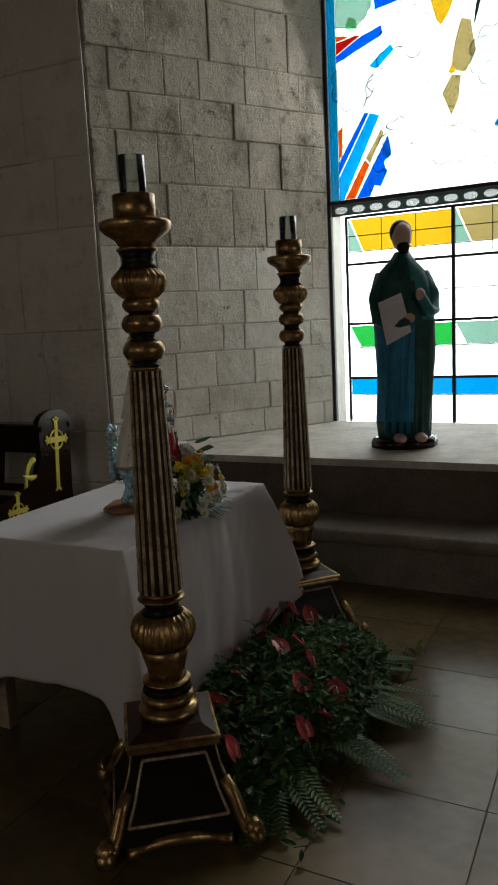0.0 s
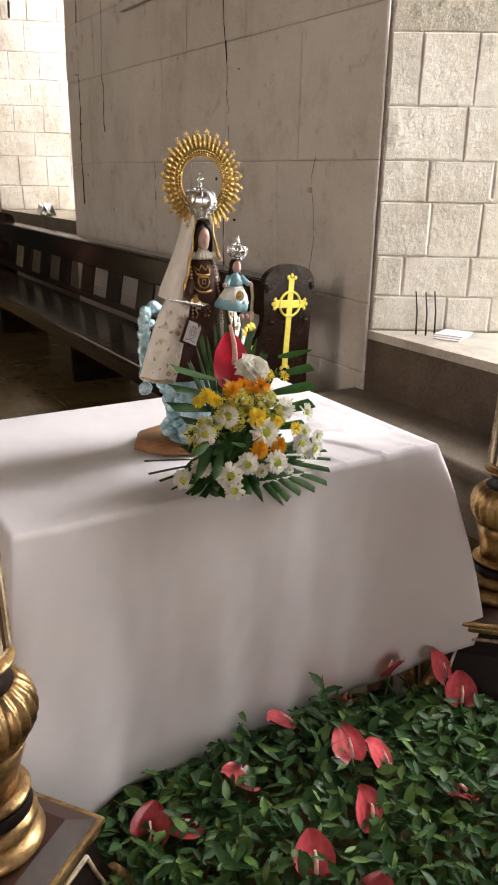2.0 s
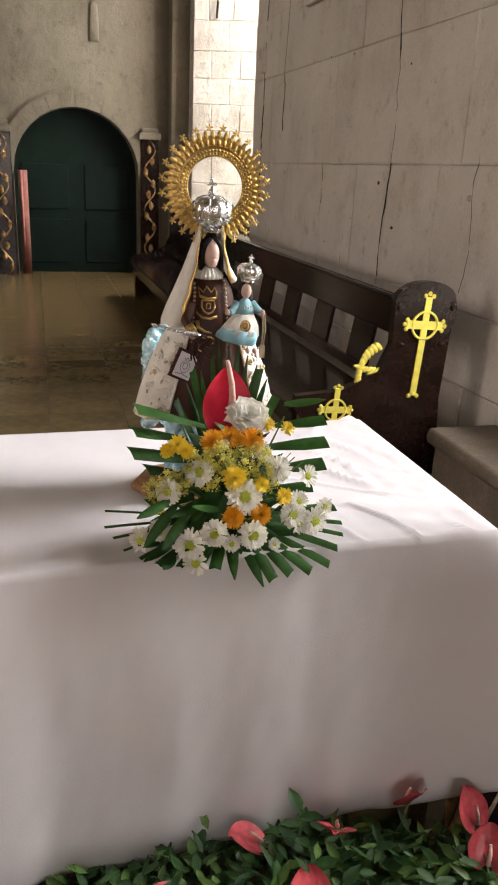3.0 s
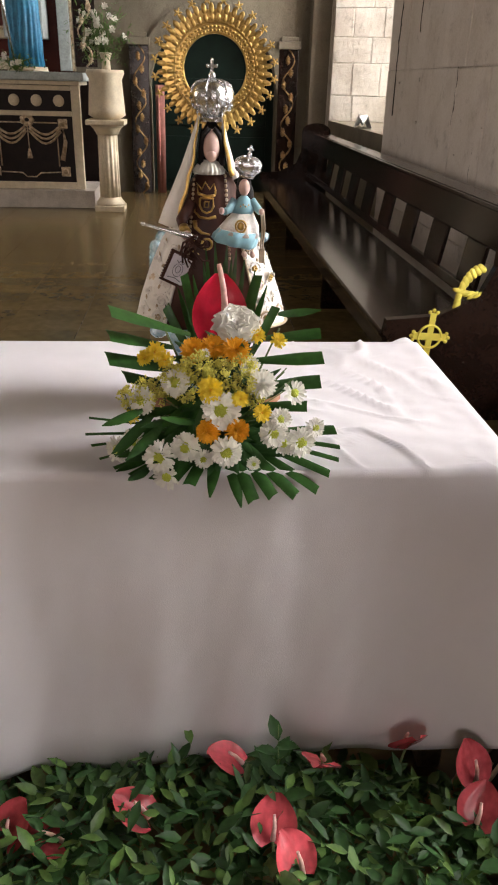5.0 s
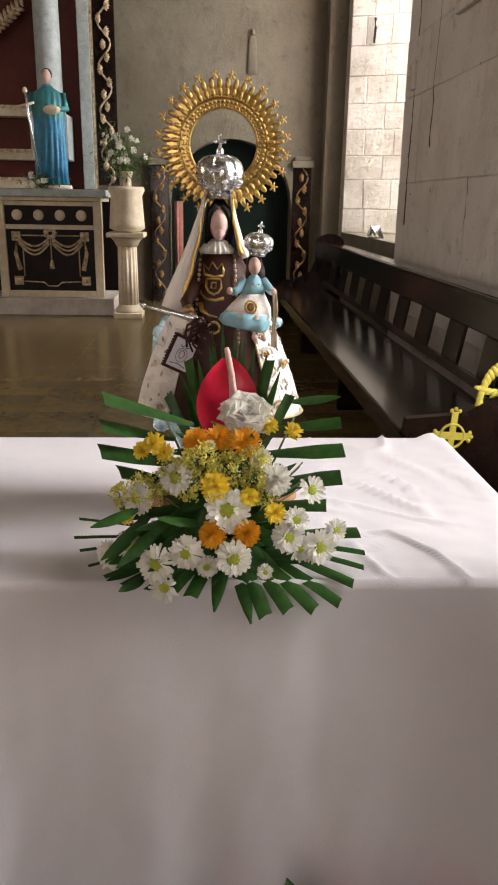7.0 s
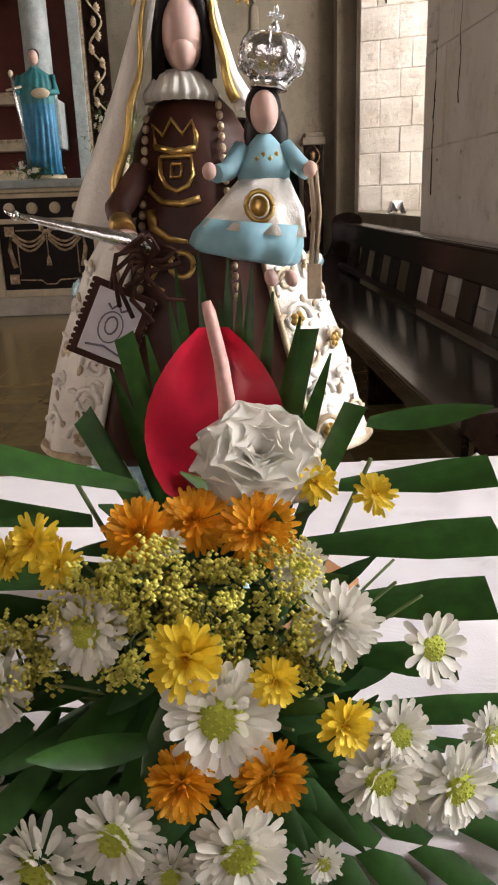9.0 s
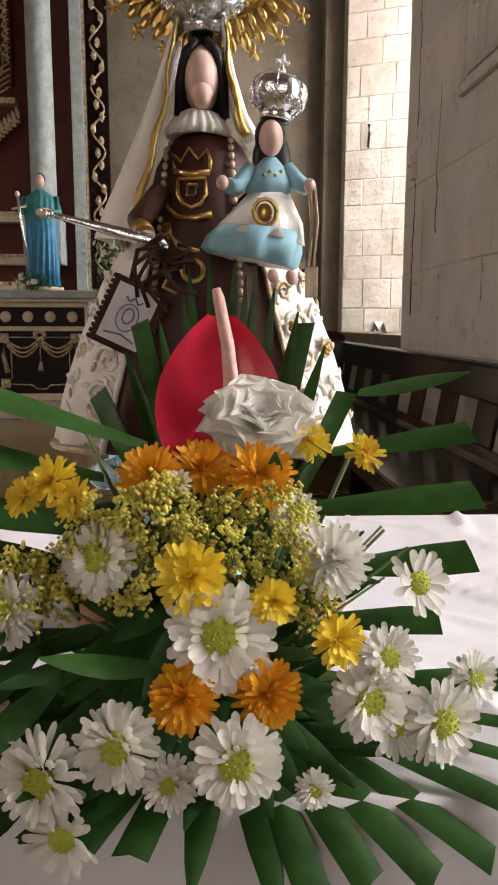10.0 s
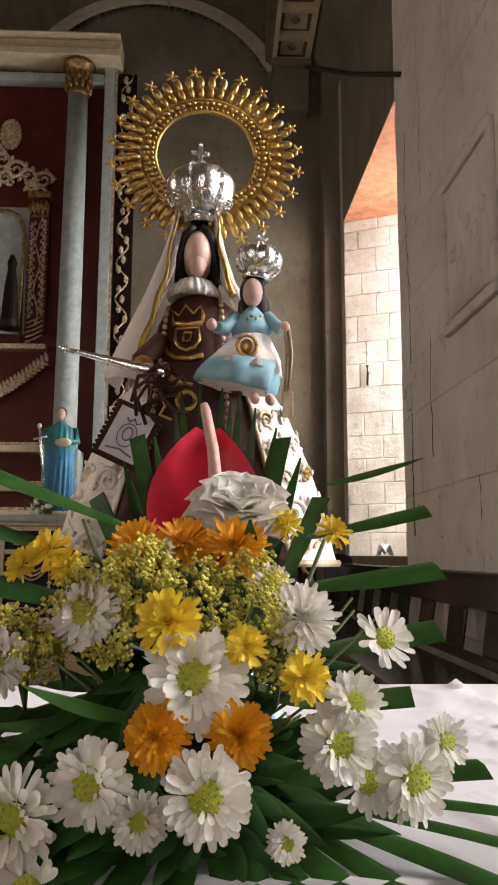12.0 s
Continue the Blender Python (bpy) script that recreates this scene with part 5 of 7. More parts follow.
def crown(m, s, label):
    """An openwork silver crown: band, swelling body, ribs, beads, orb and cross."""
    c = empty("crown", m, label=label, category="crown", group="silver crowns")
    def P(*v): return tuple(s * q for q in v)
    part("band", lathe(bmesh.new(), [(s * r, s * z) for r, z in ((0.50, 0), (0.57, 0.03), (0.55, 0.12), (0.60, 0.17), (0.55, 0.20))], 32), SILVER, c)
    part("dome", lathe(bmesh.new(), [(s * r, s * z) for r, z in ((0.54, 0.20), (0.78, 0.42), (0.95, 0.66), (1.02, 0.88), (1.01, 1.08), (0.92, 1.26), (0.74, 1.40), (0.50, 1.47), (0.26, 1.45), (0.12, 1.50))], 72, 6, 0.09), SILVER, c)
    for k in range(6):
        q = Matrix.Rotation(2 * math.pi * k / 6, 4, "Z")
        bm = bmesh.new()
        tube(bm, [q @ Vector(P(*p)) for p in ((0.55, 0, 0.18), (0.76, 0, 0.42), (0.92, 0, 0.66), (0.98, 0, 0.88), (0.97, 0, 1.08), (0.89, 0, 1.28), (0.72, 0, 1.43), (0.46, 0, 1.51), (0.12, 0, 1.54))], s * 0.045, s * 0.035, 6)
        for p in ((0.66, 0, 0.30), (0.88, 0, 0.58), (0.98, 0, 0.86)):
            blob(bm, q @ Vector(P(*p)), (s * 0.065,) * 3, seg=8, ring=6)
        part("rib", bm, SILVER, c)
        bm = bmesh.new()
        tube(bm, [Matrix.Rotation(math.pi / 6, 4, "Z") @ (q @ Vector((s * 0.86 + s * 0.70 * zz, s * x, s * 0.50 + s * zz))) for x, _, zz in scroll(0.16, 1.4, 14)], s * 0.045, s * 0.03, 5)
        part("scrollwork", bm, SILVER, c)
    bm = bmesh.new()
    blob(bm, P(0, 0, 1.66), (s * 0.17,) * 3)
    lathe(bm, [(s * 0.16, s * 1.44), (s * 0.10, s * 1.54), (s * 0.07, s * 1.60)], 16)
    part("orb", bm, SILVER, c)
    bm = box(bmesh.new(), -s * 0.06, s * 0.06, -s * 0.04, s * 0.04, s * 1.80, s * 2.24, s * 0.02)
    box(bm, -s * 0.20, s * 0.20, -s * 0.041, s * 0.041, s * 1.94, s * 2.06, s * 0.02)
    for p in ((0.2, 0, 2.0), (-0.2, 0, 2.0), (0, 0, 2.22)):
        blob(bm, P(*p), (s * 0.07,) * 3, seg=8, ring=6)
    part("finial_cross", bm, SILVER, c)
    return c


crown(pose(SX - 0.002, SY - 0.02, 1.494, 0, 0, 12) @ Matrix.Diagonal((1.0, 1.0, 1.13, 1)), 0.0425, "embossed silver crown on the head of the statue")
crown(pose(cx + 0.007, cyy, 1.421 + CZ, 0, 8, 20), 0.0255, "small silver crown on the head of the child figure")


def halo(m):
    """Gilded ring of rays, each tipped with a star flower."""
    h = empty("halo", m, label="large gilded halo ring of rays tipped with stars", category="halo")
    bm = bmesh.new()
    tube(bm, [(0.062 * math.cos(a), 0, 0.062 * math.sin(a)) for a in (2 * math.pi * k / 60 for k in range(61))], 0.0028, 0.0028, 8)
    tube(bm, [(0.080 * math.cos(a), 0.002, 0.080 * math.sin(a)) for a in (2 * math.pi * k / 60 for k in range(61))], 0.0028, 0.0028, 8)
    part("ring", bm, BRIGHTGOLD, h)
    bm = bmesh.new()
    for k in range(60):
        a = 2 * math.pi * k / 60
        blob(bm, (0.0655 * math.cos(a), -0.002, 0.0655 * math.sin(a)), (0.0026, 0.0026, 0.0026), 0, 6, 5)
        blob(bm, ((0.072 + 0.002 * (k % 2)) * math.cos(a), -0.002, 0.072 * math.sin(a)), (0.0042, 0.003, 0.0026), 0, 6, 5)
    part("beading", bm, BRIGHTGOLD, h)
    flat = bmesh.new()
    inner = [[flat.verts.new((r * math.cos(a), y, r * math.sin(a))) for a in (2 * math.pi * k / 72 for k in range(72))] for r, y in ((0.063, 0.001), (0.101, 0.004), (0.101, 0.006), (0.063, 0.004))]
    for i in range(4):
        for k in range(72):
            flat.faces.new((inner[i][k], inner[i][(k + 1) % 72], inner[(i + 1) % 4][(k + 1) % 72], inner[(i + 1) % 4][k]))
    part("plate", flat, BRIGHTGOLD, h)
    ray = bmesh.new()
    box(ray, 0.084, 0.104, -0.0015, 0.0015, -0.0028, 0.0028, 0.001)
    blob(ray, (0.102, 0, 0), (0.0100, 0.0028, 0.0050), 0, 10, 6)
    blob(ray, (0.087, -0.001, 0), (0.0075, 0.0032, 0.0040), 0, 10, 6)
    star = bmesh.new()
    for k in range(5):
        a = 2 * math.pi * k / 5
        blob(star, (0.0042 * math.cos(a), 0, 0.0042 * math.sin(a)), (0.0046, 0.0014, 0.0019), 0, 8, 5, m=Matrix.Rotation(-a, 4, "Y"))
    blob(star, (0, -0.001, 0), (0.002, 0.002, 0.002), 0, 6, 5)
    ray_ob = part("ray", ray, BRIGHTGOLD, h)
    star_ob = part("star", star, BRIGHTGOLD, h)
    n = 44
    for k in range(n):
        a = 2 * math.pi * (k + 0.5) / n
        q = Matrix.Rotation(a, 4, "Y")
        o = ray_ob if k == 0 else new("ray", ray_ob.data)
        o.parent, o.matrix_basis = h, q
    m_stars = 24
    for k in range(m_stars):
        a = 2 * math.pi * (k + 0.5) / m_stars
        o = star_ob if k == 0 else new("star", star_ob.data)
        o.parent, o.matrix_basis = h, Matrix.Rotation(a, 4, "Y") @ Matrix.Translation((0.1155, -0.001, 0)) @ Matrix.Rotation(k * 0.9, 4, "Y")
    part("stem", tube(bmesh.new(), [(0, 0.004, -0.075), (0.0, 0.012, -0.15), (0.0, 0.03, -0.22)], 0.004, 0.004, 6), BRIGHTGOLD, h)
    return h


halo(pose(SX + 0.004, SY - 0.022, 1.585, -2, 0, 3) @ Matrix.Scale(0.975, 4))
# the square cloth badge and the silver sceptre in the hand
badge = empty("cloth_badge", pose(2.5155, SY - 0.108, 1.230, -8, 25, 0) @ Matrix.Scale(0.80, 4), label="brown felt badge with a white printed square hanging from the hand", category="badge")
bm = box(bmesh.new(), -0.031, 0.031, 0, 0.003, -0.040, 0.040, 0.001)
for k in range(12):
    for s in (-1, 1):
        blob(bm, (s * 0.032, 0.0015, -0.037 + 0.0067 * k), (0.0025, 0.0015, 0.0028), 0, 6, 4)
part("felt", bm, CARDBROWN, badge)
part("print", box_bm(-0.024, 0.024, -0.0022, -0.0002, -0.033, 0.033, 0.0006), PAPER, badge, "white printed square")
bm = bmesh.new()
tube(bm, [(0.012 * math.cos(a), -0.003, -0.002 + 0.016 * math.sin(a)) for a in (2 * math.pi * k / 18 for k in range(19))], 0.0007, 0.0007, 4)
tube(bm, [(0.006 * math.cos(a), -0.003, 0.0 + 0.009 * math.sin(a)) for a in (2 * math.pi * k / 12 for k in range(13))], 0.0009, 0.0009, 4)
tube(bm, [(-0.010, -0.003, 0.020), (-0.005, -0.003, 0.016), (0, -0.003, 0.022), (0.005, -0.003, 0.016), (0.010, -0.003, 0.020)], 0.0013, 0.0013, 4)
tube(bm, [(-0.018, -0.003, -0.026), (0, -0.003, -0.022), (0.018, -0.003, -0.026)], 0.0011, 0.0011, 4)
part("emblem", bm, INK, badge)
part("cord", tube(bmesh.new(), [(0, 0.001, 0.040), (0.018, -0.004, 0.066), (0.03, 0.006, 0.078)], 0.0035, 0.0035, 6), CARDBROWN, badge)
bow = empty("ribbon_bow", Matrix.Translation((2.550, SY - 0.116, 1.280)), label="looped dark brown ribbon tied round the hand", category="ribbon")
for k in range(10):
    a = rs.uniform(0, 6.28)
    bm = bmesh.new()
    tube(bm, [(0, 0, 0), (0.012 * math.cos(a), -0.01, 0.012 * math.sin(a)), (0.026 * math.cos(a + 0.6), -0.012, -0.006 + 0.026 * math.sin(a + 0.6)), (0.03 * math.cos(a + 1.2), -0.008, -0.016 + 0.03 * math.sin(a + 1.2))], 0.0026, 0.002, 5)
    part("loop", bm, CARDBROWN, bow)
sc = empty("sceptre", Matrix.Translation((2.536, SY - 0.114, 1.296)), label="small silver sceptre held by the statue", category="sceptre")
part("rod", lathe(bmesh.new(), [(0.004, -0.02), (0.0065, 0.0), (0.005, 0.03), (0.0028, 0.075), (0.0022, 0.085)], 12, m=Matrix.Rotation(math.radians(-76), 4, "Y")), SILVER, sc)
bm = bmesh.new()
blob(bm, (-0.085, 0, 0.021), (0.004, 0.004, 0.004), 0, 8, 6)
tube(bm, [(-0.086, 0, 0.021), (-0.093, 0, 0.025)], 0.0025, 0.001, 6)
part("tip", bm, SILVER, sc)
bm = bmesh.new()
for k in range(2):
    tube(bm, [(0.004 * k, 0, 0), (0.004 * k + 0.002, -0.004, -0.03), (0.004 * k, -0.002, -0.07)], 0.0022, 0.0022, 5)
box(bm, -0.003, 0.008, -0.004, 0.0, -0.095, -0.068, 0.001)
tagged(finish("beaded_ribbon", bm, [PALEGOLD], m=Matrix.Translation((2.676, SY - 0.118, 1.342))), "pale ribbon hanging from the hand of the child figure", "ribbon")

# ---- the flower arrangement in front of the statue ----
def petal(bm, m, length, width, cup=0.25, curl=0.2, mi=0):
    rows = []
    for k, (t, w) in enumerate(((0.0, 0.35), (0.35, 0.78), (0.72, 1.0), (0.93, 0.78), (1.0, 0.34))):
        z = length * (cup * t + curl * t * t)
        rows.append([bm.verts.new(m @ Vector((length * t, s * width / 2 * w, z + (0.12 * width if s else 0)))) for s in (-1, 0, 1)])
    for a, b in zip(rows, rows[1:]):
        for i in (0, 1):
            f = bm.faces.new((a[i], a[i + 1], b[i + 1], b[i]))
            f.material_index, f.smooth = mi, True


def flower_mesh(name, layers, material, eye, eye_r, seed):
    """A unit flower facing +z: layers of (number, length, width, lift), an eye of small beads."""
    r = random.Random(seed)
    bm = bmesh.new()
    for n, length, width, lift, start in layers:
        for k in range(n):
            a = 2 * math.pi * (k + r.uniform(-0.25, 0.25)) / n
            m = Matrix.Rotation(a, 4, "Z") @ Matrix.Rotation(-lift + r.uniform(-0.24, 0.24), 4, "Y") @ Matrix.Rotation(r.uniform(-0.4, 0.4), 4, "X") @ Matrix.Translation((start, 0, r.uniform(0, 0.04)))
            petal(bm, m, length * r.uniform(0.78, 1.1), width * r.uniform(0.85, 1.15), 0.05, r.uniform(-0.2, 0.28))
    if eye_r:
        blob(bm, (0, 0, 0.13), (eye_r, eye_r, eye_r * 0.45), 1, 10, 6)
        for k in range(26):
            a, q = k * 2.4, eye_r * math.sqrt(k / 26)
            bead(bm, (q * math.cos(a), q * math.sin(a), 0.13 + 0.45 * math.sqrt(max(0, eye_r ** 2 - q * q))), 0.045, 1)
    lathe(bm, [(0.05, -0.30), (0.07, -0.12), (0.17, -0.04), (0.10, 0.02)], 8, mi=2)
    me = bpy.data.meshes.new(name)
    bm.to_mesh(me)
    bm.free()
    for x in (material, eye, STEM):
        me.materials.append(x)
    return me


DAISY = [flower_mesh("daisy", [(28, 0.62, 0.185, -0.20, 0.34), (28, 0.60, 0.185, 0.08, 0.34), (26, 0.50, 0.165, 0.34, 0.33), (20, 0.34, 0.13, 0.60, 0.33)], WHITEP, GREENEYE, 0.38, k) for k in range(3)]
OPEN = flower_mesh("daisy", [(15, 0.74, 0.24, 0.05, 0.27), (13, 0.68, 0.24, 0.25, 0.24)], WHITEP, GREENEYE, 0.34, 9)
YDAISY = flower_mesh("yellow_daisy", [(26, 0.74, 0.20, 0.0, 0.25), (24, 0.68, 0.19, 0.32, 0.2), (18, 0.52, 0.17, 0.7, 0.14), (10, 0.34, 0.14, 1.05, 0.08)], YELLOWP, ORANGEP, 0.16, 21)
ORANGE = [flower_mesh("orange_chrysanthemum", [(34, 0.72, 0.15, -0.15, 0.28), (34, 0.70, 0.15, 0.15, 0.26), (32, 0.66, 0.14, 0.45, 0.24), (28, 0.58, 0.13, 0.75, 0.18), (20, 0.48, 0.12, 1.05, 0.12), (12, 0.36, 0.11, 1.35, 0.05)], ORANGEP, ORANGEP, 0.10, 31 + k) for k in range(2)]
POM = flower_mesh("white_pompon", [(30, 0.66, 0.15, -0.3, 0.3), (30, 0.68, 0.15, 0.0, 0.3), (28, 0.68, 0.15, 0.35, 0.28), (24, 0.66, 0.14, 0.7, 0.24), (18, 0.64, 0.14, 1.0, 0.16), (12, 0.60, 0.13, 1.3, 0.08)], WHITEP, WHITEP, 0.2, 41)

bouquet = empty("flower_arrangement", Matrix.Translation((2.60, 1.86, TZ)), label="low fan-shaped arrangement of white, yellow and orange flowers with palm leaves", category="flowers")
HUB = Vector((2.60, 1.90, 0.96))
BO = Vector((2.60, 1.86, TZ))


def put_flower(mesh, name, x, y, z, dia, face=None, roll=0.0):
    p = Vector((x, y, z))
    d = (p - HUB).normalized() if face is None else Vector(face).normalized()
    d = (d + Vector((0, -0.75, 0.22))).normalized()
    ob = new(name, mesh)
    ob.parent = bouquet
    ob.matrix_basis = Matrix.Translation(p - BO) @ d.to_track_quat("Z", "Y").to_matrix().to_4x4() @ Matrix.Rotation(roll, 4, "Z") @ Matrix.Diagonal((dia / 2, dia / 2, dia / 2, 1))
    return ob


for mesh, name, spots in ((DAISY[0], "daisy", ((2.595, 1.728, 1.024, 0.082), (2.530, 1.700, 0.965, 0.062), (2.690, 1.715, 0.985, 0.060), (2.482, 1.700, 0.945, 0.070), (2.450, 1.76, 1.030, 0.058))),
                          (DAISY[1], "daisy", ((2.603, 1.688, 0.960, 0.066), (2.512, 1.765, 1.065, 0.062), (2.745, 1.735, 0.957, 0.066), (2.435, 1.75, 0.955, 0.056), (2.650, 1.80, 1.085, 0.045))),
                          (DAISY[2], "daisy", ((2.562, 1.690, 0.945, 0.040), (2.703, 1.722, 1.010, 0.048), (2.40, 1.775, 0.925, 0.058), (2.655, 1.71, 0.925, 0.03), (2.775, 1.76, 0.975, 0.045))),
                          (OPEN, "daisy", ((2.730, 1.755, 1.048, 0.054), (2.712, 1.735, 0.955, 0.052), (2.495, 1.70, 0.905, 0.058), (2.566, 1.79, 1.112, 0.022))),
                          (YDAISY, "yellow_daisy", ((2.575, 1.735, 1.062, 0.052), (2.629, 1.730, 1.046, 0.034), (2.668, 1.710, 1.028, 0.038), (2.475, 1.80, 1.112, 0.042), (2.492, 1.79, 1.100, 0.036), (2.455, 1.80, 1.100, 0.034),
                                                    (2.705, 1.82, 1.128, 0.034), (2.665, 1.83, 1.135, 0.036), (2.432, 1.76, 1.00, 0.030))),
                          (ORANGE[0], "orange_chrysanthemum", ((2.545, 1.80, 1.115, 0.052), (2.623, 1.80, 1.115, 0.056), (2.570, 1.712, 0.990, 0.048))),
                          (ORANGE[1], "orange_chrysanthemum", ((2.582, 1.81, 1.118, 0.050), (2.624, 1.715, 0.990, 0.048))),
                          (POM, "white_pompon", ((2.672, 1.765, 1.062, 0.058),))):
    for k, (x, y, z, dia) in enumerate(spots):
        put_flower(mesh, name, x, y, z, dia * (0.96 if name == "daisy" else 1.0), roll=k * 1.3)
# lime clusters of tiny florets
rl = random.Random(12)
for cx0, cy0, cz0, r0, n in ((2.553, 1.780, 1.090, 0.034, 420), (2.462, 1.77, 1.040, 0.030, 330), (2.632, 1.79, 1.085, 0.028, 280), (2.515, 1.78, 1.078, 0.028, 280), (2.655, 1.77, 1.040, 0.022, 180), (2.605, 1.765, 1.052, 0.022, 180), (2.425, 1.77, 1.035, 0.022, 160), (2.585, 1.775, 1.083, 0.028, 260), (2.535, 1.765, 1.050, 0.026, 220), (2.640, 1.765, 1.055, 0.024, 200), (2.490, 1.775, 1.055, 0.024, 200)):
    bm = bmesh.new()
    tufts = [Vector((rl.gauss(0, 1), rl.gauss(0, 1), rl.gauss(0, 1))).normalized() * r0 * rl.uniform(0.55, 1.05) for k in range(n // 7)]
    for k in range(int(n * 2.2)):
        v = tufts[k % len(tufts)] + Vector((rl.gauss(0, 1), rl.gauss(0, 1), rl.gauss(0, 1))) * 0.0034
        v.y *= 0.8
        bead(bm, v, rl.uniform(0.0012, 0.0024))
    for k in range(7):
        v = Vector((rl.gauss(0, 1), rl.gauss(0, 1), rl.gauss(0, 1))).normalized() * r0 * 0.8
        tube(bm, [(0, 0.03, -0.05), v * 0.4, v], 0.0012, 0.0008, 4, 1)
    tagged(part("lime_floret", bm, [LIME, STEM], bouquet, m=Matrix.Translation(Vector((cx0, cy0, cz0)) - BO)), kind="stuff")
# white rose: broad petals, each with a curled, drawn-out tip
bm = bmesh.new()
for ring, (n, r0, lift) in enumerate(((8, 0.036, 0.10), (8, 0.035, 0.32), (7, 0.031, 0.58), (6, 0.026, 0.85), (5, 0.020, 1.10), (4, 0.015, 1.32))):
    for k in range(n):
        a = 2 * math.pi * (k + 0.4 * ring) / n + rl.uniform(-0.2, 0.2)
        m = Matrix.Rotation(a, 4, "Z") @ Matrix.Rotation(-lift + rl.uniform(-0.1, 0.1), 4, "Y")
        rows, wide, curl = [], r0 * rl.uniform(0.85, 1.05), rl.uniform(0.006, 0.014)
        for j in range(8):
            t = j / 7
            w = wide * (0.22 + 1.0 * math.sin(math.pi * min(1, 0.10 + 0.86 * t)) ** 0.8) * (1 if t < 0.99 else 0.55)
            rows.append([bm.verts.new(m @ Vector((0.003 + r0 * t * (1.05 - 0.10 * s * s), q * w / 2, 0.006 * s * s * t - curl * max(0, t - 0.55) ** 1.6 * 3))) for q, s in ((v / 3, abs(v) / 3) for v in range(-3, 4))])
        for a_, b_ in zip(rows, rows[1:]):
            for i in range(6):
                bm.faces.new((a_[i], a_[i + 1], b_[i + 1], b_[i])).smooth = True
rose_d = Vector((0.10, -0.62, 0.76)).normalized()
part("rose", bm, WHITEP, bouquet, "open white rose", m=Matrix.Translation(Vector((2.627, 1.845, 1.148)) - BO) @ rose_d.to_track_quat("Z", "Y").to_matrix().to_4x4() @ Matrix.Diagonal((1.20, 1.20, 1.12, 1)))


def spathe(bm, length, width, mi=0, cup=0.10, nx=7, ny=10):
    """A heart-shaped waxy bract in the xz plane, root at the origin, tip up, facing -y."""
    rows = []
    for j in range(ny + 1):
        t = j / ny
        w = width * (math.sin(math.pi * min(1, t * 0.80 + 0.16)) ** 0.75) * (1 if t > 0.02 else 0.75)
        row = []
        for i in range(nx + 1):
            s = -1 + 2 * i / nx
            z = -0.16 * length + length * 1.16 * t - (0.16 * length * (1 - abs(s)) * -1 if t < 0.15 else 0) * (1 - t / 0.15 if t < 0.15 else 0)
            y = cup * width * (s * s) * -1.0 + 0.10 * length * (t - 0.4) ** 2 + 0.012 * width * math.cos(15 * s * (0.4 + 0.6 * t)) * (1 - 0.6 * s * s)
            row.append(bm.verts.new((s * w / 2, y, z)))
        rows.append(row)
    for a, b in zip(rows, rows[1:]):
        for i in range(nx):
            f = bm.faces.new((a[i], a[i + 1], b[i + 1], b[i]))
            f.smooth, f.material_index = True, mi


big = part("anthurium", (lambda b: (spathe(b, 0.120, 0.110), b)[1])(bmesh.new()), ANTHRED, bouquet, "large crimson anthurium bract", m=Matrix.Translation(Vector((2.595, 1.902, 1.112)) - BO) @ pose(0, 0, 0, -8, 2, 6))
part("spadix", tube(bmesh.new(), [(0.010, -0.010, 0.04), (0.008, -0.016, 0.065), (0.004, -0.020, 0.095), (-0.004, -0.02, 0.132), (-0.006, -0.019, 0.139)], 0.0080, 0.0038, 8), SPADIX, big, "pale pink spadix")


def blade(p0, p1, w0, w1, tip="cut", sag=0.0, parent=None, material=None, name="palm_leaf", fold=0.18):
    """A palm leaf strip from p0 to p1 with a raised mid-rib; its end cut square or drawn to a point."""
    bm = bmesh.new()
    p0, p1 = Vector(p0), Vector(p1)
    d = (p1 - p0).normalized()
    side = d.cross(Vector((0, -0.45, 1))).normalized()
    up = side.cross(d).normalized()
    n, rows = 6, []
    for k in range(n + 1):
        t = k / n
        w = w0 + (w1 - w0) * min(1, t * 1.5)
        if tip == "point":
            w = max(w0, w1) * (math.sin(math.pi * (0.12 + 0.86 * t)) ** 0.8)
        c = p0 + (p1 - p0) * t - Vector((0, 0, sag * t * t))
        skew = 0.12 * w if (tip == "cut" and k == n) else 0
        rows.append([bm.verts.new(c + side * (s * w / 2) - up * (fold * w * abs(s)) + d * skew * s) for s in (-1, 0, 1)])
    for a, b in zip(rows, rows[1:]):
        for i in (0, 1):
            bm.faces.new((a[i], a[i + 1], b[i + 1], b[i])).smooth = True
    for v in bm.verts:
        v.co -= BO
    return part(name, bm, material or PALM, parent or bouquet)


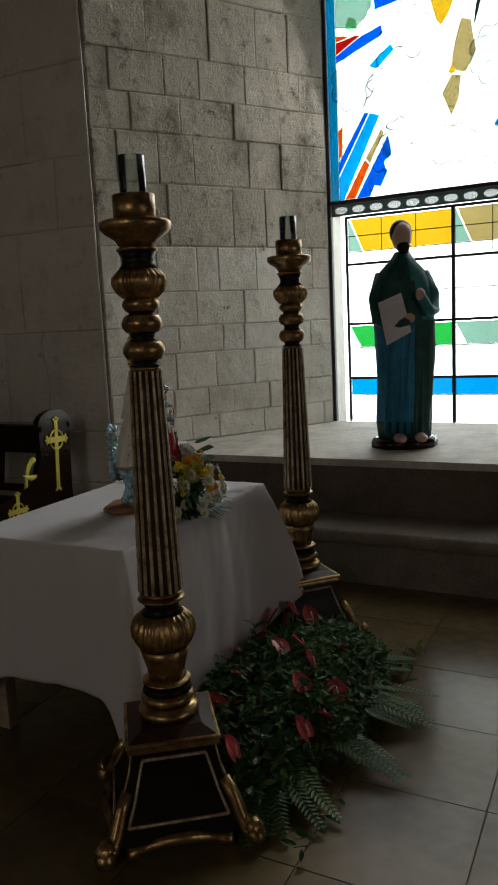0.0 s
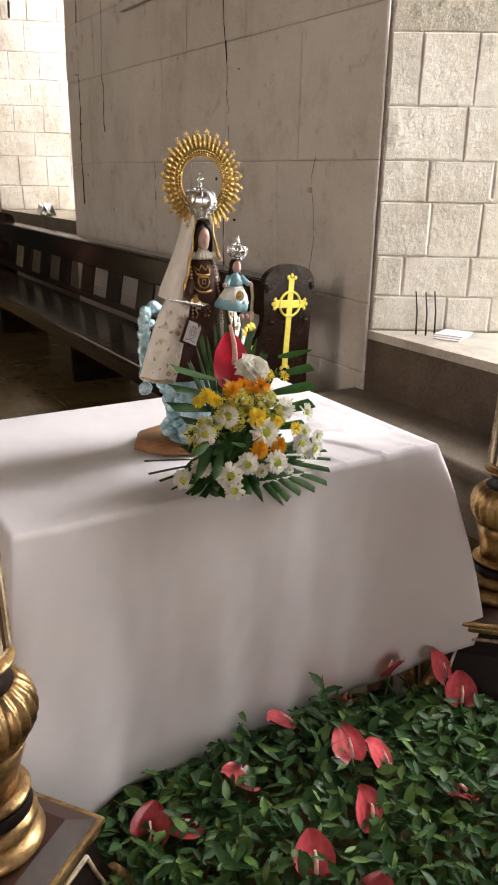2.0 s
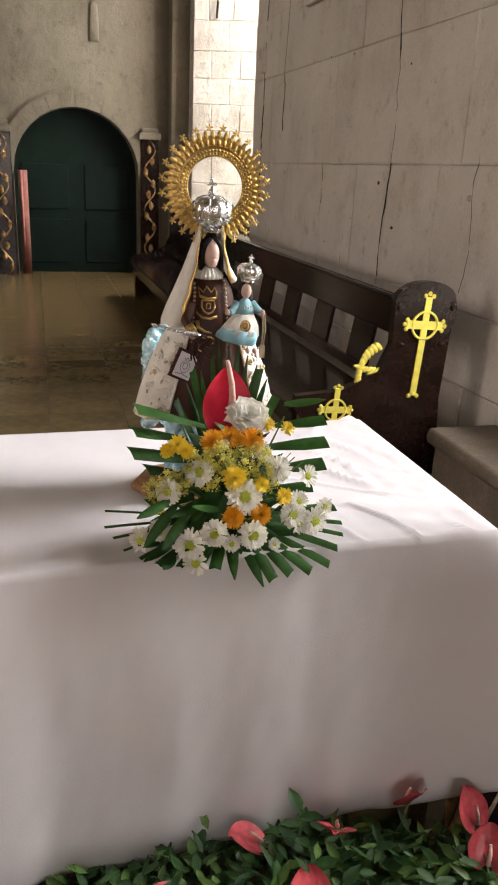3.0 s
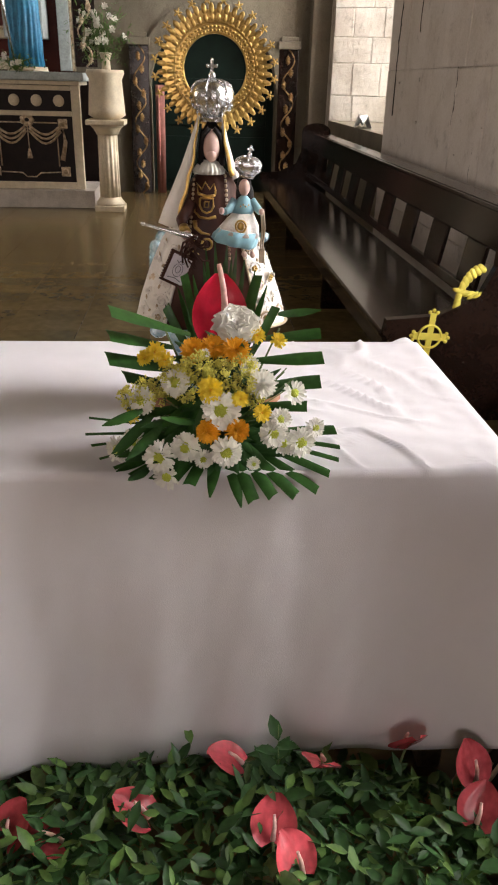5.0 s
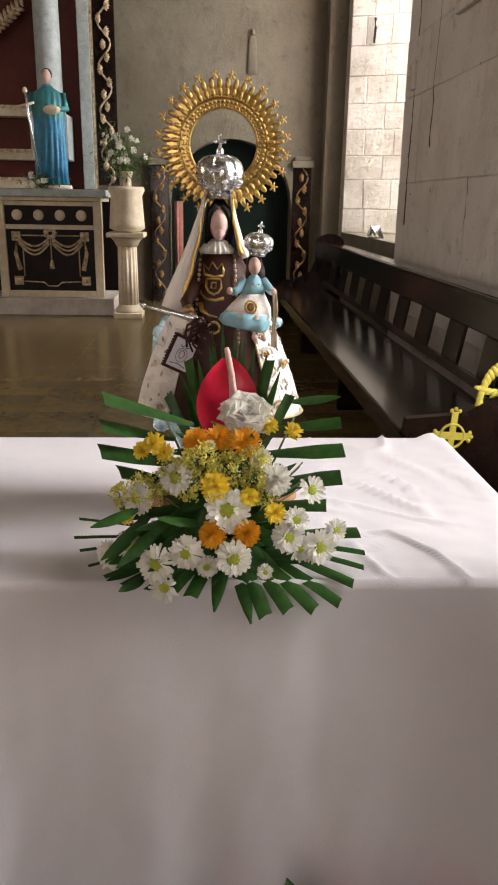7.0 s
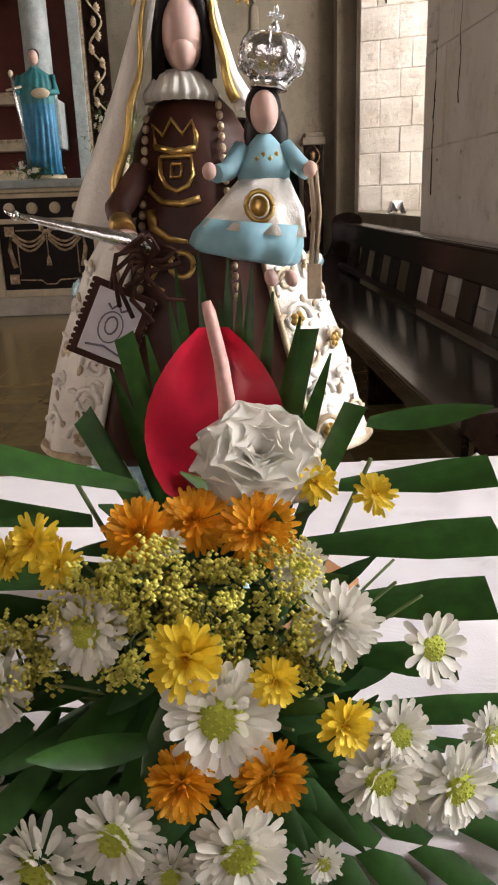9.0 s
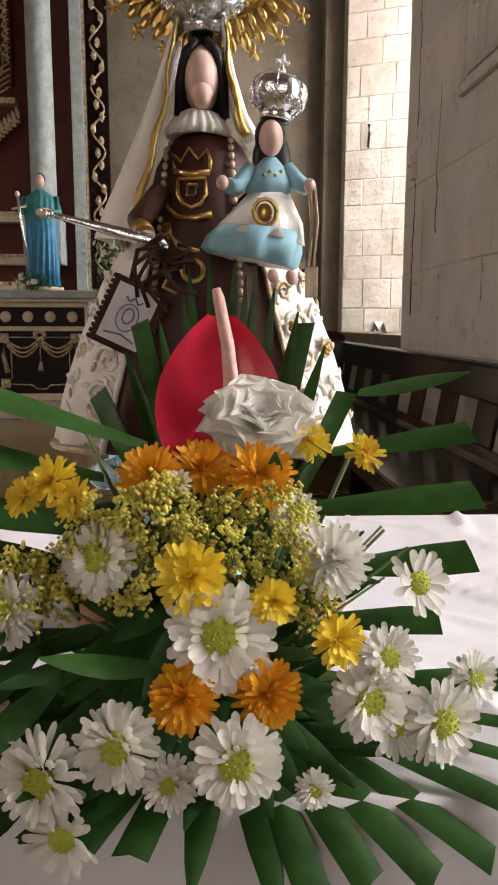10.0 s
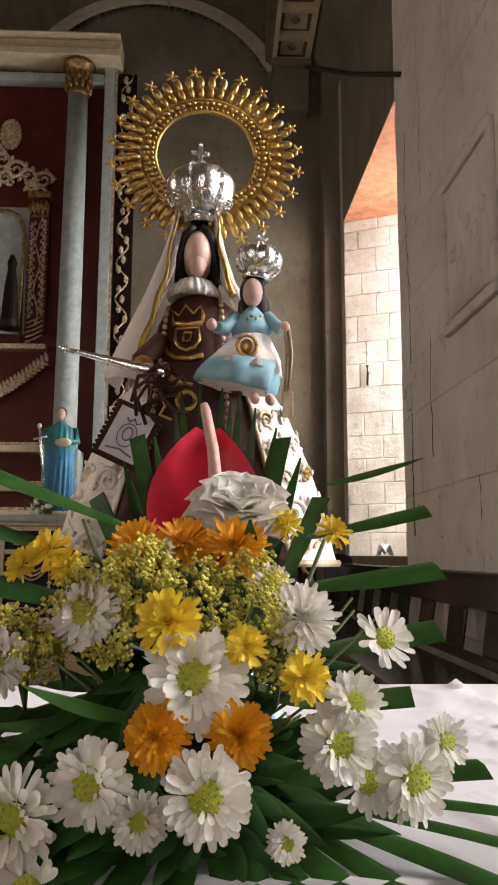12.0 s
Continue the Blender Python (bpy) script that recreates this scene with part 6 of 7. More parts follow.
for s in (-1, 1):   # side fans with square-cut ends
    X = lambda v: 2.60 + s * v
    fans = ((0.105, 1.172, 0.180, 1.190, 0.022, "point"), (0.085, 1.125, 0.182, 1.148, 0.027, "cut"), (0.055, 1.078, 0.190, 1.100, 0.030, "cut"), (0.085, 1.028, 0.188, 1.052, 0.032, "cut"), (0.08, 0.985, 0.165, 1.000, 0.026, "cut"))
    if s < 0:
        fans = ((0.060, 1.130, 0.205, 1.188, 0.026, "cut"), (0.095, 1.105, 0.210, 1.142, 0.026, "cut"), (0.045, 1.055, 0.215, 1.098, 0.030, "cut"), (0.09, 1.025, 0.185, 1.062, 0.026, "cut"), (0.08, 0.975, 0.18, 0.985, 0.026, "cut"))
    for x0, z0, x1, z1, w, tip in fans:
        blade((X(x0), 1.85, z0), (X(x1), 1.81, z1), w * 0.5, w * 1.22, tip, fold=0.08)
    for x0, x1, y1, z1, w in ((0.01, 0.030, 1.945, 1.275, 0.014), (0.03, 0.072, 1.93, 1.225, 0.018), (0.0, 0.012, 1.96, 1.285, 0.014), (0.045, 0.108, 1.92, 1.165, 0.022)):
        blade((X(x0), 1.92, 1.03), (X(x1), y1, z1), 0.007, w * 0.95, "point" if x0 < 0.02 else "cut", fold=0.07)
    tube_m = bmesh.new()
    tube(tube_m, [Vector(p) - BO for p in ((X(0.05), 1.88, 0.95), (X(0.075), 1.87, 1.05), (X(0.11), 1.86, 1.14))], 0.0028, 0.0018, 5)
    part("stem", tube_m, STEM, bouquet)
for ang, r, z1, w, tip in ((200, 0.27, 0.925, 0.007, "cut"), (193, 0.275, 0.935, 0.007, "cut"), (207, 0.265, 0.91, 0.006, "cut"), (186, 0.265, 0.955, 0.006, "cut"), (214, 0.25, 0.90, 0.009, "cut"), (222, 0.235, 0.893, 0.016, "cut"),
                           (232, 0.215, 0.89, 0.02, "cut"), (340, 0.25, 0.915, 0.012, "cut"), (334, 0.255, 0.90, 0.012, "cut"), (347, 0.235, 0.94, 0.026, "cut"), (326, 0.25, 0.885, 0.020, "cut"), (318, 0.245, 0.862, 0.022, "cut"),
                           (309, 0.222, 0.856, 0.026, "cut"), (299, 0.198, 0.855, 0.026, "cut"), (288, 0.188, 0.848, 0.026, "cut"), (280, 0.192, 0.838, 0.028, "point"), (262, 0.19, 0.86, 0.026, "point"), (250, 0.19, 0.885, 0.024, "cut"), (241, 0.20, 0.89, 0.02, "cut")):
    a = math.radians(ang)
    blade((2.60 + 0.05 * math.cos(a), 1.87 + 0.05 * math.sin(a), 0.915), (2.60 + r * math.cos(a), 1.885 + r * math.sin(a), z1 + 0.012), w * 0.5, w, tip, sag=0.012)
for x1, z1, w in ((-0.085, 1.200, 0.018), (-0.055, 1.225, 0.016), (-0.035, 1.25, 0.014), (0.020, 1.265, 0.013), (0.045, 1.255, 0.015), (0.066, 1.235, 0.016), (0.090, 1.205, 0.018), (-0.11, 1.165, 0.020), (0.004, 1.25, 0.013)):
    blade((2.60 + x1 * 0.35, 1.93, 1.02), (2.60 + x1, 1.93, z1), 0.008, w, "point", fold=0.10, material=PALM if z1 < 1.24 else LEAF)
rb = random.Random(77)
for k in range(80):   # broad dark leaves on the west side, low down
    p0 = Vector((rb.uniform(2.45, 2.57), rb.uniform(1.74, 1.84), rb.uniform(0.90, 1.03)))
    p1 = p0 + Vector((rb.uniform(-0.075, -0.02), rb.uniform(-0.08, 0.0), rb.uniform(-0.05, 0.03)))
    p1.z = max(p1.z, 0.90)
    blade(p0, p1, 0.012, rb.uniform(0.014, 0.025), "point", material=LEAF if k % 2 else PALM, name="leaf")
for k in range(60):   # dark leaves low at the front
    a = math.radians(rb.uniform(190, 350))
    p0 = Vector((2.60 + 0.06 * math.cos(a), 1.84 + 0.05 * math.sin(a), rb.uniform(0.90, 0.95)))
    r = rb.uniform(0.09, 0.17)
    blade(p0, (2.60 + r * math.cos(a), 1.84 + r * 0.8 * math.sin(a), rb.uniform(0.895, 0.97)), 0.010, rb.uniform(0.013, 0.023), "point", material=LEAF, name="leaf")
for k in range(130):   # filler leaves inside the arrangement
    a = rb.uniform(0, 2 * math.pi)
    p0 = Vector((2.60 + rb.uniform(-0.06, 0.06), 1.86 + rb.uniform(-0.05, 0.04), rb.uniform(0.91, 1.09)))
    p1 = p0 + Vector((math.cos(a) * rb.uniform(0.05, 0.11), -abs(math.sin(a)) * rb.uniform(0.02, 0.09), rb.uniform(-0.02, 0.06)))
    p1.z = max(p1.z, 0.90)
    blade(p0, p1, 0.012, rb.uniform(0.016, 0.03), "point", material=LEAF if k % 3 else LEAFLT, name="leaf")
bm = bmesh.new()
box(bm, -0.07, 0.07, -0.04, 0.05, 0.004, 0.045, 0.012)
part("tray", bm, LEAF, bouquet, "dark green foam tray holding the stems")
bm = bmesh.new()
for k in range(30):
    a = rb.uniform(0, 6.28)
    e = Vector((rb.uniform(-0.14, 0.14), rb.uniform(-0.12, 0.02), rb.uniform(0.06, 0.22)))
    tube(bm, [(rb.uniform(-0.05, 0.05), rb.uniform(-0.03, 0.03), 0.05), e * 0.5 + Vector((0, 0, 0.02)), e], 0.0016, 0.0012, 4)
part("stem", bm, STEM, bouquet)

# ---- flowers and leaves on the floor before the table ----
garland = empty("floor_garland", Matrix.Translation((2.6, 1.35, 0)), label="bank of green leaves and red anthuriums laid on the floor", category="flowers")
GO = Vector((2.6, 1.35, 0))


def heap(x, y):
    """Height of the leafy bank."""
    u, v = (x - 2.58) / 0.82, (y - 1.40) / 0.39
    q = 1 - u * u - v * v
    return 0.26 * math.sqrt(max(0, q)) if q > 0 else 0.0


def leaf_into(bm, m, length, width, bend, mi=0):
    rows = []
    for t, w in ((0, 0.1), (0.3, 0.9), (0.65, 0.8), (1, 0.05)):
        rows.append([bm.verts.new(m @ Vector((length * t, s * width / 2 * w, -bend * length * t * t + 0.14 * width * abs(s)))) for s in (-1, 0, 1)])
    for a, b in zip(rows, rows[1:]):
        for i in (0, 1):
            f = bm.faces.new((a[i], a[i + 1], b[i + 1], b[i]))
            f.material_index, f.smooth = mi, True


rg = random.Random(5)
bm = bmesh.new()
count = 0
while count < 4600:
    x, y = rg.uniform(1.76, 3.42), rg.uniform(0.98, 1.76)
    h = heap(x, y)
    if h <= 0.0 and rg.random() > 0.10:
        continue
    z = 0.02 + h * rg.uniform(0.40, 1.0) + (rg.uniform(0, 0.05) if rg.random() < 0.15 else 0)
    L = rg.uniform(0.028, 0.062)
    m = Matrix.Translation((x - GO.x, y - GO.y, z)) @ Matrix.Rotation(rg.uniform(0, 6.28), 4, "Z") @ Matrix.Rotation(rg.uniform(-0.9, 0.5), 4, "Y") @ Matrix.Rotation(rg.uniform(-0.7, 0.7), 4, "X")
    leaf_into(bm, m, L, L * rg.uniform(0.34, 0.56), rg.uniform(0.0, 0.35), 1 if rg.random() < 0.32 else 0)
    count += 1
tagged(part("foliage", bm, [LEAF, LEAFLT], garland, "dense small green leaves"), kind="stuff")
for k in range(30):   # fern fronds lying out over the floor
    a = rg.uniform(math.pi * 1.02, math.pi * 1.98)
    x0, y0 = 2.55 + 0.62 * math.cos(a), 1.34 + 0.30 * math.sin(a)
    dirn = Vector((math.cos(a) * 0.8 + rg.uniform(-0.3, 0.3), math.sin(a), 0)).normalized()
    L = rg.uniform(0.16, 0.30)
    bm = bmesh.new()
    for j in range(14):
        t = j / 14
        c = Vector((x0, y0, 0.10 - 0.075 * t)) + dirn * L * t - GO
        for s in (-1, 1):
            m = Matrix.Translation(c) @ dirn.to_track_quat("X", "Z").to_matrix().to_4x4() @ Matrix.Rotation(s * 1.0, 4, "Z")
            leaf_into(bm, m, 0.065 * (1 - t * 0.75), 0.014, 0.15, 0)
    tube(bm, [Vector((x0, y0, 0.10 - 0.075 * t)) + dirn * L * t - GO for t in (0, 0.5, 1)], 0.0018, 0.0008, 4, 1)
    part("fern_frond", bm, [LEAFLT if k % 3 else LEAF, STEM], garland)
bm = bmesh.new()
for k in range(7):   # upright sprig near the cloth
    t = k / 7
    leaf_into(bm, Matrix.Translation((0, 0, 0.10 + 0.13 * t)) @ Matrix.Rotation(2.4 * k, 4, "Z") @ Matrix.Rotation(-0.6, 4, "Y"), 0.055, 0.032, 0.2, 0)
tube(bm, [(0, 0, 0.0), (0.004, 0, 0.12), (0, 0.006, 0.25)], 0.002, 0.0012, 4, 1)
part("sprig", bm, [LEAF, STEM], garland, m=Matrix.Translation(Vector((2.715, 1.60, 0.12)) - GO))
sp = bmesh.new()
spathe(sp, 0.086, 0.092, cup=0.10, nx=12, ny=12)
SP_ME = None
for k, (x, y, z, rz, tilt) in enumerate(((2.447, 1.514, .22, 70, -60), (2.692, 1.44, .24, -10, -55), (2.168, 1.495, .20, -40, -40), (2.28, 1.484, .20, 85, -75), (2.824, 1.637, .22, 150, -50),
                                     (3.015, 1.668, .22, 190, -30), (3.145, 1.578, .22, 20, -35), (3.118, 1.482, .21, -30, -35), (2.643, 1.638, .22, 90, -60), (2.612, 1.272, .23, 15, -25), (2.89, 1.247, .20, 100, -60),
                                     (2.438, 1.238, .21, -20, -45), (2.193, 1.13, .17, 0, -35), (2.349, 1.115, .17, 80, -50), (1.961, 1.312, .18, 10, -25), (2.501, 1.126, .17, -60, -50), (2.737, 1.364, .25, 40, -40))):
    m = Matrix.Translation(Vector((x, y, z)) - GO) @ pose(0, 0, 0, tilt, 0, rz)
    if SP_ME is None:
        a_ob = part("anthurium", sp, ANTH, garland, "waxy pinkish red anthurium", m=m)
        SP_ME = a_ob.data
        s_ob = part("spadix", tube(bmesh.new(), [(0, -0.006, 0.0), (0.002, -0.016, 0.025), (0.0, -0.022, 0.045)], 0.0055, 0.003, 7), SPADIX, a_ob)
        t_ob = part("stem", tube(bmesh.new(), [(0, 0.002, 0), (0.01, 0.03, -0.05), (0.02, 0.05, -0.12)], 0.0028, 0.0028, 5), STEM, a_ob)
    else:
        a_ob2 = new("anthurium", SP_ME)
        a_ob2.parent, a_ob2.matrix_basis = garland, m
        for src in (s_ob, t_ob):
            o = new(src.name.split(".")[0], src.data)
            o.parent = a_ob2
SP_ME = None

# ---- the far end: retable, side altar, pedestal, door ----
door = empty("door_1", Matrix.Translation((2.85, FAR + 0.25, 0)), label="closed dark green double door in the stone arch", category="door", kind="structure")
for s in (-1, 1):
    bm = bmesh.new()
    out = [(0.0, 0.0), (s * 0.94, 0.0), (s * 0.94, SPRING)] + [(s * 0.94 * math.cos(a), SPRING + 0.94 * math.sin(a)) for a in (math.pi / 2 * k / 8 for k in range(1, 8))] + [(0.0, SPRING + 0.94)]
    f = bm.faces.new([bm.verts.new((x, 0, z)) for x, z in out])
    r = bmesh.ops.extrude_face_region(bm, geom=[f])
    bmesh.ops.translate(bm, vec=(0, 0.05, 0), verts=[g for g in r["geom"] if isinstance(g, bmesh.types.BMVert)])
    leaf_ob = part("door_leaf", bm, GREENDOOR, door)
    for z0 in (0.15, 0.95):
        part("panel", box_bm(min(s * 0.12, s * 0.80), max(s * 0.12, s * 0.80), -0.02, 0.0, z0, z0 + 0.65, 0.012), GREENDOOR, leaf_ob)
bm = bmesh.new()
segs = [[bm.verts.new((0.05 * q + 0.012 * math.sin(q * 9), 0.012 * math.cos(q * 11), z)) for q in [k / 6 for k in range(7)]] for z in (0.0, 0.8, 1.5)]
for a, b in zip(segs, segs[1:]):
    for i in range(6):
        bm.faces.new((a[i], a[i + 1], b[i + 1], b[i])).smooth = True
cur = finish("curtain", bm, PINK, m=Matrix.Translation((2.0, FAR - 0.06, 0)) @ Matrix.Diagonal((2.4, 1.5, 1.0, 1)))
cur.modifiers.new("thickness", "SOLIDIFY").thickness = 0.004
tagged(cur, "narrow pink curtain hanging at the side of the doorway", "curtain")
rv = random.Random(3)


def vine_panel(name, m, w, h, label, ground=DARKWOOD, gild=PALEGOLD):
    """A dark board with a gilded carved vine climbing over it."""
    v = empty(name, m, label=label, category="carving")
    part("board", box_bm(-w / 2, w / 2, 0, 0.05, 0, h, 0.008), ground, v)
    n = max(6, int(h / 0.05))
    bm = bmesh.new()
    tube(bm, [(0.30 * w * math.sin(k * 0.55), -0.012, h * k / n) for k in range(n + 1)], 0.018 * (w / 0.35), 0.014 * (w / 0.35), 6)
    part("stem", bm, gild, v)
    for k in range(int(h / 0.16)):
        z = 0.10 + 0.16 * k
        x = 0.30 * w * math.sin(z * n / h * 0.55)
        bm = bmesh.new()
        for j in range(5):
            a = (k % 2) * math.pi + (-0.9 + 0.45 * j)
            blob(bm, (x * 0.3 + 0.16 * w * math.cos(a) * (1 if k % 2 else 1), -0.02, z + 0.16 * w * math.sin(a)), (0.13 * w, 0.022, 0.055 * w), 0, 8, 5, m=Matrix.Rotation(-a, 4, "Y"))
        part("carved_leaf", bm, gild, v)
    return v


vine_panel("vine_carving", Matrix.Translation((1.78, FAR - 0.08, 0)), 0.28, 2.0, "dark carved panel with gilded vine beside the door", gild=GOLD)
vine_panel("vine_carving", Matrix.Translation((3.93, FAR - 0.08, 0)), 0.28, 2.0, "dark carved panel with gilded vine beside the door", gild=GOLD)
for x in (1.78, 3.93):
    tagged(finish("stone_cap", box(box(bmesh.new(), x - 0.16, x + 0.16, FAR - 0.15, FAR - 0.004, 2.002, 2.10, 0.012), x - 0.12, x + 0.12, FAR - 0.12, FAR - 0.01, 2.102, 2.16, 0.01), PLASTER), "moulded stone cap above the vine carving", "cap")

RY = FAR - 0.25
ret = empty("retable", Matrix.Translation((-1.0, RY, 0)), label="tall wine red altarpiece with grey columns and gilded carving", category="altarpiece")
def rp(name, x0, x1, y0, y1, z0, z1, material, label="", bevel=0.01, parent=None):
    return part(name, box_bm(x0 + 1.0, x1 + 1.0, y0, y1, z0, z1, bevel), material, parent or ret, label)
rp("backboard", -2.9, 0.86, 0.10, 0.22, 1.6, 8.9, WINE, "flat wine red board")
rp("base", -2.9, 1.20, -0.10, 0.22, 0, 1.62, DARKLACQ, "dark base of the altarpiece")
for z, d in ((1.64, 0.06), (2.02, 0.10), (2.60, 0.07)):
    rp("moulding", -2.9, 0.04, -d - 0.06, 0.098, z, z + 0.10, CREAMP)
    rp("moulding", -2.9, 0.04, -d - 0.03, 0.098, z + 0.102, z + 0.15, PALEGOLD, bevel=0.006)
for x in (0.30, -2.3):
    col = part("column", lathe(bmesh.new(), [(0.20, 2.62), (0.20, 2.75), (0.175, 2.80), (0.17, 5.5), (0.155, 8.3)], 28, m=Matrix.Translation((x + 1.0, -0.12, 0))), GREYBLUE, ret, "grey marbled round column")
    bm = lathe(bmesh.new(), [(0.165, 8.30), (0.175, 8.34), (0.16, 8.37), (0.17, 8.55), (0.22, 8.78), (0.25, 8.80), (0.25, 8.86)], 28, m=Matrix.Translation((x + 1.0, -0.12, 0)))
    for k in range(24):
        a, zz = 2 * math.pi * k / 12, 8.47 + 0.14 * (k // 12)
        blob(bm, (x + 1.0 + 0.19 * math.cos(a + 0.26 * (k // 12)), -0.12 + 0.19 * math.sin(a + 0.26 * (k // 12)), zz), (0.04, 0.04, 0.085), 0, 8, 6)
    part("capital", bm, GOLD, col, "gilded leafy capital")
    rp("column_base", x - 0.26, x + 0.26, -0.38, 0.098, 2.02, 2.62, GREYBLUE, bevel=0.02)
rp("pilaster", 0.70, 0.86, -0.06, 0.099, 1.64, 9.0, GREYBLUE, "grey marbled flat pilaster", 0.012)
rp("pilaster", 0.865, 0.90, -0.03, 0.098, 1.64, 9.0, PALEGOLD, "", 0.006)
for z0, z1, d in ((8.60, 8.74, 0.10), (8.88, 9.02, 0.36), (9.03, 9.20, 0.28), (9.21, 9.235, 0.42)):
    rp("entablature", -2.9, 0.98 if d > 0.2 else 0.69, -d, 0.098, z0, z1, CREAMP if d > 0.2 else GREYBLUE, bevel=0.02)
for x in (-0.55, -0.20):
    bm = bmesh.new()
    for k in range(6):
        blob(bm, (x + 1.0 + 0.05 * math.cos(k), 0.06, 8.81 + 0.03 * math.sin(k * 1.0)), (0.03, 0.03, 0.025), 0, 7, 5)
    part("rosette", bm, GOLD, ret)
# inner framed niche
fr = part("niche_frame", box_bm(0.60, 0.91, -0.02, 0.099, 4.45, 6.75, 0.012), WINE, ret)
for k in range(26):
    z = 4.72 + 0.060 * k
    bm = bmesh.new()
    sx = 1 if k % 2 else -1
    for j in range(4):
        a = -0.5 + 0.6 * j
        blob(bm, (0.755 + sx * (0.03 + 0.075 * math.cos(a)), -0.035, z + 0.06 * math.sin(a)), (0.040, 0.016, 0.017), 0, 7, 5, m=Matrix.Rotation(-a if sx > 0 else a, 4, "Y"))
    part("carved_leaf", bm, PALEGOLD, fr)
part("carved_vine", tube(bmesh.new(), [(0.755 + 0.04 * math.sin(k * 0.8), -0.03, 4.55 + 0.1 * k) for k in range(20)], 0.016, 0.014, 6), PALEGOLD, fr)
for k in range(5):
    part("diagonal_band", tube(bmesh.new(), [(0.63, -0.03, 4.30 + 0.075 * k), (0.75, -0.04, 4.34 + 0.075 * k), (0.88, -0.03, 4.42 + 0.075 * k)], 0.016, 0.014, 6), PALEGOLD, fr)
rp("niche_sill", -1.1, -0.05, -0.10, 0.097, 4.18, 4.26, PALEGOLD)
bm = box_bm(0.58, 0.93, -0.09, 0.097, 6.62, 6.72, 0.01)
for k in range(9):
    blob(bm, (0.62 + 0.034 * k, -0.06, 6.44 + 0.06 * (k % 2)), (0.03, 0.03, 0.09), 0, 8, 6)
box(bm, 0.62, 0.89, -0.04, 0.097, 6.32, 6.36, 0.008)
part("niche_capital", bm, GOLD, ret)
for k, (x, z, r, turn) in enumerate(((0.80, 6.92, 0.15, 1), (0.56, 6.98, 0.13, -1), (0.36, 7.08, 0.17, 1), (0.14, 7.22, 0.15, -1), (0.20, 6.95, 0.12, 1), (0.0, 7.3, 0.2, 1), (0.62, 6.80, 0.09, 1))):
    bm = tube(bmesh.new(), [(x + turn * u, -0.05, z + v) for u, _, v in scroll(r, 1.5, 22)], 0.034, 0.02, 7)
    for j in range(5):
        a = 1.2 * j + k
        blob(bm, (x + r * math.cos(a), -0.05, z + r * math.sin(a)), (0.07, 0.022, 0.032), 0, 8, 5, m=Matrix.Rotation(-a - 0.8, 4, "Y"))
    part("carved_crest", bm, PALEGOLD, ret)
for k in range(20):   # leafy swag below the niche
    t = k / 19
    c = Vector((0.94 - 1.05 * t, -0.03, 4.02 - 0.62 * math.sin(t * 1.45)))
    bm = bmesh.new()
    for sx in (-1, 1):
        blob(bm, c + Vector((0.018 * sx, 0, 0.055 * sx)), (0.085, 0.022, 0.030), 0, 8, 5, m=Matrix.Rotation(0.75 + sx * 0.55, 4, "Y"))
    part("swag_leaf", bm, PALEGOLD, ret)
part("niche_arch", tube(bmesh.new(), [(0.53, -0.01, 4.30), (0.53, -0.01, 6.0), (0.50, -0.01, 6.2), (0.42, -0.01, 6.34), (0.30, -0.01, 6.40), (0.0, -0.01, 6.42)], 0.03, 0.03, 8), GOLD, ret)
rp("niche_back", -1.1, -0.405, 0.03, 0.098, 4.45, 6.50, GREYBLUE)
bm = bmesh.new()
for k in range(18):
    a = 2 * math.pi * k / 18
    blob(bm, (-0.78 + 1.0 + 0.13 * math.cos(a), 0.06, 7.75 + 0.22 * math.sin(a)), (0.05, 0.03, 0.05), 0, 7, 5)
blob(bm, (-0.78 + 1.0, 0.06, 7.75), (0.12, 0.04, 0.2), 0, 12, 8)
part("medallion", bm, PALEGOLD, ret)
bm = lathe(bmesh.new(), [(0.16, 4.46), (0.13, 4.6), (0.10, 5.1), (0.06, 5.4), (0.075, 5.5), (0.03, 5.62)], 14, m=Matrix.Translation((0.42, 0.0, 0)))
tagged(finish("niche_figure", bm, DARKLACQ, m=Matrix.Translation((-1.0, RY - 0.18, 0))), "small dark figure in the niche of the altarpiece", "statue")
vine_panel("carved_pilaster", Matrix.Translation((1.06, RY - 0.02, 1.70)), 0.30, 7.1, "dark pilaster with a climbing gilded vine", gild=PALEGOLD)

# the side altar chest
CY = 11.0
alt = empty("side_altar", Matrix.Translation((0.42, CY, 0)), label="dark side altar with cream mouldings and gilded swags", category="altar")
def ap(name, x0, x1, y0, y1, z0, z1, material, label="", bevel=0.01):
    return part(name, box_bm(x0, x1, y0, y1, z0, z1, bevel), material, alt, label)
ap("step", -0.92, 0.82, -0.10, 0.95, 0, 0.22, SILLSTONE, "pale stone step under the altar")
ap("body", -0.60, 0.60, 0.06, 0.75, 0.222, 1.47, DARKLACQ, "dark panelled front")
ap("top", -0.78, 0.76, -0.06, 0.82, 1.52, 1.62, GREYBLUE, "grey marbled top slab", 0.02)
ap("cornice", -0.71, 0.70, -0.01, 0.78, 1.472, 1.519, CREAMP)
for x in (-0.69, 0.58):
    ap("corner_post", x, x + 0.11, 0.02, 0.12, 0.222, 1.47, CREAMP)
ap("rail", -0.578, 0.578, 0.03, 0.058, 1.11, 1.17, CREAMP)
ap("rail", -0.578, 0.578, 0.03, 0.058, 1.41, 1.468, CREAMP)
ap("rail", -0.578, 0.578, 0.02, 0.058, 0.224, 0.31, CREAMP)
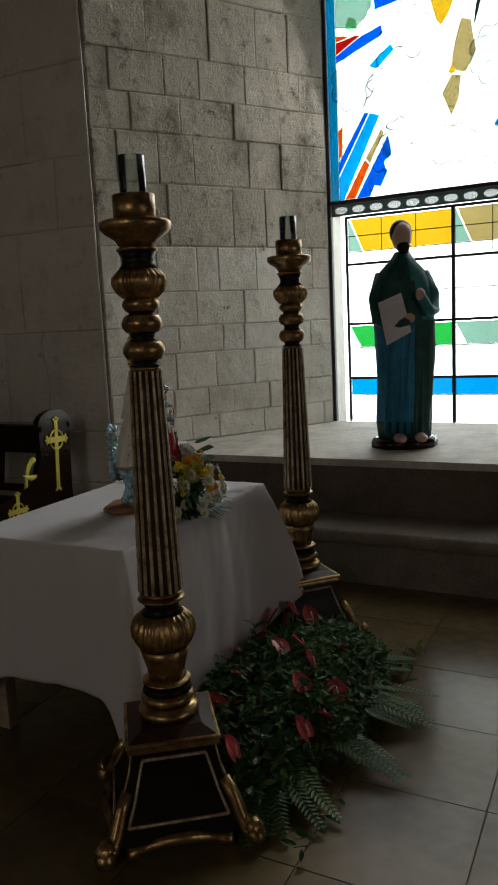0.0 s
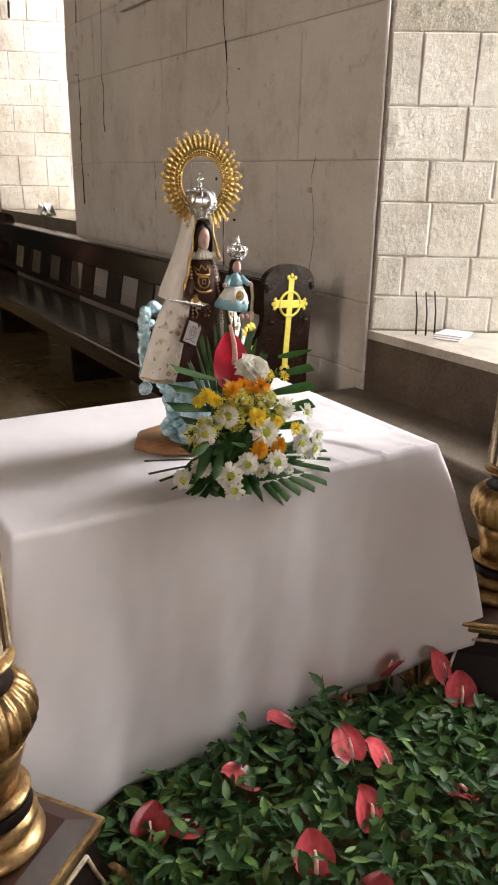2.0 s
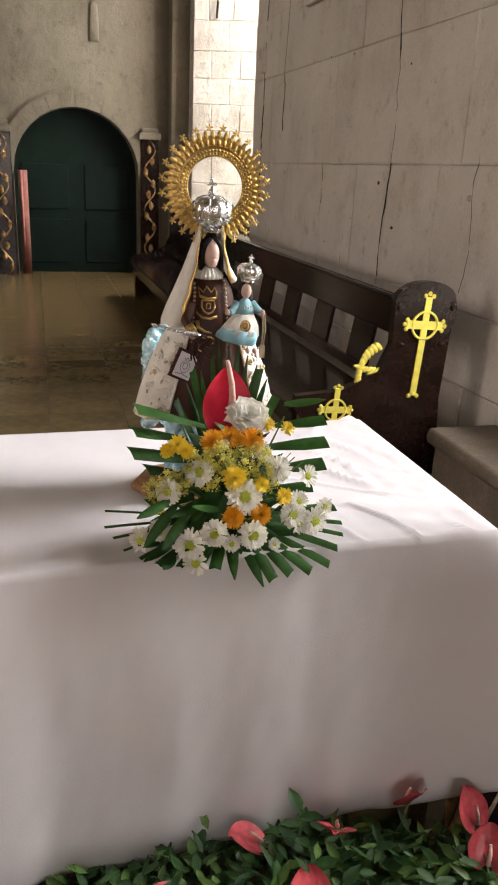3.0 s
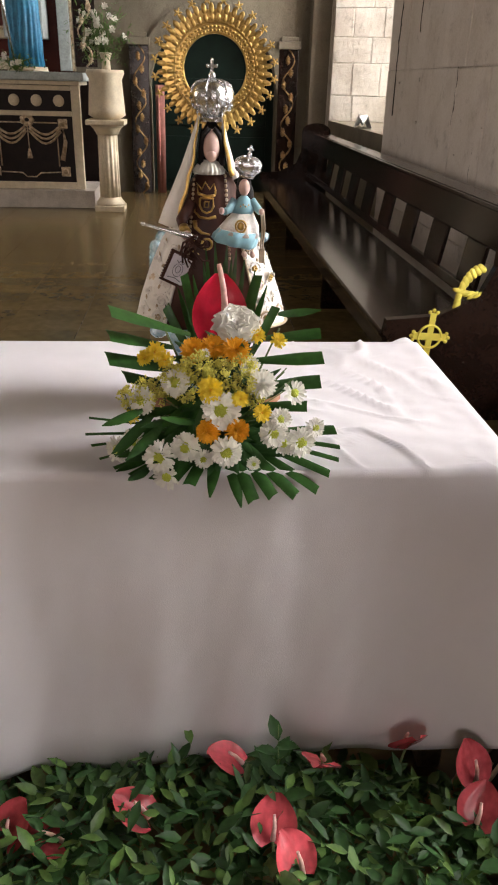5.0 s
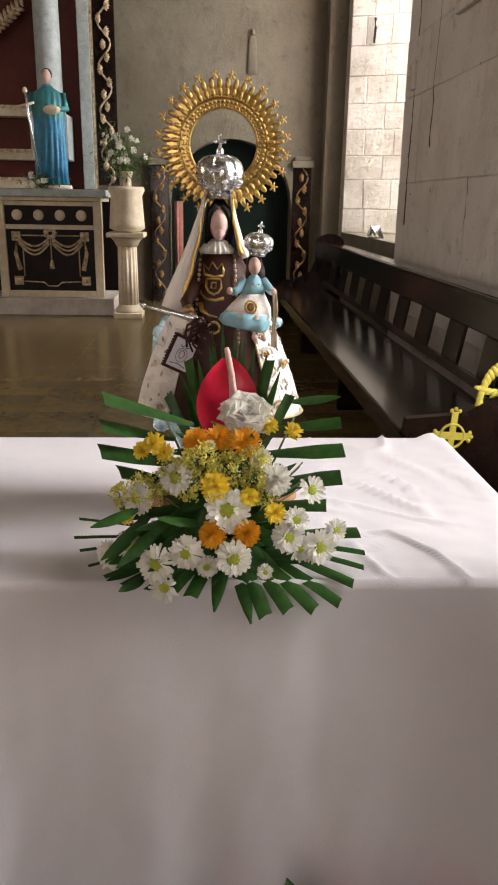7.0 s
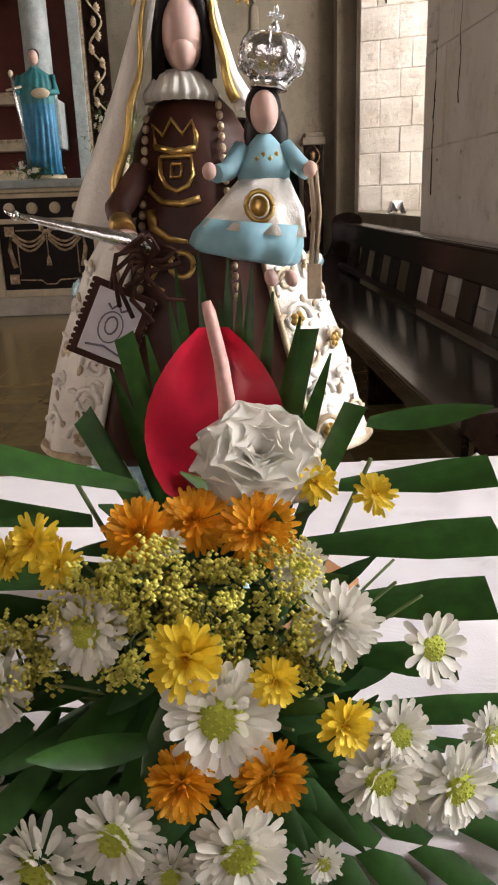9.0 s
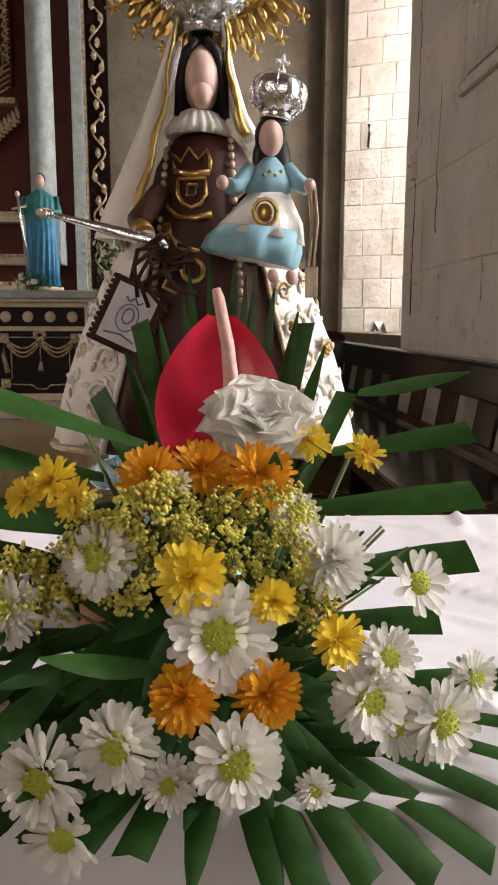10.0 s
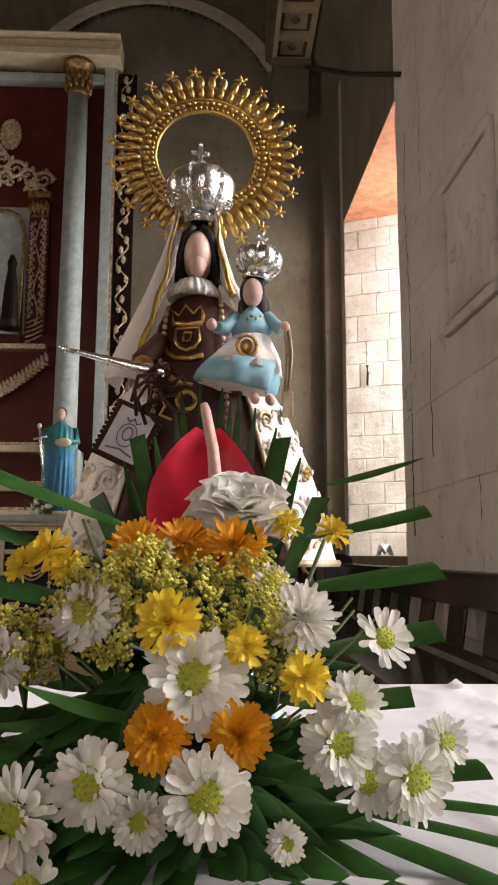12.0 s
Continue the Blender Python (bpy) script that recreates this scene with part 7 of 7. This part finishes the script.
for x in (-0.42, -0.14, 0.14, 0.42):
    bm = bmesh.new()
    blob(bm, (x, 0.055, 1.29), (0.07, 0.03, 0.07), 0, 16, 10)
    part("boss", bm, CREAMP, alt)
for s in (-1, 1):
    bm = bmesh.new()
    for j in range(3):
        tube(bm, [(s * (0.42 - 0.40 * t), 0.05, 1.0 - 0.035 * j - (0.11 + 0.02 * j) * math.sin(math.pi * t)) for t in [k / 8 for k in range(9)]], 0.016, 0.014, 6)
    part("swag", bm, PALEGOLD, alt, "gilded draped swag")
    part("drapery_tail", tube(bmesh.new(), [(s * 0.44, 0.05, 1.02), (s * 0.47, 0.05, 0.8), (s * 0.42, 0.05, 0.58)], 0.02, 0.035, 6), PALEGOLD, alt)
bm = bmesh.new()
for k in range(7):
    a = 2 * math.pi * k / 7
    blob(bm, (0.06 * math.cos(a), 0.05, 1.06 + 0.05 * math.sin(a)), (0.035, 0.02, 0.03), 0, 8, 6)
tube(bm, [(0, 0.05, 1.0), (0, 0.05, 0.72)], 0.008, 0.008, 5)
lathe(bm, [(0.035, 0.60), (0.028, 0.66), (0.012, 0.72)], 10, m=Matrix.Translation((0, 0.05, 0)))
part("tassel", bm, PALEGOLD, alt)
for s in (-1, 1):
    for z in (0.44, 1.02):
        bm = box_bm(s * 0.45 - 0.06, s * 0.45 + 0.06, 0.035, 0.059, z - 0.06, z + 0.06, 0.012)
        blob(bm, (s * 0.45, 0.035, z), (0.035, 0.02, 0.035), 0, 8, 6)
        part("rosette", bm, PALEGOLD, alt)
bm = bmesh.new()
tube(bm, [(-0.38, 0.052, 0.43), (-0.12, 0.052, 0.42), (-0.06, 0.052, 0.37), (0.06, 0.052, 0.37), (0.12, 0.052, 0.42), (0.38, 0.052, 0.43)], 0.009, 0.009, 5)
for s in (-1, 1):
    tube(bm, [(s * 0.37, 0.052, 0.50), (s * 0.37, 0.052, 0.98)], 0.009, 0.009, 5)
tube(bm, [(-0.38, 0.052, 1.03), (0.38, 0.052, 1.03)], 0.009, 0.009, 5)
part("gilt_line", bm, PALEGOLD, alt)
# gilded object and flowers beside it
bm = lathe(bmesh.new(), [(0.10, 0.55), (0.22, 0.75), (0.30, 1.0), (0.26, 1.3), (0.16, 1.45), (0.20, 1.55)], 20)
lathe(bm, [(0.30, 0.0), (0.28, 0.06), (0.08, 0.14), (0.07, 0.4), (0.12, 0.55)], 20)
tagged(finish("gilded_urn", bm, GOLD, m=Matrix.Translation((-0.75, 11.0, 0))), "large gilded urn beside the side altar", "urn")


def altar_statue(m):
    """A standing figure in a bright blue robe with a long sword, one mesh, facing -y."""
    bm = bmesh.new()
    robed_body(bm, [(0.05, 0.20, 0.15, 0, 0), (0.3, 0.19, 0.15, 0, 0), (0.6, 0.185, 0.145, 0, 0), (0.85, 0.19, 0.14, 0, 0), (1.02, 0.21, 0.14, 0, 0), (1.16, 0.19, 0.12, 0, 0), (1.22, 0.09, 0.08, 0, 0), (1.26, 0.05, 0.05, 0, 0)],
               lambda z, a: 0 if z < 0.80 else (4 if z < 0.90 else 1), 96, 0.13, 17, 1.0)
    blob(bm, (0, -0.01, 1.36), (0.062, 0.07, 0.085), 2)
    blob(bm, (0, 0.02, 1.385), (0.07, 0.07, 0.075), 3)
    tube(bm, [(-0.18, 0, 1.15), (-0.24, -0.05, 1.0), (-0.20, -0.15, 0.96)], 0.055, 0.03, 8, 1)
    tube(bm, [(0.18, 0, 1.15), (0.24, -0.05, 0.98), (0.10, -0.17, 0.95)], 0.055, 0.03, 8, 1)
    blob(bm, (0.08, -0.19, 0.95), (0.11, 0.03, 0.06), 4)
    tube(bm, [(-0.24, -0.17, 1.15), (-0.22, -0.17, 0.9), (-0.12, -0.17, 0.12)], 0.022, 0.016, 6, 5)
    tube(bm, [(-0.32, -0.17, 0.99), (-0.14, -0.17, 1.03)], 0.015, 0.015, 6, 4)
    blob(bm, (-0.245, -0.17, 1.17), (0.03, 0.03, 0.04), 4)
    lathe(bm, [(0.26, 0), (0.25, 0.05), (0, 0.05)], 8, mi=6, squash=0.8)
    ob = finish("blue_robed_statue", bm, [BLUE, TEAL, SKIN, HAIR, CREAMP, SILVER, CREAMP], m=m)
    return tagged(ob, "painted statue in a bright blue robe holding a sword", "statue")


altar_statue(pose(0.46, CY + 0.22, 1.621, 0, 0, 0))
fl_bm = [flower_mesh("white_flower", [(9, 0.7, 0.42, 0.35, 0.15), (6, 0.5, 0.35, 0.9, 0.08)], WHITEP, WHITEP, 0.15, 60 + k) for k in range(2)]


def small_bunch(name, m, n, r, h, seed, label, s=0.06):
    """A loose bunch: leaves in one mesh, every bloom a part."""
    q = random.Random(seed)
    b = empty(name, m, label=label, category="flowers")
    bm = bmesh.new()
    for k in range(n * 22):
        v = Vector((q.gauss(0, 0.5) * r, q.gauss(0, 0.5) * r, abs(q.gauss(0.45, 0.28)) * h))
        leaf_into(bm, Matrix.Translation(v) @ Matrix.Rotation(q.uniform(0, 6.28), 4, "Z") @ Matrix.Rotation(q.uniform(-1.2, 0.6), 4, "Y"), s * q.uniform(1.0, 1.9), s * q.uniform(0.25, 0.5), 0.3)
    for k in range(12):
        tube(bm, [(0, 0, 0), (q.gauss(0, 0.2) * r, q.gauss(0, 0.2) * r, 0.5 * h), (q.gauss(0, 0.5) * r, q.gauss(0, 0.5) * r, h * 0.9)], 0.006, 0.004, 4)
    tagged(part("leaves", bm, LEAFLT, b), kind="stuff")
    for k in range(n):
        a = q.uniform(0, 6.28)
        v = Vector((math.cos(a) * r * q.uniform(0.2, 0.95), -abs(math.sin(a)) * r * q.uniform(0.2, 0.95), h * q.uniform(0.35, 1.0)))
        o = new("white_flower", fl_bm[k % 2])
        o.parent = b
        o.matrix_basis = Matrix.Translation(v) @ Vector((v.x, v.y - 0.1, 0.12)).to_track_quat("Z", "Y").to_matrix().to_4x4() @ Matrix.Scale(s * q.uniform(0.8, 1.15), 4)
    return b


ped = empty("pedestal", Matrix.Translation((1.46, 10.8, 0)), label="white fluted plaster column pedestal", category="pedestal")
part("plinth", box_bm(-0.19, 0.19, -0.19, 0.19, 0, 0.07, 0.012), CREAMP, ped)
part("foot", lathe(bmesh.new(), [(0.18, 0.07), (0.185, 0.10), (0.15, 0.14), (0.135, 0.17)], 32), CREAMP, ped)
part("shaft", lathe(bmesh.new(), [(0.135, 0.17), (0.125, 0.92)], 96, 14, 0.09), CREAMP, ped)
part("capital", lathe(bmesh.new(), [(0.135, 0.92), (0.15, 0.95), (0.17, 0.99), (0.22, 1.04)], 32), CREAMP, ped)
part("abacus", box_bm(-0.24, 0.24, -0.24, 0.24, 1.04, 1.10, 0.012), CREAMP, ped)
pot = lathe(bmesh.new(), [(0.15, 0.0), (0.23, 0.05), (0.225, 0.12), (0.20, 0.45), (0.235, 0.52), (0.225, 0.56), (0.19, 0.54), (0.17, 0.45)], 36)
tagged(finish("planter", pot, CREAMP, m=Matrix.Translation((1.47, 10.8, 1.10))), "white moulded plaster planter on the pedestal", "planter")
vase = lathe(bmesh.new(), [(0.06, 0.0), (0.055, 0.10), (0.05, 0.20), (0.075, 0.27), (0.065, 0.28), (0.04, 0.2)], 20)
tagged(finish("vase", vase, CREAMP, m=Matrix.Translation((1.49, 10.78, 1.565))), "small pale vase standing in the planter", "vase")
small_bunch("white_flowers", Matrix.Translation((1.45, 10.78, 1.72)), 20, 0.30, 0.62, 2, "bunch of white flowers with green leaves in the vase")
small_bunch("altar_flowers", Matrix.Translation((0.36, 10.98, 1.625)), 7, 0.22, 0.16, 6, "low greenery with white flowers at the foot of the statue", 0.05)

# reliefs on the walls and small wall things
def relief(m, w, h, label, stone=SLAB, worn=False):
    r = empty("wall_relief", m, label=label, category="relief")
    for x0, x1, z0, z1 in () if worn else ((-w / 2, w / 2, 0, 0.08), (-w / 2, w / 2, h - 0.08, h), (-w / 2, -w / 2 + 0.08, 0.081, h - 0.081), (w / 2 - 0.08, w / 2, 0.081, h - 0.081)):
        part("frame", box_bm(x0, x1, -0.05, 0, z0, z1, 0.014), stone, r)
    if not worn:
        part("field", box_bm(-w / 2 + 0.08, w / 2 - 0.08, -0.015, 0, 0.082, h - 0.082, 0.002), stone, r)
    bm = bmesh.new()
    q = random.Random(int(w * 100))
    for k in (2,) if worn else range(5):
        x = -w * 0.30 + w * 0.15 * k
        hh = h * q.uniform(0.35, 0.6)
        lathe(bm, [(0.10 * w, 0.12), (0.09 * w, 0.12 + hh * 0.5), (0.075 * w, 0.12 + hh * 0.8), (0.03 * w, 0.12 + hh * 0.86)], 12, squash=0.25, m=Matrix.Translation((x, -0.012, 0)))
        blob(bm, (x, -0.02, 0.12 + hh * 0.95), (0.05 * w, 0.03, 0.06 * w), 0, 10, 7)
    part("carving", bm, stone, r)
    return r


relief(pose(wx(6.72) - .018, 6.72, 2.95, 0, 0, -88.9), 1.15, 1.35, "weathered stone relief panel in a moulded frame")
relief(pose(3.15, FAR - .002, 3.15, 0, 0, 0), 0.70, 1.0, "worn stone relief on the wall over the door", PLASTER, True)
bm = box(bmesh.new(), -0.03, 0.09, -0.06, 0.0, -0.10, 0.14, 0.02)
box(bm, -0.02, 0.05, -0.09, -0.05, 0.02, 0.12, 0.015)
tagged(finish("wall_bracket", bm, SLAB, m=pose(wx(8.6), 8.55, 2.66, 0, 0, -90)), "broken stone bracket sticking out of the wall", "bracket")
tagged(finish("iron_tie", tube(bmesh.new(), [(wx(8.6), 8.55, 6.28), (4.1, 9.1, 6.65), (3.62, 9.55, 7.05)], 0.03, 0.03, 8), IRON), "dark iron tie rod from the wall to the cornice", "rod")
tagged(finish("iron_staple", tube(bmesh.new(), [(0, 0, 0.16), (0, -0.03, 0.17), (0.01, -0.04, 0.05), (0, -0.03, -0.10), (0, 0, -0.12)], 0.02, 0.014, 6), IRON, m=pose(4.78, 11.9, 3.72, 0, 0, -20)), "rusty iron staple in the stone", "staple")
bm = bmesh.new()
grid = [[bm.verts.new((-0.26 + 0.065 * i, -0.10 + 0.05 * j, 0.006 + (0.0 if j in (0, 4) else 0.13 * abs(math.sin(i * 2.3 + j * 1.7)) + 0.02 * rv.random()))) for i in range(9)] for j in range(5)]
for j in range(4):
    for i in range(8):
        bm.faces.new((grid[j][i], grid[j][i + 1], grid[j + 1][i + 1], grid[j + 1][i]))
wrap = finish("plastic_wrap", bm, WRAP, m=pose(4.60, 10.2, SILL2, 0, 0, 80))
wrap.modifiers.new("thickness", "SOLIDIFY").thickness = 0.003
tagged(wrap, "crumpled clear plastic lying on a stone sill", "plastic")

# ---- stones and tiles, piece by piece ----
def stones(parent, p0, p1, z0, z1, courses, widths, material, seed, proud=0.0, rough=0.004, joint=0.007):
    """Courses of separate stones on the face from p0 to p1 (plan), looking to the right of that way."""
    q = random.Random(seed)
    p0, p1 = Vector((*p0, 0)), Vector((*p1, 0))
    d = (p1 - p0).normalized()
    n = Vector((d.y, -d.x, 0))
    L = (p1 - p0).length
    frame_m = Matrix(((d.x, -n.x, 0, 0), (d.y, -n.y, 0, 0), (0, 0, 1, 0), (0, 0, 0, 1)))
    z, row = z0, 0
    while z < z1 - 0.02:
        h = min(q.uniform(*courses), z1 - z)
        if z1 - z - h < 0.12:
            h = z1 - z
        u = 0.0
        first = True
        while u < L - 0.01:
            w = q.uniform(*widths) * (0.55 if first and row % 2 else 1)
            first = False
            if L - u - w < widths[0] * 0.5:
                w = L - u
            t = 0.016 + q.uniform(-rough, rough) + proud
            g = joint * q.uniform(0.4, 1.0) / 2
            c = 0.006
            j = lambda: q.uniform(-0.009, 0.009)
            back = [(g, 0.0, g), (w - g, 0.0, g), (w - g, 0.0, h - g), (g, 0.0, h - g)]
            edge = [(x, -t + c, zz) for x, _, zz in back]
            frt = [(g + c + abs(j()), -t + j() * 0.4, g + c + abs(j())), (w - g - c - abs(j()), -t + j() * 0.4, g + c + abs(j())), (w - g - c - abs(j()), -t + j() * 0.4, h - g - c - abs(j())), (g + c + abs(j()), -t + j() * 0.4, h - g - c - abs(j()))]
            me = bpy.data.meshes.new("stone")
            faces = [(8, 9, 10, 11)] + [(a + o, (a + 1) % 4 + o, (a + 1) % 4 + o + 4, a + o + 4) for o in (0, 4) for a in range(4)]
            me.from_pydata(back + edge + frt, [], faces)
            me.materials.append(material)
            o = new("stone", me)
            o.parent = parent
            o.matrix_basis = Matrix.Translation(p0 + d * u + Vector((0, 0, z))) @ frame_m
            u += w
        z += h
        row += 1


stones(wall_b, (wx(E1) + .012, E1 - .008), (GX, G1 + .004), SILL, 2.35, (0.19, 0.31), (0.20, 0.48), STONE, 1, joint=0.005)
stones(wall_b, (wx(E1) + .012, E1 - .008), (GX, G1 + .004), 2.35, 6.9, (0.28, 0.50), (0.28, 0.62), STAINED, 2, rough=0.012, joint=0.006)
stones(wall_b, (wx(F0), F0), (wx(E1), E1), 0.0, 8.6, (0.35, 0.85), (0.55, 1.25), SLAB, 3, rough=0.003, joint=0.0035)
stones(wall_c, (wx(F1) + .006, F1), (6.4, 11.2), SILL2, HEAD2, (0.30, 0.42), (0.30, 0.55), STONE, 4)
rc = random.Random(19)
for y0, z0, z1, r in ((5.52, 0.95, 4.6, 0.0075), (4.42, 1.0, 2.2, 0.004), (6.75, 1.3, 2.7, 0.004), (7.85, 2.0, 3.3, 0.005), (8.52, 1.3, 5.6, 0.008), (7.2, 3.4, 4.4, 0.004), (8.0, 4.6, 6.4, 0.005), (6.2, 0.9, 1.7, 0.004)):
    pts, y, z = [], y0, z0
    while z < z1:
        pts.append((wx(y) - 0.014, y, z))
        y += rc.uniform(-0.06, 0.06) * 0.5 + (y0 - y) * 0.2
        z += rc.uniform(0.05, 0.16)
    part("crack", tube(bmesh.new(), pts, r, r * 0.5, 4), CRACK, wall_b)
for k in range(20):   # pock marks and broken spots in the wall face
    y, z = rc.uniform(4.0, 8.7), rc.uniform(1.0, 5.0)
    bm = bmesh.new()
    blob(bm, (wx(y) - 0.013, y, z), (0.006, rc.uniform(0.008, 0.04), rc.uniform(0.006, 0.02)), 0, 7, 5)
    part("pock_mark", bm, CRACK if k % 4 == 0 else MORTAR, wall_b)
d1 = (Vector((GX, G1, 0)) - Vector((wx(E1), E1, 0))).normalized()
for k in range(60):   # broken spots in the niche stones
    u, z = rc.uniform(0.05, 2.1), SILL + rc.uniform(0.05, 3.6)
    c = Vector((wx(E1), E1, z)) + d1 * u + Vector((d1.y, -d1.x, 0)) * 0.012
    bm = bmesh.new()
    blob(bm, (0, 0, 0), (rc.uniform(0.008, 0.04), 0.005, rc.uniform(0.004, 0.016)), 0, 7, 5)
    part("pock_mark", bm, MORTAR, wall_b, m=Matrix.Translation(c) @ Matrix.Rotation(math.atan2(d1.y, d1.x), 4, "Z") @ Matrix.Rotation(rc.uniform(-0.6, 0.6), 4, "Y"))
TS = 0.5
tile_me = bpy.data.meshes.new("floor_tile")
s, c = TS / 2 - 0.0012, 0.0015
tile_me.from_pydata([(-s, -s, -0.0038), (s, -s, -0.0038), (s, s, -0.0038), (-s, s, -0.0038), (-s + c, -s + c, 0), (s - c, -s + c, 0), (s - c, s - c, 0), (-s + c, s - c, 0)], [],
                    [(4, 5, 6, 7), (0, 1, 5, 4), (1, 2, 6, 5), (2, 3, 7, 6), (3, 0, 4, 7)])
tile_me.materials.append(TILE)
floor_ob = bpy.data.objects["floor"]
far_tiles = []
for i in range(28):
    for j in range(43):
        x, y = -7.25 + TS * (i + 0.5), -8.5 + TS * (j + 0.5)
        if -1.0 < x < 4.3 and -0.5 < y < 12.6:
            o = new("floor_tile", tile_me)
            o.parent, o.location = floor_ob, (x, y, 0)
        else:
            far_tiles.append((x, y))
verts, faces = [], []
for x, y in far_tiles:
    b = len(verts)
    verts += [(v.co.x + x, v.co.y + y, v.co.z) for v in tile_me.vertices]
    faces += [tuple(b + k for k in f.vertices) for f in tile_me.polygons]
me = bpy.data.meshes.new("outer_tiles")
me.from_pydata(verts, [], faces)
me.materials.append(TILE)
o = new("outer_tiles", me)
o.parent = floor_ob
tagged(o, kind="stuff")
